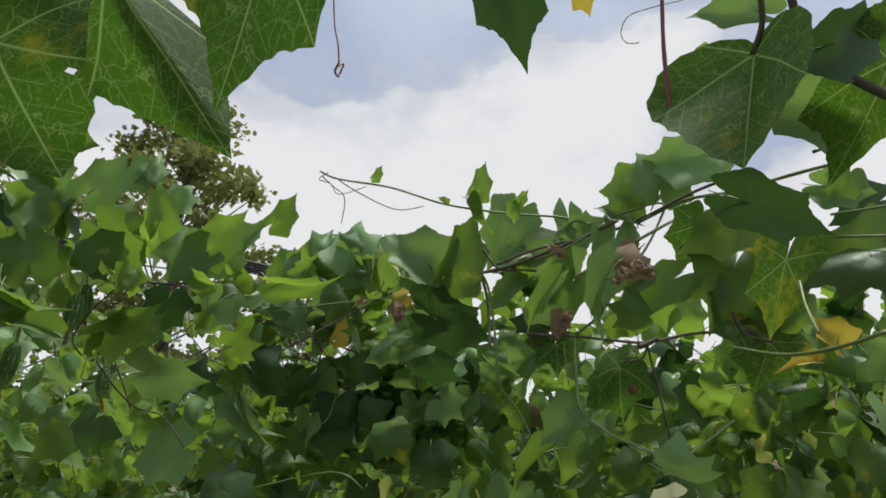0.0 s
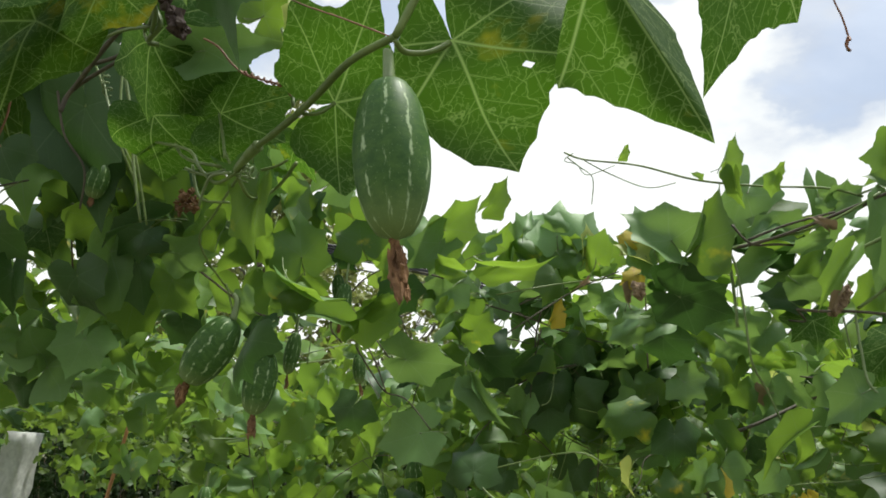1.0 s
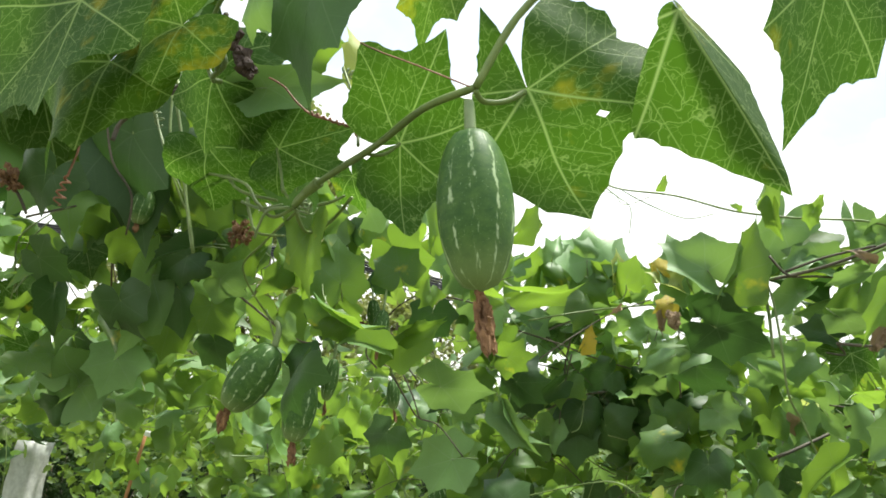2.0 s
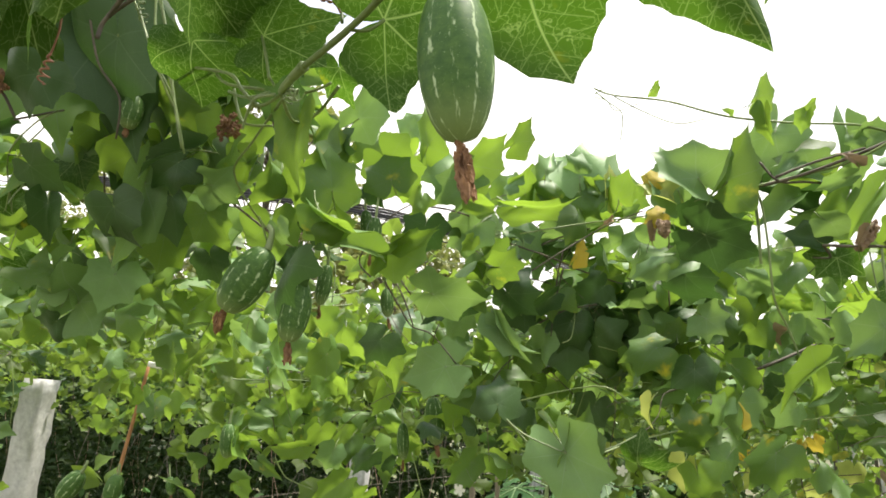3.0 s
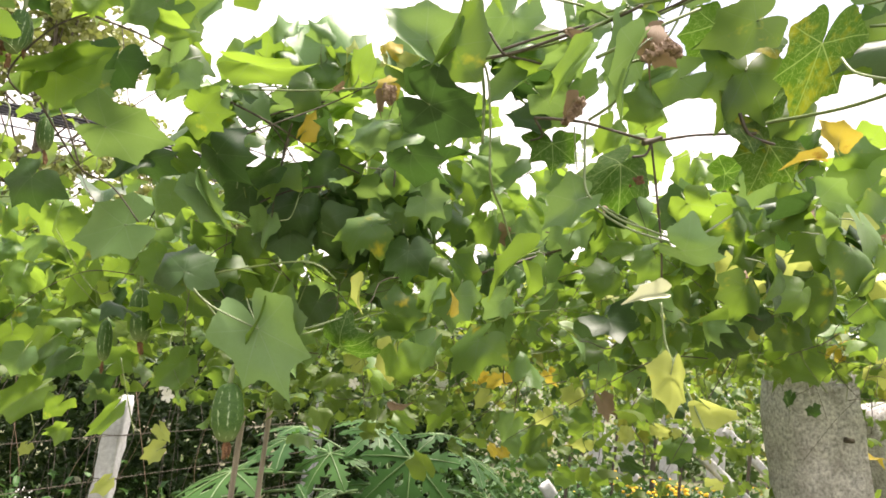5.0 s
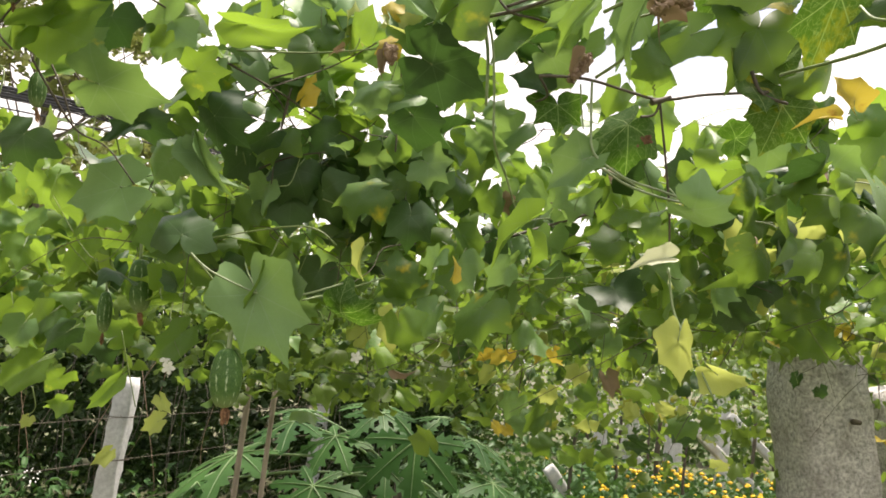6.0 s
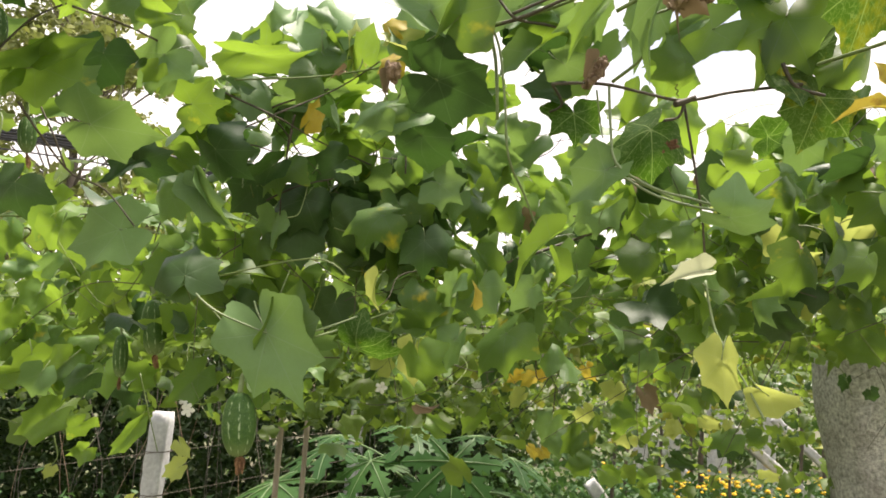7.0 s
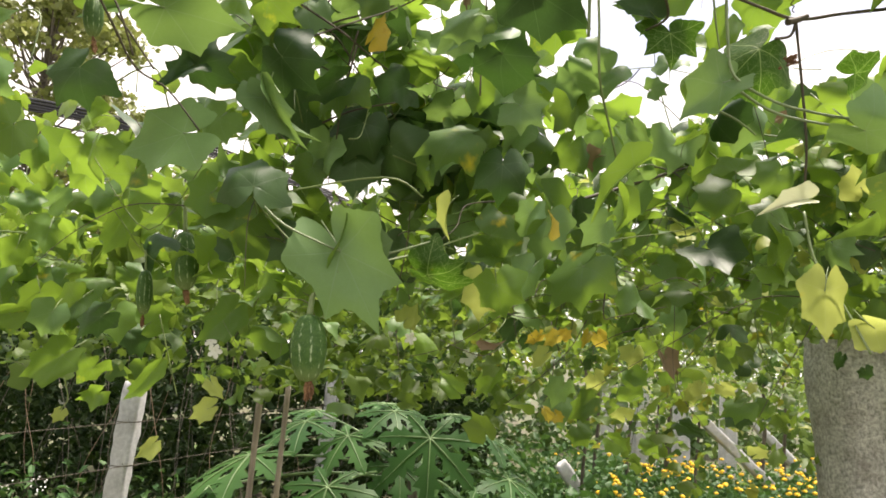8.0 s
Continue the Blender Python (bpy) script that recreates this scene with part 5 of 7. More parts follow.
leaf(right_vine, 0.404, 0.680, 1.648, -117.5, 28.3, 132.3, 0.0402, 0.0473, 17, "p")
leaf(right_vine, 0.467, 0.700, 1.698, -75.0, -27.2, 149.7, 0.0457, 0.0538, 14, "t")
leaf(right_vine, 0.454, 0.660, 1.625, -70.5, -41.4, 151.9, 0.0450, 0.0530, 1, "t")
leaf(right_vine, 0.381, 0.700, 1.604, -124.0, 38.7, 132.8, 0.0338, 0.0398, 20, "t")
leaf(right_vine, 0.371, 0.740, 1.593, -75.5, -35.6, 156.1, 0.0354, 0.0417, 4, "l")
leaf(right_vine, 0.437, 0.700, 1.592, -120.5, 32.9, 132.6, 0.0373, 0.0439, 20, "d")
leaf(right_vine, 0.389, 0.800, 1.710, -118.6, 32.8, 134.9, 0.0359, 0.0423, 20, "p")

young_shoot = thing("gourd_vine", LABELS["young_shoot"], "vine", "gourd vines on the trellis")
leaf(young_shoot, -0.054, 0.484, 1.746, 130.5, 14, 59.4, 0.0075, 0.0108, 1, "l")
leaf(young_shoot, 0.026, 0.500, 1.743, 122.3, 9.8, 51.7, 0.0180, 0.0242, 1, "l")
leaf(young_shoot, 0.031, 0.500, 1.730, -109.1, -5.4, 145.1, 0.0168, 0.0234, 2, "t")
leaf(young_shoot, 0.061, 0.500, 1.734, 139.1, 27.1, 61, 0.0092, 0.0115, 1, "l")
leaf(young_shoot, 0.059, 0.500, 1.727, -99, -19.9, 156.5, 0.0109, 0.0135, 1, "l")
leaf(young_shoot, 0.003, 0.490, 1.727, 69.7, -47.4, 48.2, 0.0054, 0.0076, 1, "l")
stem(middle_vine, 0.0011, STEM_PALE, (-0.181, 0.640, 1.681), (-0.154, 0.640, 1.688), (-0.119, 0.640, 1.683))
stem(middle_vine, 0.0009, STEM, (-0.176, 0.650, 1.678), (-0.146, 0.660, 1.689), (-0.123, 0.660, 1.681))
stem(middle_vine, 0.001, STEM_DARK, (-0.194, 0.660, 1.628), (-0.153, 0.660, 1.658), (-0.127, 0.660, 1.670), (-0.100, 0.650, 1.676))
stem(middle_vine, 0.0009, STEM_DARK, (-0.176, 0.660, 1.662), (-0.147, 0.660, 1.650), (-0.123, 0.670, 1.621))
stem(middle_vine, 0.0008, STEM_DARK, (-0.187, 0.660, 1.618), (-0.166, 0.660, 1.625), (-0.140, 0.680, 1.623))
stem(middle_vine, 0.0008, STEM_DARK, (-0.182, 0.670, 1.656), (-0.167, 0.670, 1.669), (-0.151, 0.660, 1.684))
stem(middle_vine, 0.001, STEM_DARK, (-0.127, 0.650, 1.651), (-0.133, 0.660, 1.623), (-0.132, 0.660, 1.589))
stem(middle_vine, 0.001, STEM_DARK, (-0.152, 0.680, 1.581), (-0.126, 0.680, 1.595), (-0.093, 0.670, 1.601))
stem(middle_vine, 0.0008, STEM, (-0.066, 0.600, 1.506), (-0.096, 0.600, 1.518), (-0.181, 0.600, 1.496))
stem(middle_vine, 0.0009, STEM_PALE, (-0.176, 0.580, 1.490), (-0.156, 0.580, 1.474), (-0.119, 0.581, 1.460))
stem(middle_vine, 0.0009, STEM_PALE, (-0.097, 0.600, 1.461), (-0.079, 0.600, 1.467), (-0.051, 0.620, 1.481))
stem(middle_vine, 0.0016, STEM_PALE, (0.026, 0.550, 1.696), (0.036, 0.560, 1.669), (0.040, 0.570, 1.625))
stem(right_vine, 0.0012, STEM_DARK, (0.044, 0.530, 1.688), (0.071, 0.520, 1.697), (0.099, 0.500, 1.700))
stem(right_vine, 0.001, STEM_PALE, (0.141, 0.600, 1.596), (0.163, 0.600, 1.588), (0.191, 0.620, 1.585))
stem(right_vine, 0.0007, STEM, (0.096, 0.500, 1.621), (0.098, 0.500, 1.602), (0.100, 0.500, 1.589))
stem(right_vine, 0.0015, STEM_DARK, (0.219, 0.500, 1.647), (0.227, 0.500, 1.631), (0.246, 0.500, 1.626))
stem(right_vine, 0.0018, STEM_DARK, (0.361, 0.800, 1.685), (0.384, 0.800, 1.677), (0.457, 0.820, 1.672))
stem(left_vine, 0.0012, STEM_PALE, (-0.645, 0.950, 1.507), (-0.620, 1.000, 1.508), (-0.547, 1.000, 1.511), (-0.481, 1.000, 1.504))
stem(left_vine, 0.0016, STEM, (-0.753, 1.050, 1.639), (-0.681, 1.050, 1.628), (-0.594, 1.050, 1.630), (-0.512, 1.100, 1.649))
stem(left_vine, 0.0012, STEM_PALE, (-0.704, 1.050, 1.657), (-0.637, 1.050, 1.628), (-0.562, 1.050, 1.648), (-0.489, 1.100, 1.677))
stem(left_vine, 0.001, STEM, (-0.574, 0.980, 1.392), (-0.553, 0.980, 1.364), (-0.504, 0.970, 1.352))
stem(left_vine, 0.0009, STEM, (-0.447, 0.950, 1.341), (-0.439, 0.950, 1.317), (-0.447, 0.950, 1.305))
stem(middle_vine, 0.0008, STEM, (-0.341, 0.920, 1.420), (-0.322, 0.920, 1.365), (-0.310, 0.920, 1.331))
stem(left_vine, 0.001, STEM_DARK, (-0.588, 0.950, 1.528), (-0.586, 0.970, 1.476), (-0.579, 0.980, 1.430))
stem(left_vine, 0.0009, STEM, (-0.561, 0.950, 1.507), (-0.555, 0.970, 1.463), (-0.544, 0.980, 1.418))
stem(near_vine, 0.0011, STEM, (-0.361, 0.300, 1.734), (-0.349, 0.300, 1.699), (-0.342, 0.300, 1.670), (-0.331, 0.300, 1.635))
stem(near_vine, 0.0006, STEM_PALE, (-0.374, 0.300, 1.727), (-0.362, 0.300, 1.700), (-0.350, 0.310, 1.674))
stem(near_vine, 0.0009, STEM, (-0.271, 0.270, 1.676), (-0.267, 0.270, 1.665), (-0.257, 0.262, 1.652))
stem(near_vine, 0.0009, STEM, (-0.290, 0.280, 1.660), (-0.287, 0.280, 1.650), (-0.281, 0.280, 1.640), (-0.265, 0.280, 1.638))
stem(near_vine, 0.0008, STEM_PALE, (-0.287, 0.270, 1.654), (-0.276, 0.270, 1.650), (-0.261, 0.265, 1.650))
stem(near_vine, 0.0009, STEM_PALE, (-0.256, 0.262, 1.647), (-0.270, 0.268, 1.648), (-0.278, 0.275, 1.642), (-0.282, 0.280, 1.637))
stem(near_vine, 0.0009, STEM, (-0.244, 0.270, 1.651), (-0.236, 0.270, 1.653), (-0.230, 0.270, 1.656))
stem(near_vine, 0.0016, STEM, (-0.284, 0.220, 1.716), (-0.277, 0.220, 1.705), (-0.286, 0.225, 1.700), (-0.284, 0.230, 1.701))
stem(near_vine, 0.0014, STEM_DARK, (-0.397, 0.280, 1.731), (-0.369, 0.280, 1.727), (-0.334, 0.270, 1.728), (-0.300, 0.240, 1.728))
stem(near_vine, 0.0016, STEM_DARK, (-0.401, 0.300, 1.709), (-0.395, 0.300, 1.724), (-0.347, 0.280, 1.729))
stem(near_vine, 0.0013, STEM_DARK, (-0.485, 0.300, 1.686), (-0.476, 0.310, 1.682), (-0.472, 0.320, 1.668))
stem(near_vine, 0.0009, STEM_DARK, (-0.472, 0.320, 1.666), (-0.461, 0.330, 1.674), (-0.454, 0.340, 1.681))
stem(near_vine, 0.0015, STEM, (-0.115, 0.165, 1.695), (-0.133, 0.168, 1.679), (-0.147, 0.172, 1.655), end=0.0015)
stem(near_vine, 0.00143, STEM, (-0.147, 0.172, 1.655), (-0.170, 0.190, 1.658), (-0.196, 0.215, 1.656), (-0.222, 0.240, 1.657), (-0.238, 0.250, 1.653), (-0.253, 0.262, 1.648), end=0.00177)
stem(near_vine, 0.00306, STEM, (-0.235, 0.248, 1.654), (-0.244, 0.255, 1.652), (-0.252, 0.262, 1.650), end=0.0019)
stem(near_vine, 0.00109, STEM, (-0.147, 0.172, 1.654), (-0.145, 0.178, 1.653), (-0.138, 0.184, 1.656), (-0.132, 0.190, 1.663), end=0.00109)
stem(near_vine, 0.00082, STEM, (-0.205, 0.222, 1.656), (-0.196, 0.224, 1.656), (-0.190, 0.228, 1.663), end=0.00082)
stem(near_vine, 0.00082, STEM, (-0.208, 0.225, 1.661), (-0.212, 0.230, 1.679), (-0.218, 0.235, 1.694), (-0.226, 0.240, 1.711), end=0.00068)
stem(near_vine, 0.00082, STEM, (-0.260, 0.262, 1.655), (-0.263, 0.262, 1.667), (-0.267, 0.262, 1.680), end=0.00068)
stem(near_vine, 0.00109, STEM, (-0.281, 0.220, 1.701), (-0.273, 0.210, 1.706), (-0.273, 0.200, 1.714), (-0.262, 0.190, 1.720), end=0.00109)
stem(near_vine, 0.00082, STEM, (-0.285, 0.225, 1.698), (-0.289, 0.225, 1.705), (-0.283, 0.220, 1.706), (-0.273, 0.210, 1.705), end=0.00082)
stem(near_vine, 0.00088, STEM, (-0.251, 0.262, 1.648), (-0.268, 0.270, 1.645), (-0.279, 0.270, 1.654), (-0.296, 0.280, 1.670), (-0.349, 0.300, 1.688), end=0.00088)
stem(near_vine, 0.00095, STEM, (-0.253, 0.262, 1.647), (-0.253, 0.280, 1.640), (-0.245, 0.290, 1.649), (-0.230, 0.280, 1.659), end=0.00095)
stem(near_vine, 0.00082, STEM, (-0.370, 0.250, 1.713), (-0.338, 0.240, 1.707), (-0.309, 0.230, 1.710), (-0.281, 0.220, 1.704), end=0.00082)
stem(near_vine, 0.0015, STEM_DARK, (-0.395, 0.300, 1.724), (-0.341, 0.260, 1.724), (-0.301, 0.230, 1.719), (-0.267, 0.200, 1.716), end=0.00122)
stem(left_vine, 0.00099, STEM_DARK, (-0.377, 0.400, 1.648), (-0.357, 0.420, 1.631), (-0.323, 0.430, 1.608), (-0.305, 0.440, 1.606), end=0.00081)
stem(left_vine, 0.00068, STEM, (-0.322, 0.400, 1.599), (-0.334, 0.410, 1.617), (-0.343, 0.420, 1.627), end=0.00062)
stem(left_vine, 0.00068, STEM, (-0.305, 0.420, 1.579), (-0.307, 0.430, 1.592), (-0.309, 0.440, 1.604), end=0.00062)
stem(left_vine, 0.00056, STEM, (-0.298, 0.450, 1.597), (-0.298, 0.450, 1.608), (-0.296, 0.450, 1.621), end=0.0005)
stem(left_vine, 0.00074, STEM_DARK, (-0.269, 0.520, 1.605), (-0.255, 0.520, 1.582), (-0.248, 0.530, 1.560), end=0.00062)
stem(left_vine, 0.00062, STEM, (-0.270, 0.520, 1.588), (-0.274, 0.520, 1.600), (-0.264, 0.520, 1.610), end=0.00062)
stem(left_vine, 0.00087, STEM_DARK, (-0.500, 0.450, 1.633), (-0.483, 0.420, 1.663), (-0.452, 0.380, 1.678), end=0.00062)
stem(left_vine, 0.00074, STEM, (-0.627, 0.480, 1.649), (-0.579, 0.420, 1.679), (-0.498, 0.360, 1.680), (-0.449, 0.330, 1.676), end=0.00062)
stem(left_vine, 0.00074, STEM, (-0.251, 0.262, 1.645), (-0.304, 0.330, 1.650), (-0.344, 0.380, 1.647), (-0.343, 0.420, 1.625), (-0.323, 0.430, 1.608), end=0.00074)
stem(middle_vine, 0.00099, STEM_DARK, (-0.181, 0.600, 1.650), (-0.138, 0.640, 1.643), (-0.107, 0.680, 1.637), (-0.065, 0.720, 1.631), end=0.00074)
stem(middle_vine, 0.00081, STEM_DARK, (-0.126, 0.640, 1.633), (-0.135, 0.660, 1.597), (-0.139, 0.680, 1.568), end=0.00062)
stem(middle_vine, 0.00074, STEM_DARK, (-0.171, 0.600, 1.610), (-0.136, 0.620, 1.639), (-0.092, 0.640, 1.672), (-0.053, 0.600, 1.680), end=0.00062)
stem(middle_vine, 0.00081, STEM, (-0.166, 0.600, 1.658), (-0.108, 0.620, 1.673), (-0.052, 0.600, 1.675), (-0.037, 0.580, 1.673), end=0.00074)
stem(middle_vine, 0.00081, STEM, (-0.119, 0.582, 1.446), (-0.144, 0.590, 1.459), (-0.166, 0.600, 1.477), (-0.179, 0.577, 1.491), end=0.00062)
stem(middle_vine, 0.00074, STEM_PALE, (-0.089, 0.610, 1.460), (-0.061, 0.620, 1.471), (-0.025, 0.600, 1.484), end=0.00062)
stem(middle_vine, 0.00074, STEM_DARK, (-0.028, 0.620, 1.594), (-0.029, 0.620, 1.631), (-0.030, 0.600, 1.656), (-0.037, 0.580, 1.673), end=0.00062)
stem(middle_vine, 0.00081, STEM_DARK, (-0.266, 0.500, 1.592), (-0.258, 0.520, 1.574), (-0.254, 0.550, 1.561), (-0.240, 0.570, 1.556), (-0.217, 0.572, 1.531), end=0.00062)
stem(middle_vine, 0.00074, STEM_DARK, (-0.279, 0.500, 1.596), (-0.290, 0.500, 1.612), (-0.269, 0.500, 1.645), (-0.246, 0.500, 1.660), end=0.00062)
stem(middle_vine, 0.00093, STEM_DARK, (-0.242, 0.500, 1.658), (-0.220, 0.530, 1.662), (-0.199, 0.560, 1.661), end=0.00074)
stem(right_vine, 0.00096, STEM, (0.434, 1.400, 1.407), (0.371, 1.200, 1.467), (0.306, 1.000, 1.508), (0.268, 0.900, 1.528), end=0.0008)
stem(middle_vine, 0.00074, STEM, (-0.134, 0.590, 1.430), (-0.131, 0.595, 1.449), (-0.123, 0.600, 1.469), (-0.114, 0.620, 1.511), end=0.00062)
stem(right_vine, 0.00112, STEM_DARK, (0.069, 0.510, 1.628), (0.083, 0.500, 1.625), (0.104, 0.500, 1.625), (0.132, 0.510, 1.625), (0.162, 0.520, 1.626), (0.195, 0.520, 1.634), (0.232, 0.500, 1.633), end=0.00112)
stem(right_vine, 0.0024, STEM_DARK, (0.154, 0.518, 1.622), (0.163, 0.520, 1.626), (0.169, 0.520, 1.629), end=0.0016)
stem(right_vine, 0.00096, STEM_DARK, (0.161, 0.520, 1.624), (0.171, 0.530, 1.586), (0.180, 0.540, 1.549), (0.188, 0.556, 1.518), end=0.0008)
stem(right_vine, 0.00096, STEM_PALE, (0.188, 0.556, 1.509), (0.190, 0.550, 1.478), (0.195, 0.540, 1.458), (0.204, 0.535, 1.438), (0.213, 0.530, 1.416), end=0.0008)
stem(right_vine, 0.00104, STEM_DARK, (0.147, 0.520, 1.611), (0.157, 0.520, 1.614), (0.161, 0.520, 1.624), end=0.00096)
stem(right_vine, 0.00144, STEM_DARK, (0.013, 0.550, 1.683), (0.049, 0.530, 1.685), (0.081, 0.510, 1.692), (0.115, 0.500, 1.705), (0.135, 0.480, 1.710), end=0.0012)
stem(right_vine, 0.0012, STEM, (0.020, 0.540, 1.681), (0.057, 0.530, 1.688), (0.092, 0.505, 1.692), (0.127, 0.490, 1.711), end=0.00096)
stem(right_vine, 0.00104, STEM_DARK, (0.033, 0.530, 1.701), (0.046, 0.530, 1.685), (0.069, 0.540, 1.687), (0.093, 0.550, 1.688), end=0.00096)
stem(right_vine, 0.0012, STEM, (0.106, 0.500, 1.627), (0.123, 0.490, 1.641), (0.118, 0.470, 1.648), (0.118, 0.460, 1.656), end=0.00096)
stem(right_vine, 0.00136, STEM, (0.103, 0.480, 1.665), (0.122, 0.470, 1.674), (0.145, 0.470, 1.690), (0.173, 0.470, 1.707), end=0.00112)
stem(right_vine, 0.00104, STEM_PALE, (0.025, 0.540, 1.691), (0.037, 0.550, 1.675), (0.044, 0.560, 1.636), (0.049, 0.570, 1.596), (0.066, 0.600, 1.576), (0.082, 0.620, 1.547), end=0.00096)
stem(right_vine, 0.00096, STEM_PALE, (0.104, 0.500, 1.624), (0.105, 0.500, 1.597), (0.108, 0.498, 1.572), (0.128, 0.490, 1.555), (0.149, 0.480, 1.546), (0.156, 0.464, 1.538), end=0.0008)
stem(right_vine, 0.00096, STEM_DARK, (0.069, 0.510, 1.628), (0.080, 0.530, 1.623), (0.077, 0.560, 1.629), end=0.0008)
stem(right_vine, 0.002, STEM_DARK, (0.046, 0.750, 1.536), (0.087, 0.750, 1.552), (0.150, 0.780, 1.581), (0.233, 0.800, 1.618), end=0.0016)
stem(right_vine, 0.0024, STEM_DARK, (0.219, 0.260, 1.679), (0.206, 0.270, 1.696), (0.192, 0.280, 1.718), (0.182, 0.270, 1.731), (0.175, 0.260, 1.744), end=0.00176)
stem(right_vine, 0.00224, STEM_DARK, (0.194, 0.280, 1.723), (0.190, 0.278, 1.712), (0.191, 0.276, 1.706), (0.197, 0.276, 1.705), end=0.0016)
stem(right_vine, 0.00144, STEM_DARK, (0.167, 0.270, 1.750), (0.171, 0.280, 1.736), (0.169, 0.290, 1.725), end=0.00144)
stem(right_vine, 0.00096, STEM, (0.210, 0.330, 1.693), (0.228, 0.330, 1.701), (0.243, 0.320, 1.707), end=0.00096)
stem(right_vine, 0.00128, STEM, (0.154, 0.500, 1.716), (0.184, 0.480, 1.727), (0.200, 0.420, 1.709), (0.220, 0.380, 1.703), (0.242, 0.360, 1.703), end=0.00112)
stem(right_vine, 0.00112, STEM_DARK, (0.126, 0.520, 1.711), (0.159, 0.500, 1.721), (0.187, 0.460, 1.726), (0.213, 0.420, 1.725), end=0.00112)
stem(right_vine, 0.00096, STEM, (0.115, 0.500, 1.713), (0.170, 0.500, 1.733), (0.167, 0.490, 1.712), (0.145, 0.480, 1.675), (0.120, 0.480, 1.662), end=0.00096)
stem(right_vine, 0.00096, STEM, (0.259, 0.420, 1.694), (0.265, 0.400, 1.689), (0.270, 0.380, 1.684), end=0.0008)
stem(right_vine, 0.00096, STEM, (0.260, 0.420, 1.679), (0.279, 0.400, 1.673), end=0.0008)
stem(right_vine, 0.00088, STEM, (0.226, 0.400, 1.643), (0.219, 0.380, 1.624), (0.206, 0.340, 1.600), end=0.0008)
stem(right_vine, 0.00104, STEM, (0.192, 0.420, 1.606), (0.197, 0.360, 1.592), (0.204, 0.320, 1.589), (0.216, 0.300, 1.593), end=0.00096)
stem(right_vine, 0.00088, STEM_PALE, (0.109, 0.500, 1.566), (0.136, 0.500, 1.552), (0.166, 0.480, 1.540), (0.187, 0.490, 1.550), (0.214, 0.500, 1.569), end=0.0008)
stem(young_shoot, 0.00104, STEM, (0.127, 0.520, 1.719), (0.099, 0.515, 1.725), (0.053, 0.510, 1.726), (0.003, 0.500, 1.729), (-0.042, 0.490, 1.739), (-0.083, 0.484, 1.743), (-0.099, 0.482, 1.749), end=0.00072)
stem(young_shoot, 0.00048, STEM, (-0.097, 0.482, 1.745), (-0.087, 0.482, 1.736), (-0.077, 0.484, 1.727), (-0.078, 0.486, 1.706), end=0.0004)
stem(young_shoot, 0.00048, STEM, (-0.083, 0.484, 1.742), (-0.064, 0.486, 1.731), (-0.036, 0.490, 1.720), (-0.014, 0.492, 1.724), end=0.0004)
stem(young_shoot, 0.0004, STEM, (-0.092, 0.482, 1.748), (-0.099, 0.482, 1.742), (-0.089, 0.482, 1.738), (-0.081, 0.482, 1.729), (-0.060, 0.484, 1.737), end=0.00032)
stem(near_vine, 0.00109, RED_STEM, (0.131, 0.300, 1.776), (0.130, 0.300, 1.738), (0.131, 0.300, 1.705), (0.132, 0.300, 1.689), end=0.00122)
stem(near_vine, 0.00034, TENDRIL, (0.173, 0.290, 1.733), (0.180, 0.288, 1.719), (0.185, 0.284, 1.711), (0.190, 0.280, 1.710), end=0.00034, name="tendril")
stem(near_vine, 0.00027, STEM, (0.142, 0.300, 1.765), (0.124, 0.300, 1.760), (0.113, 0.300, 1.755), (0.109, 0.300, 1.745), (0.112, 0.300, 1.739), (0.118, 0.300, 1.739), end=0.00027)
stem(near_vine, 0.00026, TENDRIL, (-0.008, 0.188, 1.683), (-0.006, 0.188, 1.668), (-0.004, 0.188, 1.660), (-0.003, 0.188, 1.653), end=0.0003, name="tendril")
stem(near_vine, 0.0004, TENDRIL, (-0.003, 0.188, 1.653), (-0.004, 0.188, 1.650), (-0.003, 0.188, 1.648), (-0.003, 0.190, 1.650), (-0.002, 0.190, 1.654), (-0.003, 0.187, 1.651), end=0.0003, name="tendril")
stem(near_vine, 0.00054, TENDRIL, (-0.288, 0.200, 1.701), (-0.291, 0.200, 1.694), (-0.306, 0.200, 1.685), (-0.311, 0.200, 1.677), (-0.316, 0.200, 1.672), (-0.327, 0.200, 1.664), (-0.328, 0.200, 1.650), (-0.330, 0.200, 1.640), end=0.00048, name="tendril")
stem(near_vine, 0.00048, TENDRIL, (-0.253, 0.220, 1.695), (-0.245, 0.220, 1.690), (-0.238, 0.220, 1.682), (-0.230, 0.220, 1.675), (-0.222, 0.220, 1.672), (-0.211, 0.220, 1.668), (-0.208, 0.222, 1.664), end=0.00041, name="tendril")
stem(near_vine, 0.00034, TENDRIL, (-0.202, 0.200, 1.696), (-0.189, 0.190, 1.684), (-0.172, 0.180, 1.671), (-0.159, 0.175, 1.662), (-0.148, 0.172, 1.655), end=0.00027, name="tendril")
stem(near_vine, 0.00082, STEM, (-0.382, 0.300, 1.739), (-0.369, 0.300, 1.715), (-0.356, 0.300, 1.688), (-0.348, 0.310, 1.666), end=0.00061)
coil(near_vine, TENDRIL, 0.0006, (-0.330, 0.200, 1.640), (-0.332, 0.200, 1.626), 4, 0.0022)
coil(near_vine, TENDRIL, 0.0006, (-0.290, 0.200, 1.704), (-0.288, 0.200, 1.695), 3, 0.0015)
coil(near_vine, TENDRIL, 0.0006, (-0.233, 0.220, 1.677), (-0.211, 0.220, 1.668), 7, 0.0009)
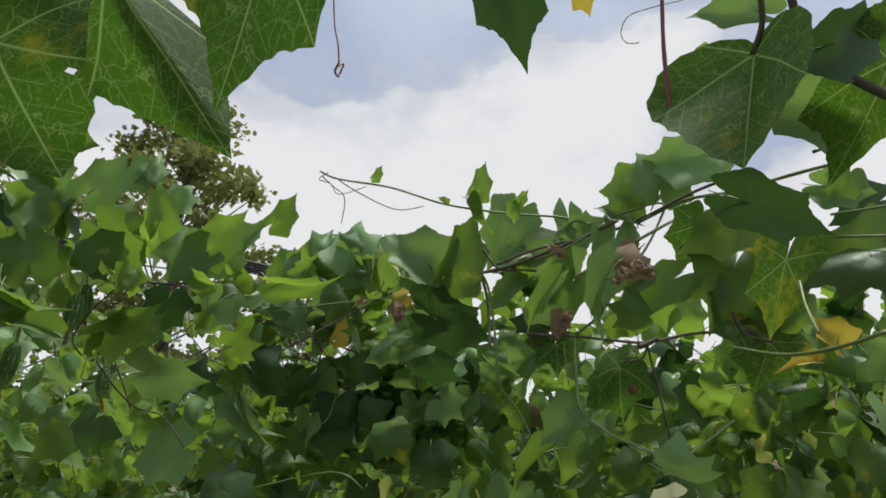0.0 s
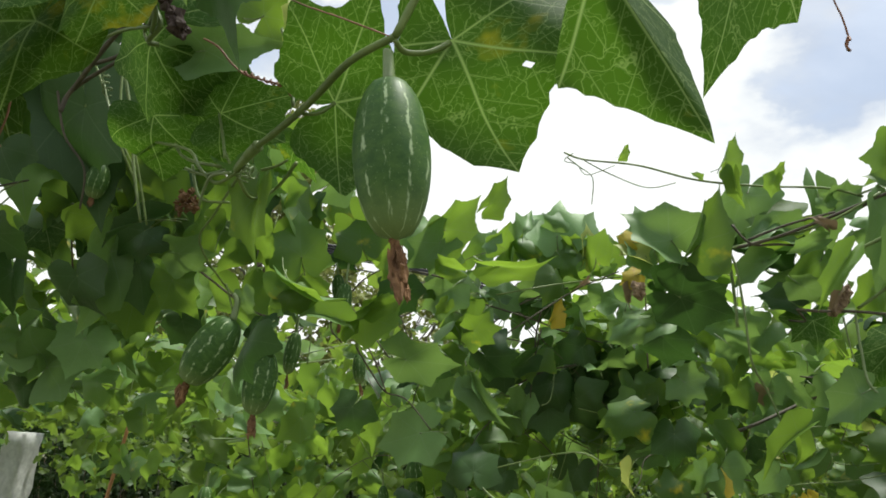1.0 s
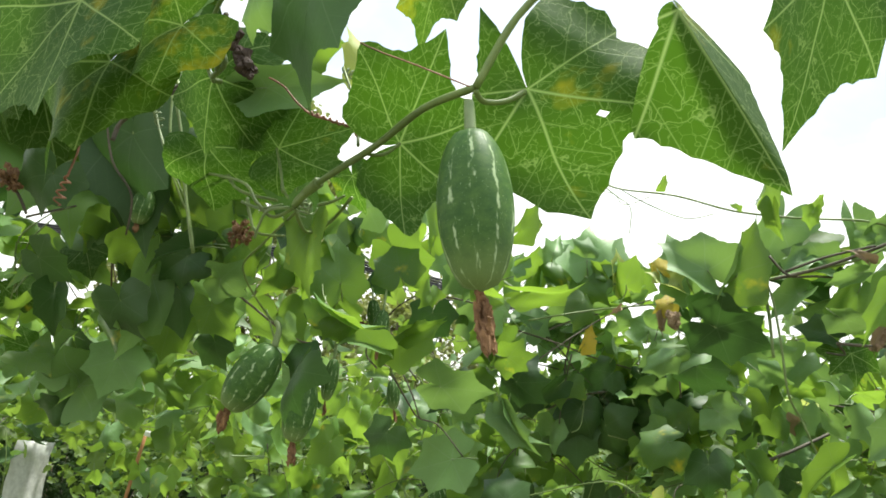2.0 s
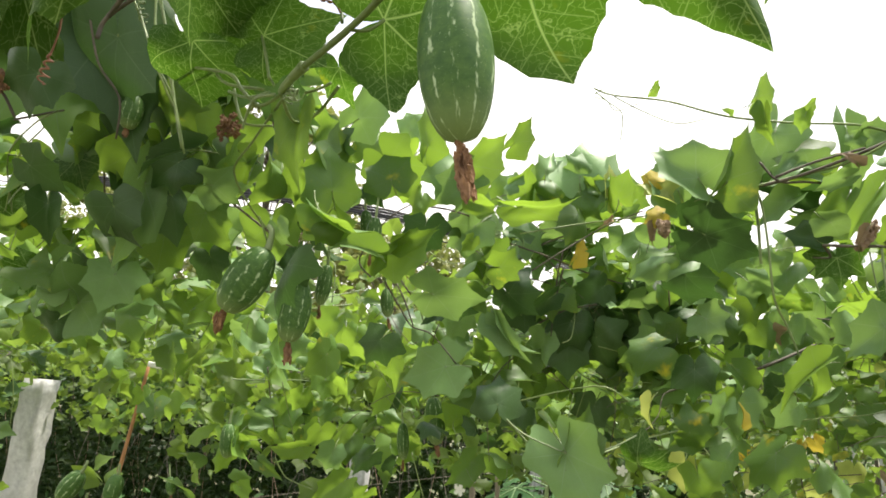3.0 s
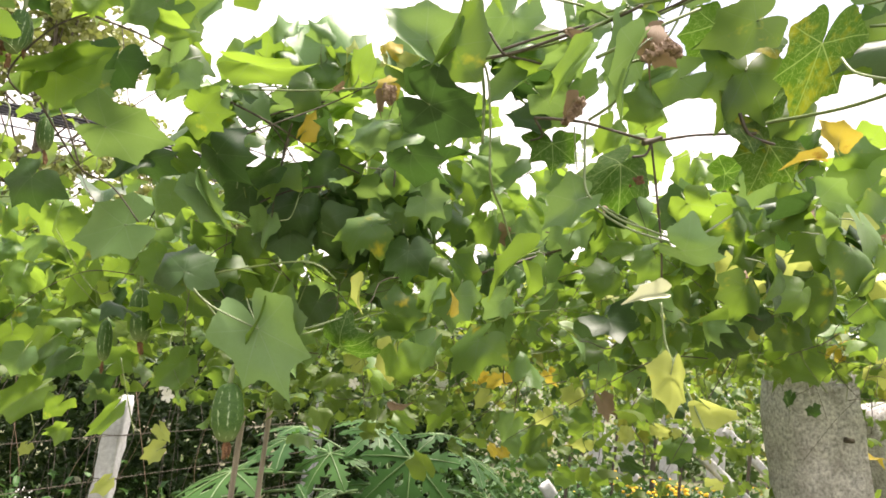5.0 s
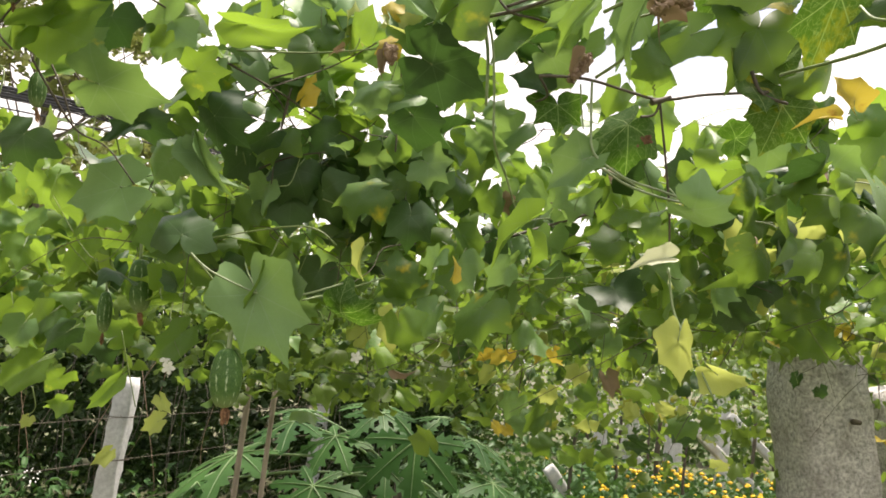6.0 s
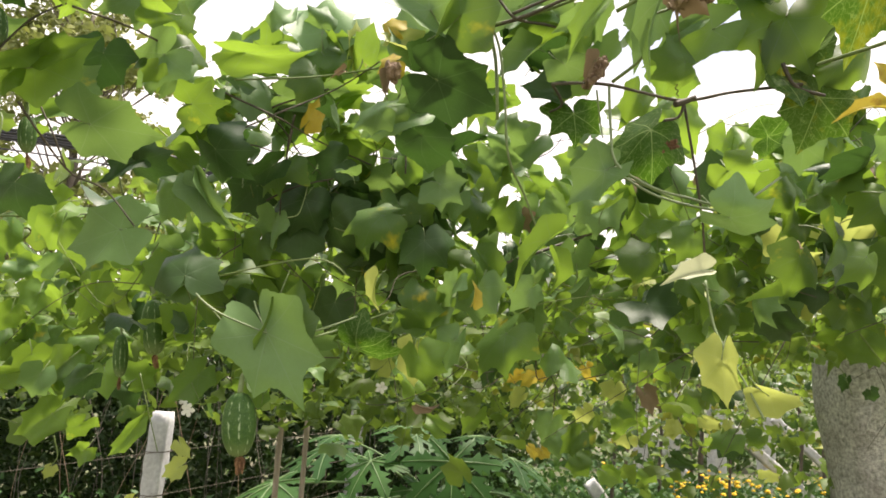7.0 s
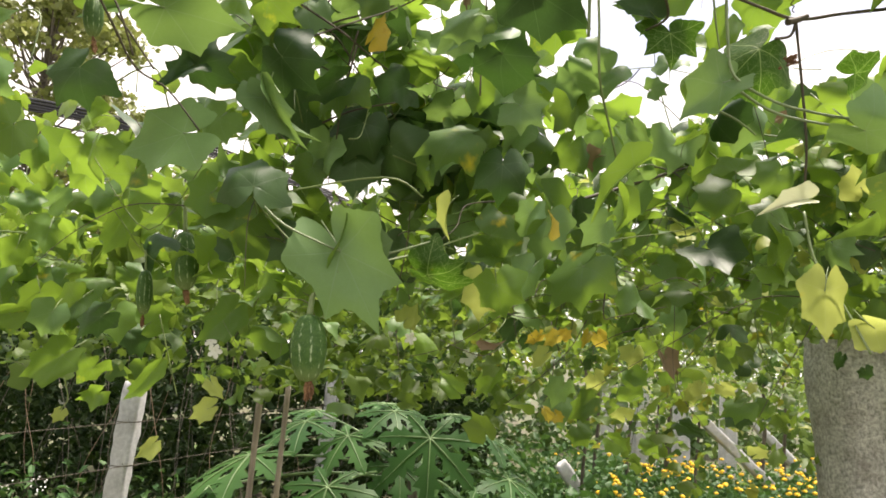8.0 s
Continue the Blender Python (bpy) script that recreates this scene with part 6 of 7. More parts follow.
coil(near_vine, TENDRIL, 0.0006, (-0.311, 0.200, 1.682), (-0.312, 0.200, 1.673), 3, 0.0012)
coil(near_vine, STEM_PALE, 0.0006, (-0.226, 0.240, 1.711), (-0.219, 0.240, 1.705), 3, 0.002)
coil(near_vine, STEM_PALE, 0.0006, (-0.252, 0.262, 1.650), (-0.241, 0.262, 1.645), 3, 0.0028)
coil(near_vine, STEM_PALE, 0.0006, (-0.375, 0.300, 1.735), (-0.369, 0.300, 1.717), 4, 0.003)
coil(near_vine, STEM_PALE, 0.0006, (-0.247, 0.262, 1.651), (-0.248, 0.262, 1.642), 4, 0.003)
coil(right_vine, STEM_DARK, 0.0006, (0.143, 0.500, 1.656), (0.153, 0.510, 1.624), 9, 0.0009)
coil(left_vine, STEM, 0.0006, (-0.404, 0.380, 1.668), (-0.408, 0.400, 1.644), 5, 0.0015)
gourd(-0.148, 0.172, 1.639, -0.142, 0.172, 1.583, 0.0256, 1, (-0.001, 0.000, 0.011))
gourd(-0.322, 0.400, 1.598, -0.351, 0.400, 1.553, 0.0305, 0.7, (-0.002, 0.000, 0.017))
gourd(-0.304, 0.420, 1.579, -0.310, 0.420, 1.534, 0.0232, 1, (0.001, 0.000, 0.018))
gourd(-0.297, 0.450, 1.597, -0.301, 0.450, 1.565, 0.0119, 1.1, (-0.000, 0.000, 0.011))
gourd(-0.271, 0.520, 1.590, -0.268, 0.520, 1.565, 0.0114, 1.2, (-0.003, 0.000, 0.015))
gourd(-0.136, 0.590, 1.418, -0.133, 0.590, 1.373, 0.0246, 0.55, (0.002, 0.000, 0.013))
gourd(-0.288, 0.800, 1.499, -0.280, 0.800, 1.441, 0.0259, 0.6, (-0.004, 0.000, 0.029))
gourd(-0.338, 0.850, 1.463, -0.334, 0.850, 1.416, 0.0164, 0.8, (-0.003, 0.000, 0.020))
gourd(-0.614, 0.900, 1.443, -0.612, 0.900, 1.394, 0.024, 0, (0.003, 0.000, 0.019))
gourd(-0.916, 1.000, 1.277, -0.910, 1.000, 1.207, 0.033, 0, (0.004, 0.000, 0.032))
gourd(-0.860, 1.000, 1.343, -0.871, 1.000, 1.295, 0.03, 0, (0.000, 0.000, 0.017))
gourd(-0.929, 1.000, 1.341, -0.966, 1.000, 1.293, 0.036, 0.6, (0.007, 0.000, 0.019))
gourd(-0.764, 1.000, 1.347, -0.757, 1.000, 1.318, 0.016, 0.6, (-0.003, 0.000, 0.018))
gourd(0.340, 0.675, 1.608, 0.360, 0.675, 1.571, 0.0298, 0, (-0.002, 0.000, 0.013))
gourd(-0.288, 0.500, 1.654, -0.284, 0.500, 1.628, 0.0115, 0.9, (-0.002, 0.000, 0.010))
gourd(-0.265, 0.460, 1.637, -0.267, 0.460, 1.607, 0.0130, 0.9, (0.001, 0.000, 0.017))
gourd(-0.416, 0.360, 1.700, -0.419, 0.360, 1.674, 0.0160, 0.5, (0.001, 0.000, 0.013))
dead_curl(near_vine, DEAD, 0.0026, (-0.274, 0.210, 1.720), (-0.270, 0.210, 1.712), (-0.265, 0.210, 1.704), (-0.261, 0.210, 1.696), (-0.257, 0.210, 1.690))
dead_curl(right_vine, BROWN, 0.0028, (0.129, 0.455, 1.655), (0.136, 0.455, 1.663), (0.144, 0.455, 1.667), (0.152, 0.455, 1.662))
dead_curl(right_vine, BROWN, 0.0028, (0.090, 0.500, 1.623), (0.094, 0.500, 1.631), (0.100, 0.500, 1.643))
dead_curl(middle_vine, BROWN, 0.003, (-0.041, 0.560, 1.658), (-0.039, 0.560, 1.648))
withered(near_vine, -0.299, 0.292, 1.643, 0.006)
withered(near_vine, -0.470, 0.300, 1.685, 0.007)
withered(left_vine, -0.295, 0.500, 1.629, 0.005)
withered(left_vine, -0.492, 0.460, 1.647, 0.006)
withered(right_vine, 0.145, 0.500, 1.587, 0.0035)
white_flower(-0.260, 0.860, 1.384, 0.008)
white_flower(-0.268, 0.870, 1.394, 0.007)
white_flower(-0.055, 0.950, 1.414, 0.008)
white_flower(0.203, 2.500, 1.394, 0.03)
white_flower(-0.026, 2.600, 1.359, 0.014)
white_flower(0.212, 2.500, 1.404, 0.03)
white_flower(0.135, 2.200, 1.316, 0.025)

# ---- fill of the vine banks ----
FILL = random.Random(11)


def toss(rng, lean=0.6):
    """A turn for a leaf whose face looks mostly up and outwards, tip hanging."""
    return Euler((rng.gauss(0.5, lean), rng.gauss(0, lean * 0.8), rng.uniform(0, 6.283))).to_matrix().to_4x4()


def in_gap(p):
    """The holes in the vines: towards the tall tree and the cables, to the open sky, and low down to a fence post."""
    if p.y > 0.66 and 0.27 < (p.x + 0.084) / (p.y - 0.141) < 0.47 and 0.4 < (p.z - 1.397) / (p.y - 0.141) < 0.62:
        return True
    if p.y > 0.4 and -1.02 < (p.x + 0.122) / (p.y + 0.026) < -0.82 and p.z < 1.545:
        return True
    return p.y > 0.42 and -0.69 < p.x / (p.y - 0.1) < -0.41 and 0.26 < (p.z - 1.42) / (p.y - 0.1) < 0.52


def fill(vine, count, xr, yr, zr, keys, size=(0.024, 0.042), rng=FILL, lean=0.7):
    for _ in range(count):
        p = Vector((rng.uniform(*xr), rng.uniform(*yr), rng.uniform(*zr)))
        if 0.4 < p.x / (p.y - 0.08) < 0.8 and p.z < 1.53:
            p.z += 0.07
        if in_gap(p):
            continue
        me = leaf_mesh(rng.choice(ANY), rng.choice(keys), False)
        child("leaf", me, vine, Matrix.Translation(p) @ toss(rng, lean) @ Matrix.Scale(rng.uniform(*size), 4))


def drape(vine, count, xr, yr, zr, keys, size, rng=FILL):
    """Leaves that hang with the blade upright and the tip down."""
    for _ in range(count):
        p = Vector((rng.uniform(*xr), rng.uniform(*yr), rng.uniform(*zr)))
        if in_gap(p):
            continue
        turn = Euler((rng.gauss(-1.75, 0.4), rng.gauss(0, 0.6), math.pi + rng.gauss(0, 0.6))).to_matrix().to_4x4()
        child("leaf", leaf_mesh(rng.choice(ANY), rng.choice(keys), False), vine, Matrix.Translation(p) @ turn @ Matrix.Scale(rng.uniform(*size), 4))


fill(middle_vine, 70, (-0.34, 0.02), (0.70, 0.95), (1.50, 1.63), "tttpd")
fill(middle_vine, 60, (-0.28, 0.08), (0.68, 0.95), (1.60, 1.73), "ttttd")
fill(middle_vine, 34, (-0.34, 0.0), (0.74, 1.1), (1.44, 1.54), "ttllp")
fill(right_vine, 130, (0.1, 0.9), (0.85, 1.4), (1.52, 1.64), "ttdllpy", lean=0.8)
fill(right_vine, 100, (0.2, 1.1), (0.95, 1.5), (1.58, 1.68), "ttddl", lean=0.8)
fill(right_vine, 34, (0.22, 0.7), (0.66, 0.9), (1.52, 1.61), "ttlpy")
fill(left_vine, 110, (-0.95, -0.5), (0.5, 0.85), (1.55, 1.70), "tpltpt")
fill(left_vine, 55, (-0.8, -0.48), (0.34, 0.62), (1.62, 1.74), "tlt")
# leaves added above the view to shade the near vine
fill(near_vine, 58, (-0.62, -0.36), (0.24, 0.46), (1.87, 2.0), "dtt", (0.036, 0.05))
fill(near_vine, 82, (-0.70, -0.38), (0.45, 0.58), (1.69, 1.86), "dttlt", (0.024, 0.036))
fill(right_vine, 50, (0.16, 0.6), (0.62, 0.88), (1.48, 1.64), "dtttl", (0.024, 0.04))
fill(right_vine, 46, (0.42, 0.78), (0.74, 1.0), (1.54, 1.62), "dttt", (0.024, 0.04))
fill(left_vine, 14, (-0.3, -0.18), (0.58, 0.68), (1.60, 1.68), "ttdl")
fill(middle_vine, 60, (-0.34, 0.2), (0.6, 0.85), (1.44, 1.68), "ttdlp", (0.014, 0.026))
fill(right_vine, 70, (0.1, 0.62), (0.55, 0.95), (1.46, 1.68), "ttlpyd", (0.013, 0.025))
fill(left_vine, 30, (-0.6, -0.3), (0.5, 0.75), (1.55, 1.7), "ttlp", (0.014, 0.026))
fill(right_vine, 12, (0.05, 0.55), (0.55, 0.95), (1.47, 1.66), "b", (0.010, 0.018))
# a sloping layer of unseen leaves overhead, added to darken the near vine
for _ in range(52):
    y = FILL.uniform(0.14, 0.46)
    p = Vector((FILL.uniform(-0.62, -0.2), y, 1.585 + 0.92 * y + FILL.uniform(0.0, 0.1)))
    child("leaf", leaf_mesh(FILL.choice(ANY), FILL.choice("dtt"), False), near_vine, Matrix.Translation(p) @ toss(FILL, 0.45) @ Matrix.Scale(FILL.uniform(0.034, 0.048), 4))
fill(near_vine, 30, (-0.9, -0.68), (0.55, 0.7), (1.82, 1.98), "dddt", (0.03, 0.042))
drape(near_vine, 20, (-0.55, -0.38), (0.38, 0.5), (1.68, 1.82), "dtt", (0.03, 0.042))
fill(right_vine, 44, (0.2, 0.62), (0.78, 1.0), (1.63, 1.7), "ttlld", (0.024, 0.038))
# more dark-coloured leaves to deepen the shaded hollow
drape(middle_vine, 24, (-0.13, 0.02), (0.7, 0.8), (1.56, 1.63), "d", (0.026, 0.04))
fill(right_vine, 14, (0.04, 0.17), (0.58, 0.68), (1.64, 1.72), "ttlpd", (0.012, 0.022))
fill(right_vine, 40, (0.36, 0.62), (0.68, 0.86), (1.58, 1.73), "ttlpd", (0.02, 0.036))
drape(right_vine, 16, (0.32, 0.46), (0.64, 0.76), (1.57, 1.68), "ttlp", (0.022, 0.034))
drape(near_vine, 30, (-0.52, -0.3), (0.36, 0.5), (1.62, 1.75), "ddtt", (0.026, 0.04))
drape(right_vine, 26, (0.2, 0.36), (0.5, 0.6), (1.52, 1.60), "dttl", (0.022, 0.034))
drape(middle_vine, 48, (-0.31, -0.02), (0.66, 0.82), (1.50, 1.69), "ttpl", (0.022, 0.036))
drape(middle_vine, 42, (-0.05, 0.16), (0.64, 0.8), (1.50, 1.64), "ttplp", (0.02, 0.034))
drape(right_vine, 44, (0.1, 0.48), (0.62, 0.9), (1.50, 1.61), "ttplp", (0.02, 0.036))
drape(left_vine, 26, (-0.62, -0.3), (0.6, 0.85), (1.52, 1.66), "ttpll", (0.022, 0.036))
drape(left_vine, 60, (-1.0, -0.4), (0.9, 1.15), (1.40, 1.6), "ttllp", (0.024, 0.04))
fill(right_vine, 70, (-0.05, 0.40), (0.85, 1.2), (1.57, 1.68), "ttdpl", (0.022, 0.038))
fill(middle_vine, 24, (-0.27, -0.04), (0.63, 0.74), (1.65, 1.71), "ttplp", (0.02, 0.034))
fill(right_vine, 24, (0.2, 0.42), (0.56, 0.72), (1.48, 1.58), "dttly", (0.02, 0.034))
for vine, xr, zr, count in ((middle_vine, (-0.34, 0.1), (1.54, 1.7), 26), (right_vine, (0.1, 0.7), (1.54, 1.68), 30), (left_vine, (-0.8, -0.34), (1.55, 1.7), 12)):
    for _ in range(count):
        a = Vector((FILL.uniform(*xr), FILL.uniform(0.64, 0.88), FILL.uniform(*zr)))
        b = a + Vector((FILL.gauss(0, 0.06), FILL.gauss(0, 0.03), FILL.gauss(0, 0.03)))
        c = a.lerp(b, 0.5) + Vector((FILL.gauss(0, 0.016), 0, FILL.gauss(0, 0.02)))
        stem(vine, FILL.uniform(0.0005, 0.0009), FILL.choice((STEM_DARK, STEM, STEM)), a, c, b, sides=5)


# ---- the trellis roof of leaves running back ----
def roof_z(x, y):
    return 1.555 + 0.035 * noise.noise(Vector((x * 0.9, y * 0.9, 3.1))) + 0.04 * noise.noise(Vector((x * 3.1, y * 3.1, 7.7)))


def roof_spot(rng, xr, yr):
    """A place in the leafy roof: mounds above the wires, strands below them."""
    x, y = rng.uniform(*xr), rng.uniform(*yr)
    clump = noise.noise(Vector((x * 1.7, y * 1.7, 1.3)))
    z = roof_z(x, y)
    if rng.random() < (0.42 if x < -0.5 else 0.5):
        reach = (0.06 if y < 1.7 else 0.12) if x < -0.5 else (0.06 if y < 1.7 else 0.2)
        z -= min(0.42, rng.expovariate(1.0) * reach * max(0.2, 1 + clump))
        z = max(z, 1.30 if x < 0.12 * y + 0.3 else 1.12)
    else:
        z += min(0.3, rng.expovariate(1.0) * ((0.11 if x < -0.5 else 0.08) + 0.06 * clump)) * min(1, (y - 0.8) / 0.5)
    if abs(x / (y + 0.03) + 0.945) < 0.075 and y < 2.6:
        z = max(z, 1.56)
    if abs(x / (y + 0.03) + 0.78) < 0.06 and y < 1.45:
        z = max(z, 1.61)
    if 0.44 < x / (y - 0.05) < 0.76 and y < 1.75:
        z = max(z, 1.53)
    return Vector((x, y, z + rng.gauss(0, 0.02)))


roofs = []
for xr, label in (((-1.9, -0.55), "light green vine roof lit through from above"),
                  ((-0.55, 0.45), "tangle of green vine leaves with hanging runners"),
                  ((0.45, 1.7), "green vine roof with many yellowing leaves")):
    vine = thing("gourd_vine", label, "vine", "gourd vines on the trellis")
    roofs.append(vine)
    keys = "ttttlld" if xr[0] < 0 else "ttttldyyg"
    for _ in range(285):
        p = roof_spot(FILL, xr, (0.98, 1.95))
        me = leaf_mesh(FILL.choice(ANY), FILL.choice(keys), False)
        child("leaf", me, vine, Matrix.Translation(p) @ toss(FILL, 0.75) @ Matrix.Scale(FILL.uniform(0.02, 0.046), 4))
    for _ in range(12):
        x, y = FILL.uniform(*xr), FILL.uniform(1.0, 1.9)
        a = Vector((x, y, roof_z(x, y)))
        b = a + Vector((FILL.uniform(-0.4, 0.4), FILL.uniform(-0.1, 0.3), FILL.uniform(-0.03, 0.03)))
        stem(vine, 0.0015, FILL.choice((STEM, STEM_PALE, STEM_DARK)), a, (a + b) / 2 + Vector((0, 0, FILL.uniform(-0.04, 0.02))), b)
    for _ in range(10):
        x, y = FILL.uniform(*xr), FILL.uniform(1.05, 1.9)
        a = Vector((x, y, roof_z(x, y)))
        ln = FILL.uniform(0.06, 0.2)
        stem(vine, 0.0013, STEM, a, a + Vector((FILL.uniform(-0.03, 0.03), 0, -ln * 0.5)), a + Vector((FILL.uniform(-0.05, 0.05), 0.01, -ln)))


def leaf_cloud(name, label, category, spots, mat, rings=1, spokes=13, shapes=(0, 1, 4, 10, 12), parent=None):
    """Very many small leaves in one mesh: spots are (place, turn, size)."""
    forms = [leaf_grid(s, rings, spokes) for s in shapes]
    vs, fs, us, base = [], [], [], 0
    for i, (p, turn, size) in enumerate(spots):
        pts, faces, uvs = forms[i % len(forms)]
        r = np.array(turn.to_3x3())
        vs.append(pts @ r.T * size + np.array(p))
        us.append(uvs)
        fs += [tuple(k + base for k in q) for q in faces]
        base += len(pts)
    me = mesh_from(name, np.concatenate(vs).tolist(), fs, [mat], None, np.concatenate(us))
    if parent is not None:
        return child(name, me, parent)
    ob = new(name, me)
    return tagged(ob, label, category, kind="stuff")


R = random.Random(5)
close = [(roof_spot(R, (-2.0, 2.0), (1.0, 1.95)), toss(R, 0.85), R.uniform(0.015, 0.04)) for _ in range(3000)]
leaf_cloud("vine_canopy", "roof of light green vine leaves heaped over the wires", "vine canopy", close, LEAF_STUFF["t"], 2, 25, ANY)
far = []
for _ in range(6800):
    far.append((roof_spot(R, (-3.4, 0.4), (1.9, 3.5)), toss(R, 0.8), R.uniform(0.018, 0.042)))
for _ in range(7800):
    far.append((roof_spot(R, (-0.6, 4.2), (1.9, 4.6)), toss(R, 0.8), R.uniform(0.018, 0.042)))
for _ in range(4800):
    far.append((roof_spot(R, (0.2, 9.0), (4.6, 9.5)), toss(R, 0.8), R.uniform(0.035, 0.06)))
for _ in range(900):
    far.append((roof_spot(R, (1.5, 3.0), (0.9, 1.9)), toss(R, 0.8), R.uniform(0.018, 0.042)))
    far.append((roof_spot(R, (-3.0, -1.8), (0.9, 1.9)), toss(R, 0.8), R.uniform(0.018, 0.042)))
leaf_cloud("vine_canopy", "wide roof of green vine leaves on the trellis", "vine canopy", [q for i, q in enumerate(far) if i % 4 < 3], LEAF_STUFF["t"])
# a quarter of the far leaves take the darker tone as gap shade
leaf_cloud("deep_green_leaves", "vine leaves among the roof, coloured dark for shaded gaps", "vine canopy", [q for i, q in enumerate(far) if i % 4 > 2], LEAF_STUFF["d"])
pale = [(roof_spot(R, (0.1, 3.8), (1.5, 4.6)), toss(R, 0.8), R.uniform(0.018, 0.042)) for _ in range(750)]
leaf_cloud("yellowing_leaves", "yellowing vine leaves scattered through the green roof", "vine canopy", pale, LEAF_STUFF["y"])

rv, rf = [], []
for _ in range(380):
    a = roof_spot(R, (-2.6, 4.6), (1.3, 6.0))
    if a.x < -0.4 and a.y < 2.2:
        continue
    if a.z < 1.36:
        a.z = 1.5
    if R.random() < 0.55:
        b = a + Vector((R.gauss(0, 0.05), R.gauss(0, 0.04), -R.uniform(0.08, 0.3)))
    else:
        b = a + Vector((R.gauss(0, 0.16), R.gauss(0, 0.15), R.gauss(0, 0.05)))
    mid = a.lerp(b, 0.5) + Vector((R.gauss(0, 0.03), 0, R.gauss(0, 0.03)))
    v, f = tube([a, mid, b], R.uniform(0.0009, 0.0018), 5, 0.0008)
    rf += [tuple(i + len(rv) for i in q) for q in f]
    rv += v
tagged(new("vine_runners", mesh_from("vine_runners", rv, rf, [STEM_DARK])), "thin brown vine runners hanging through the leaf roof", "vine", kind="stuff")

for mat, label, count in ((STEM, "fine green stalks and tendrils tangled in the vines", 60), (STEM_DARK, "fine brown dry stalks tangled in the vines", 100)):
    rv, rf = [], []
    for _ in range(count):
        x = R.uniform(-0.32, 0.75)
        a = Vector((x, R.uniform(0.66, 1.05), R.uniform(1.44, 1.68)))
        step = Vector((R.gauss(0, 0.018), R.gauss(0, 0.012), R.gauss(0, 0.016)))
        pts = [a]
        for _ in range(3):
            step = step + Vector((R.gauss(0, 0.018), R.gauss(0, 0.01), R.gauss(0, 0.018)))
            pts.append(pts[-1] + step)
        v, f = tube(pts, R.uniform(0.0004, 0.0008), 5, 0.0003)
        rf += [tuple(i + len(rv) for i in q) for q in f]
        rv += v
    tagged(new("vine_tangle", mesh_from("vine_tangle", rv, rf, [mat])), label, "vine", kind="stuff")

# ---- ground ----
gv, gf = [], []
grid = [-400, -120, -40, -16] + [x * 1.0 for x in range(-10, 13)] + [18, 45, 130, 400]
for j, y in enumerate(grid):
    for i, x in enumerate(grid):
        gv.append((x, y + 5, 0.06 * noise.noise(Vector((x * 0.6, y * 0.6, 0))) if abs(x) < 30 and abs(y) < 30 else 0))
n = len(grid)
for j in range(n - 1):
    for i in range(n - 1):
        gf.append((j * n + i, j * n + i + 1, (j + 1) * n + i + 1, (j + 1) * n + i))
ground = new("ground", mesh_from("ground", gv, gf, [SOIL]))
tagged(ground, "bare brown soil with low green weeds", "ground", kind="structure")


# ---- stone posts, struts, wires ----
def hewn(name, a, b, wx, wy, mat, seed=0, parent=None, rough=0.012):
    """A rough-split stone bar from a to b."""
    a, b = Vector(a), Vector(b)
    ln = (b - a).length
    bm = bmesh.new()
    bmesh.ops.create_cube(bm, size=1.0)
    bmesh.ops.subdivide_edges(bm, edges=[e for e in bm.edges if abs(e.verts[0].co.z - e.verts[1].co.z) > 0.5], cuts=max(4, int(ln / 0.06)), use_grid_fill=True)
    bmesh.ops.subdivide_edges(bm, edges=[e for e in bm.edges if abs(e.verts[0].co.z - e.verts[1].co.z) < 1e-4], cuts=3, use_grid_fill=True)
    along = (b - a).normalized()
    across = (Vector((1, 0, 0)) - along * along.x).normalized()
    turn = Matrix((across, along.cross(across), along)).transposed()
    for v in bm.verts:
        c = v.co
        q = Vector((c.x * wx, c.y * wy, (c.z + 0.5) * ln))
        round_off = 1 - 0.05 * (abs(c.x * 2) * abs(c.y * 2)) ** 2
        q.x, q.y = q.x * round_off, q.y * round_off
        s = Vector((q.x, q.y, q.z + seed * 3.3))
        q += Vector((noise.noise(s * 14), noise.noise(s * 14 + Vector((9, 1, 4))), 0)) * rough
        q += Vector((noise.noise(s * 45), noise.noise(s * 45 + Vector((2, 7, 4))), noise.noise(s * 31) * (1.2 if c.z > 0.4 else 0.2))) * rough * 0.45
        v.co = a + turn @ q
    return part(name, bm, mat, parent)


post = thing("trellis_post", "grey speckled rough granite trellis post with a leaning stay", "post", "stone trellis posts")
hewn("shaft", (1.275, 1.78, -0.05), (1.115, 1.78, 1.56), 0.195, 0.16, GRANITE, 1, post)
hewn("stay", (2.255, 2.35, -0.04), (1.728, 2.35, 1.449), 0.13, 0.11, GRANITE, 2, post)
bm = bmesh.new()
bmesh.ops.create_cone(bm, cap_ends=True, segments=10, radius1=0.008, radius2=0.006, depth=0.03,
                      matrix=Matrix.Translation((1.17, 1.69, 1.36)) @ Matrix.Rotation(1.57, 4, "X"))
part("iron_pin", bm, STEM_DARK, post, "rusty iron pin")

for i, (x, y, top, wd) in enumerate(((3.94, 9.0, 1.5, 0.2), (3.2, 9.8, 1.5, 0.17), (4.75, 9.3, 1.5, 0.2), (2.9, 7.8, 1.5, 0.15), (6.2, 9.2, 1.5, 0.18))):
    p = thing("trellis_post", "pale weathered stone trellis post standing among marigolds", "post", "stone trellis posts")
    hewn("shaft", (x, y, -0.05), (x + 0.02, y, top), wd, wd * 0.8, CONCRETE, i + 4, p)
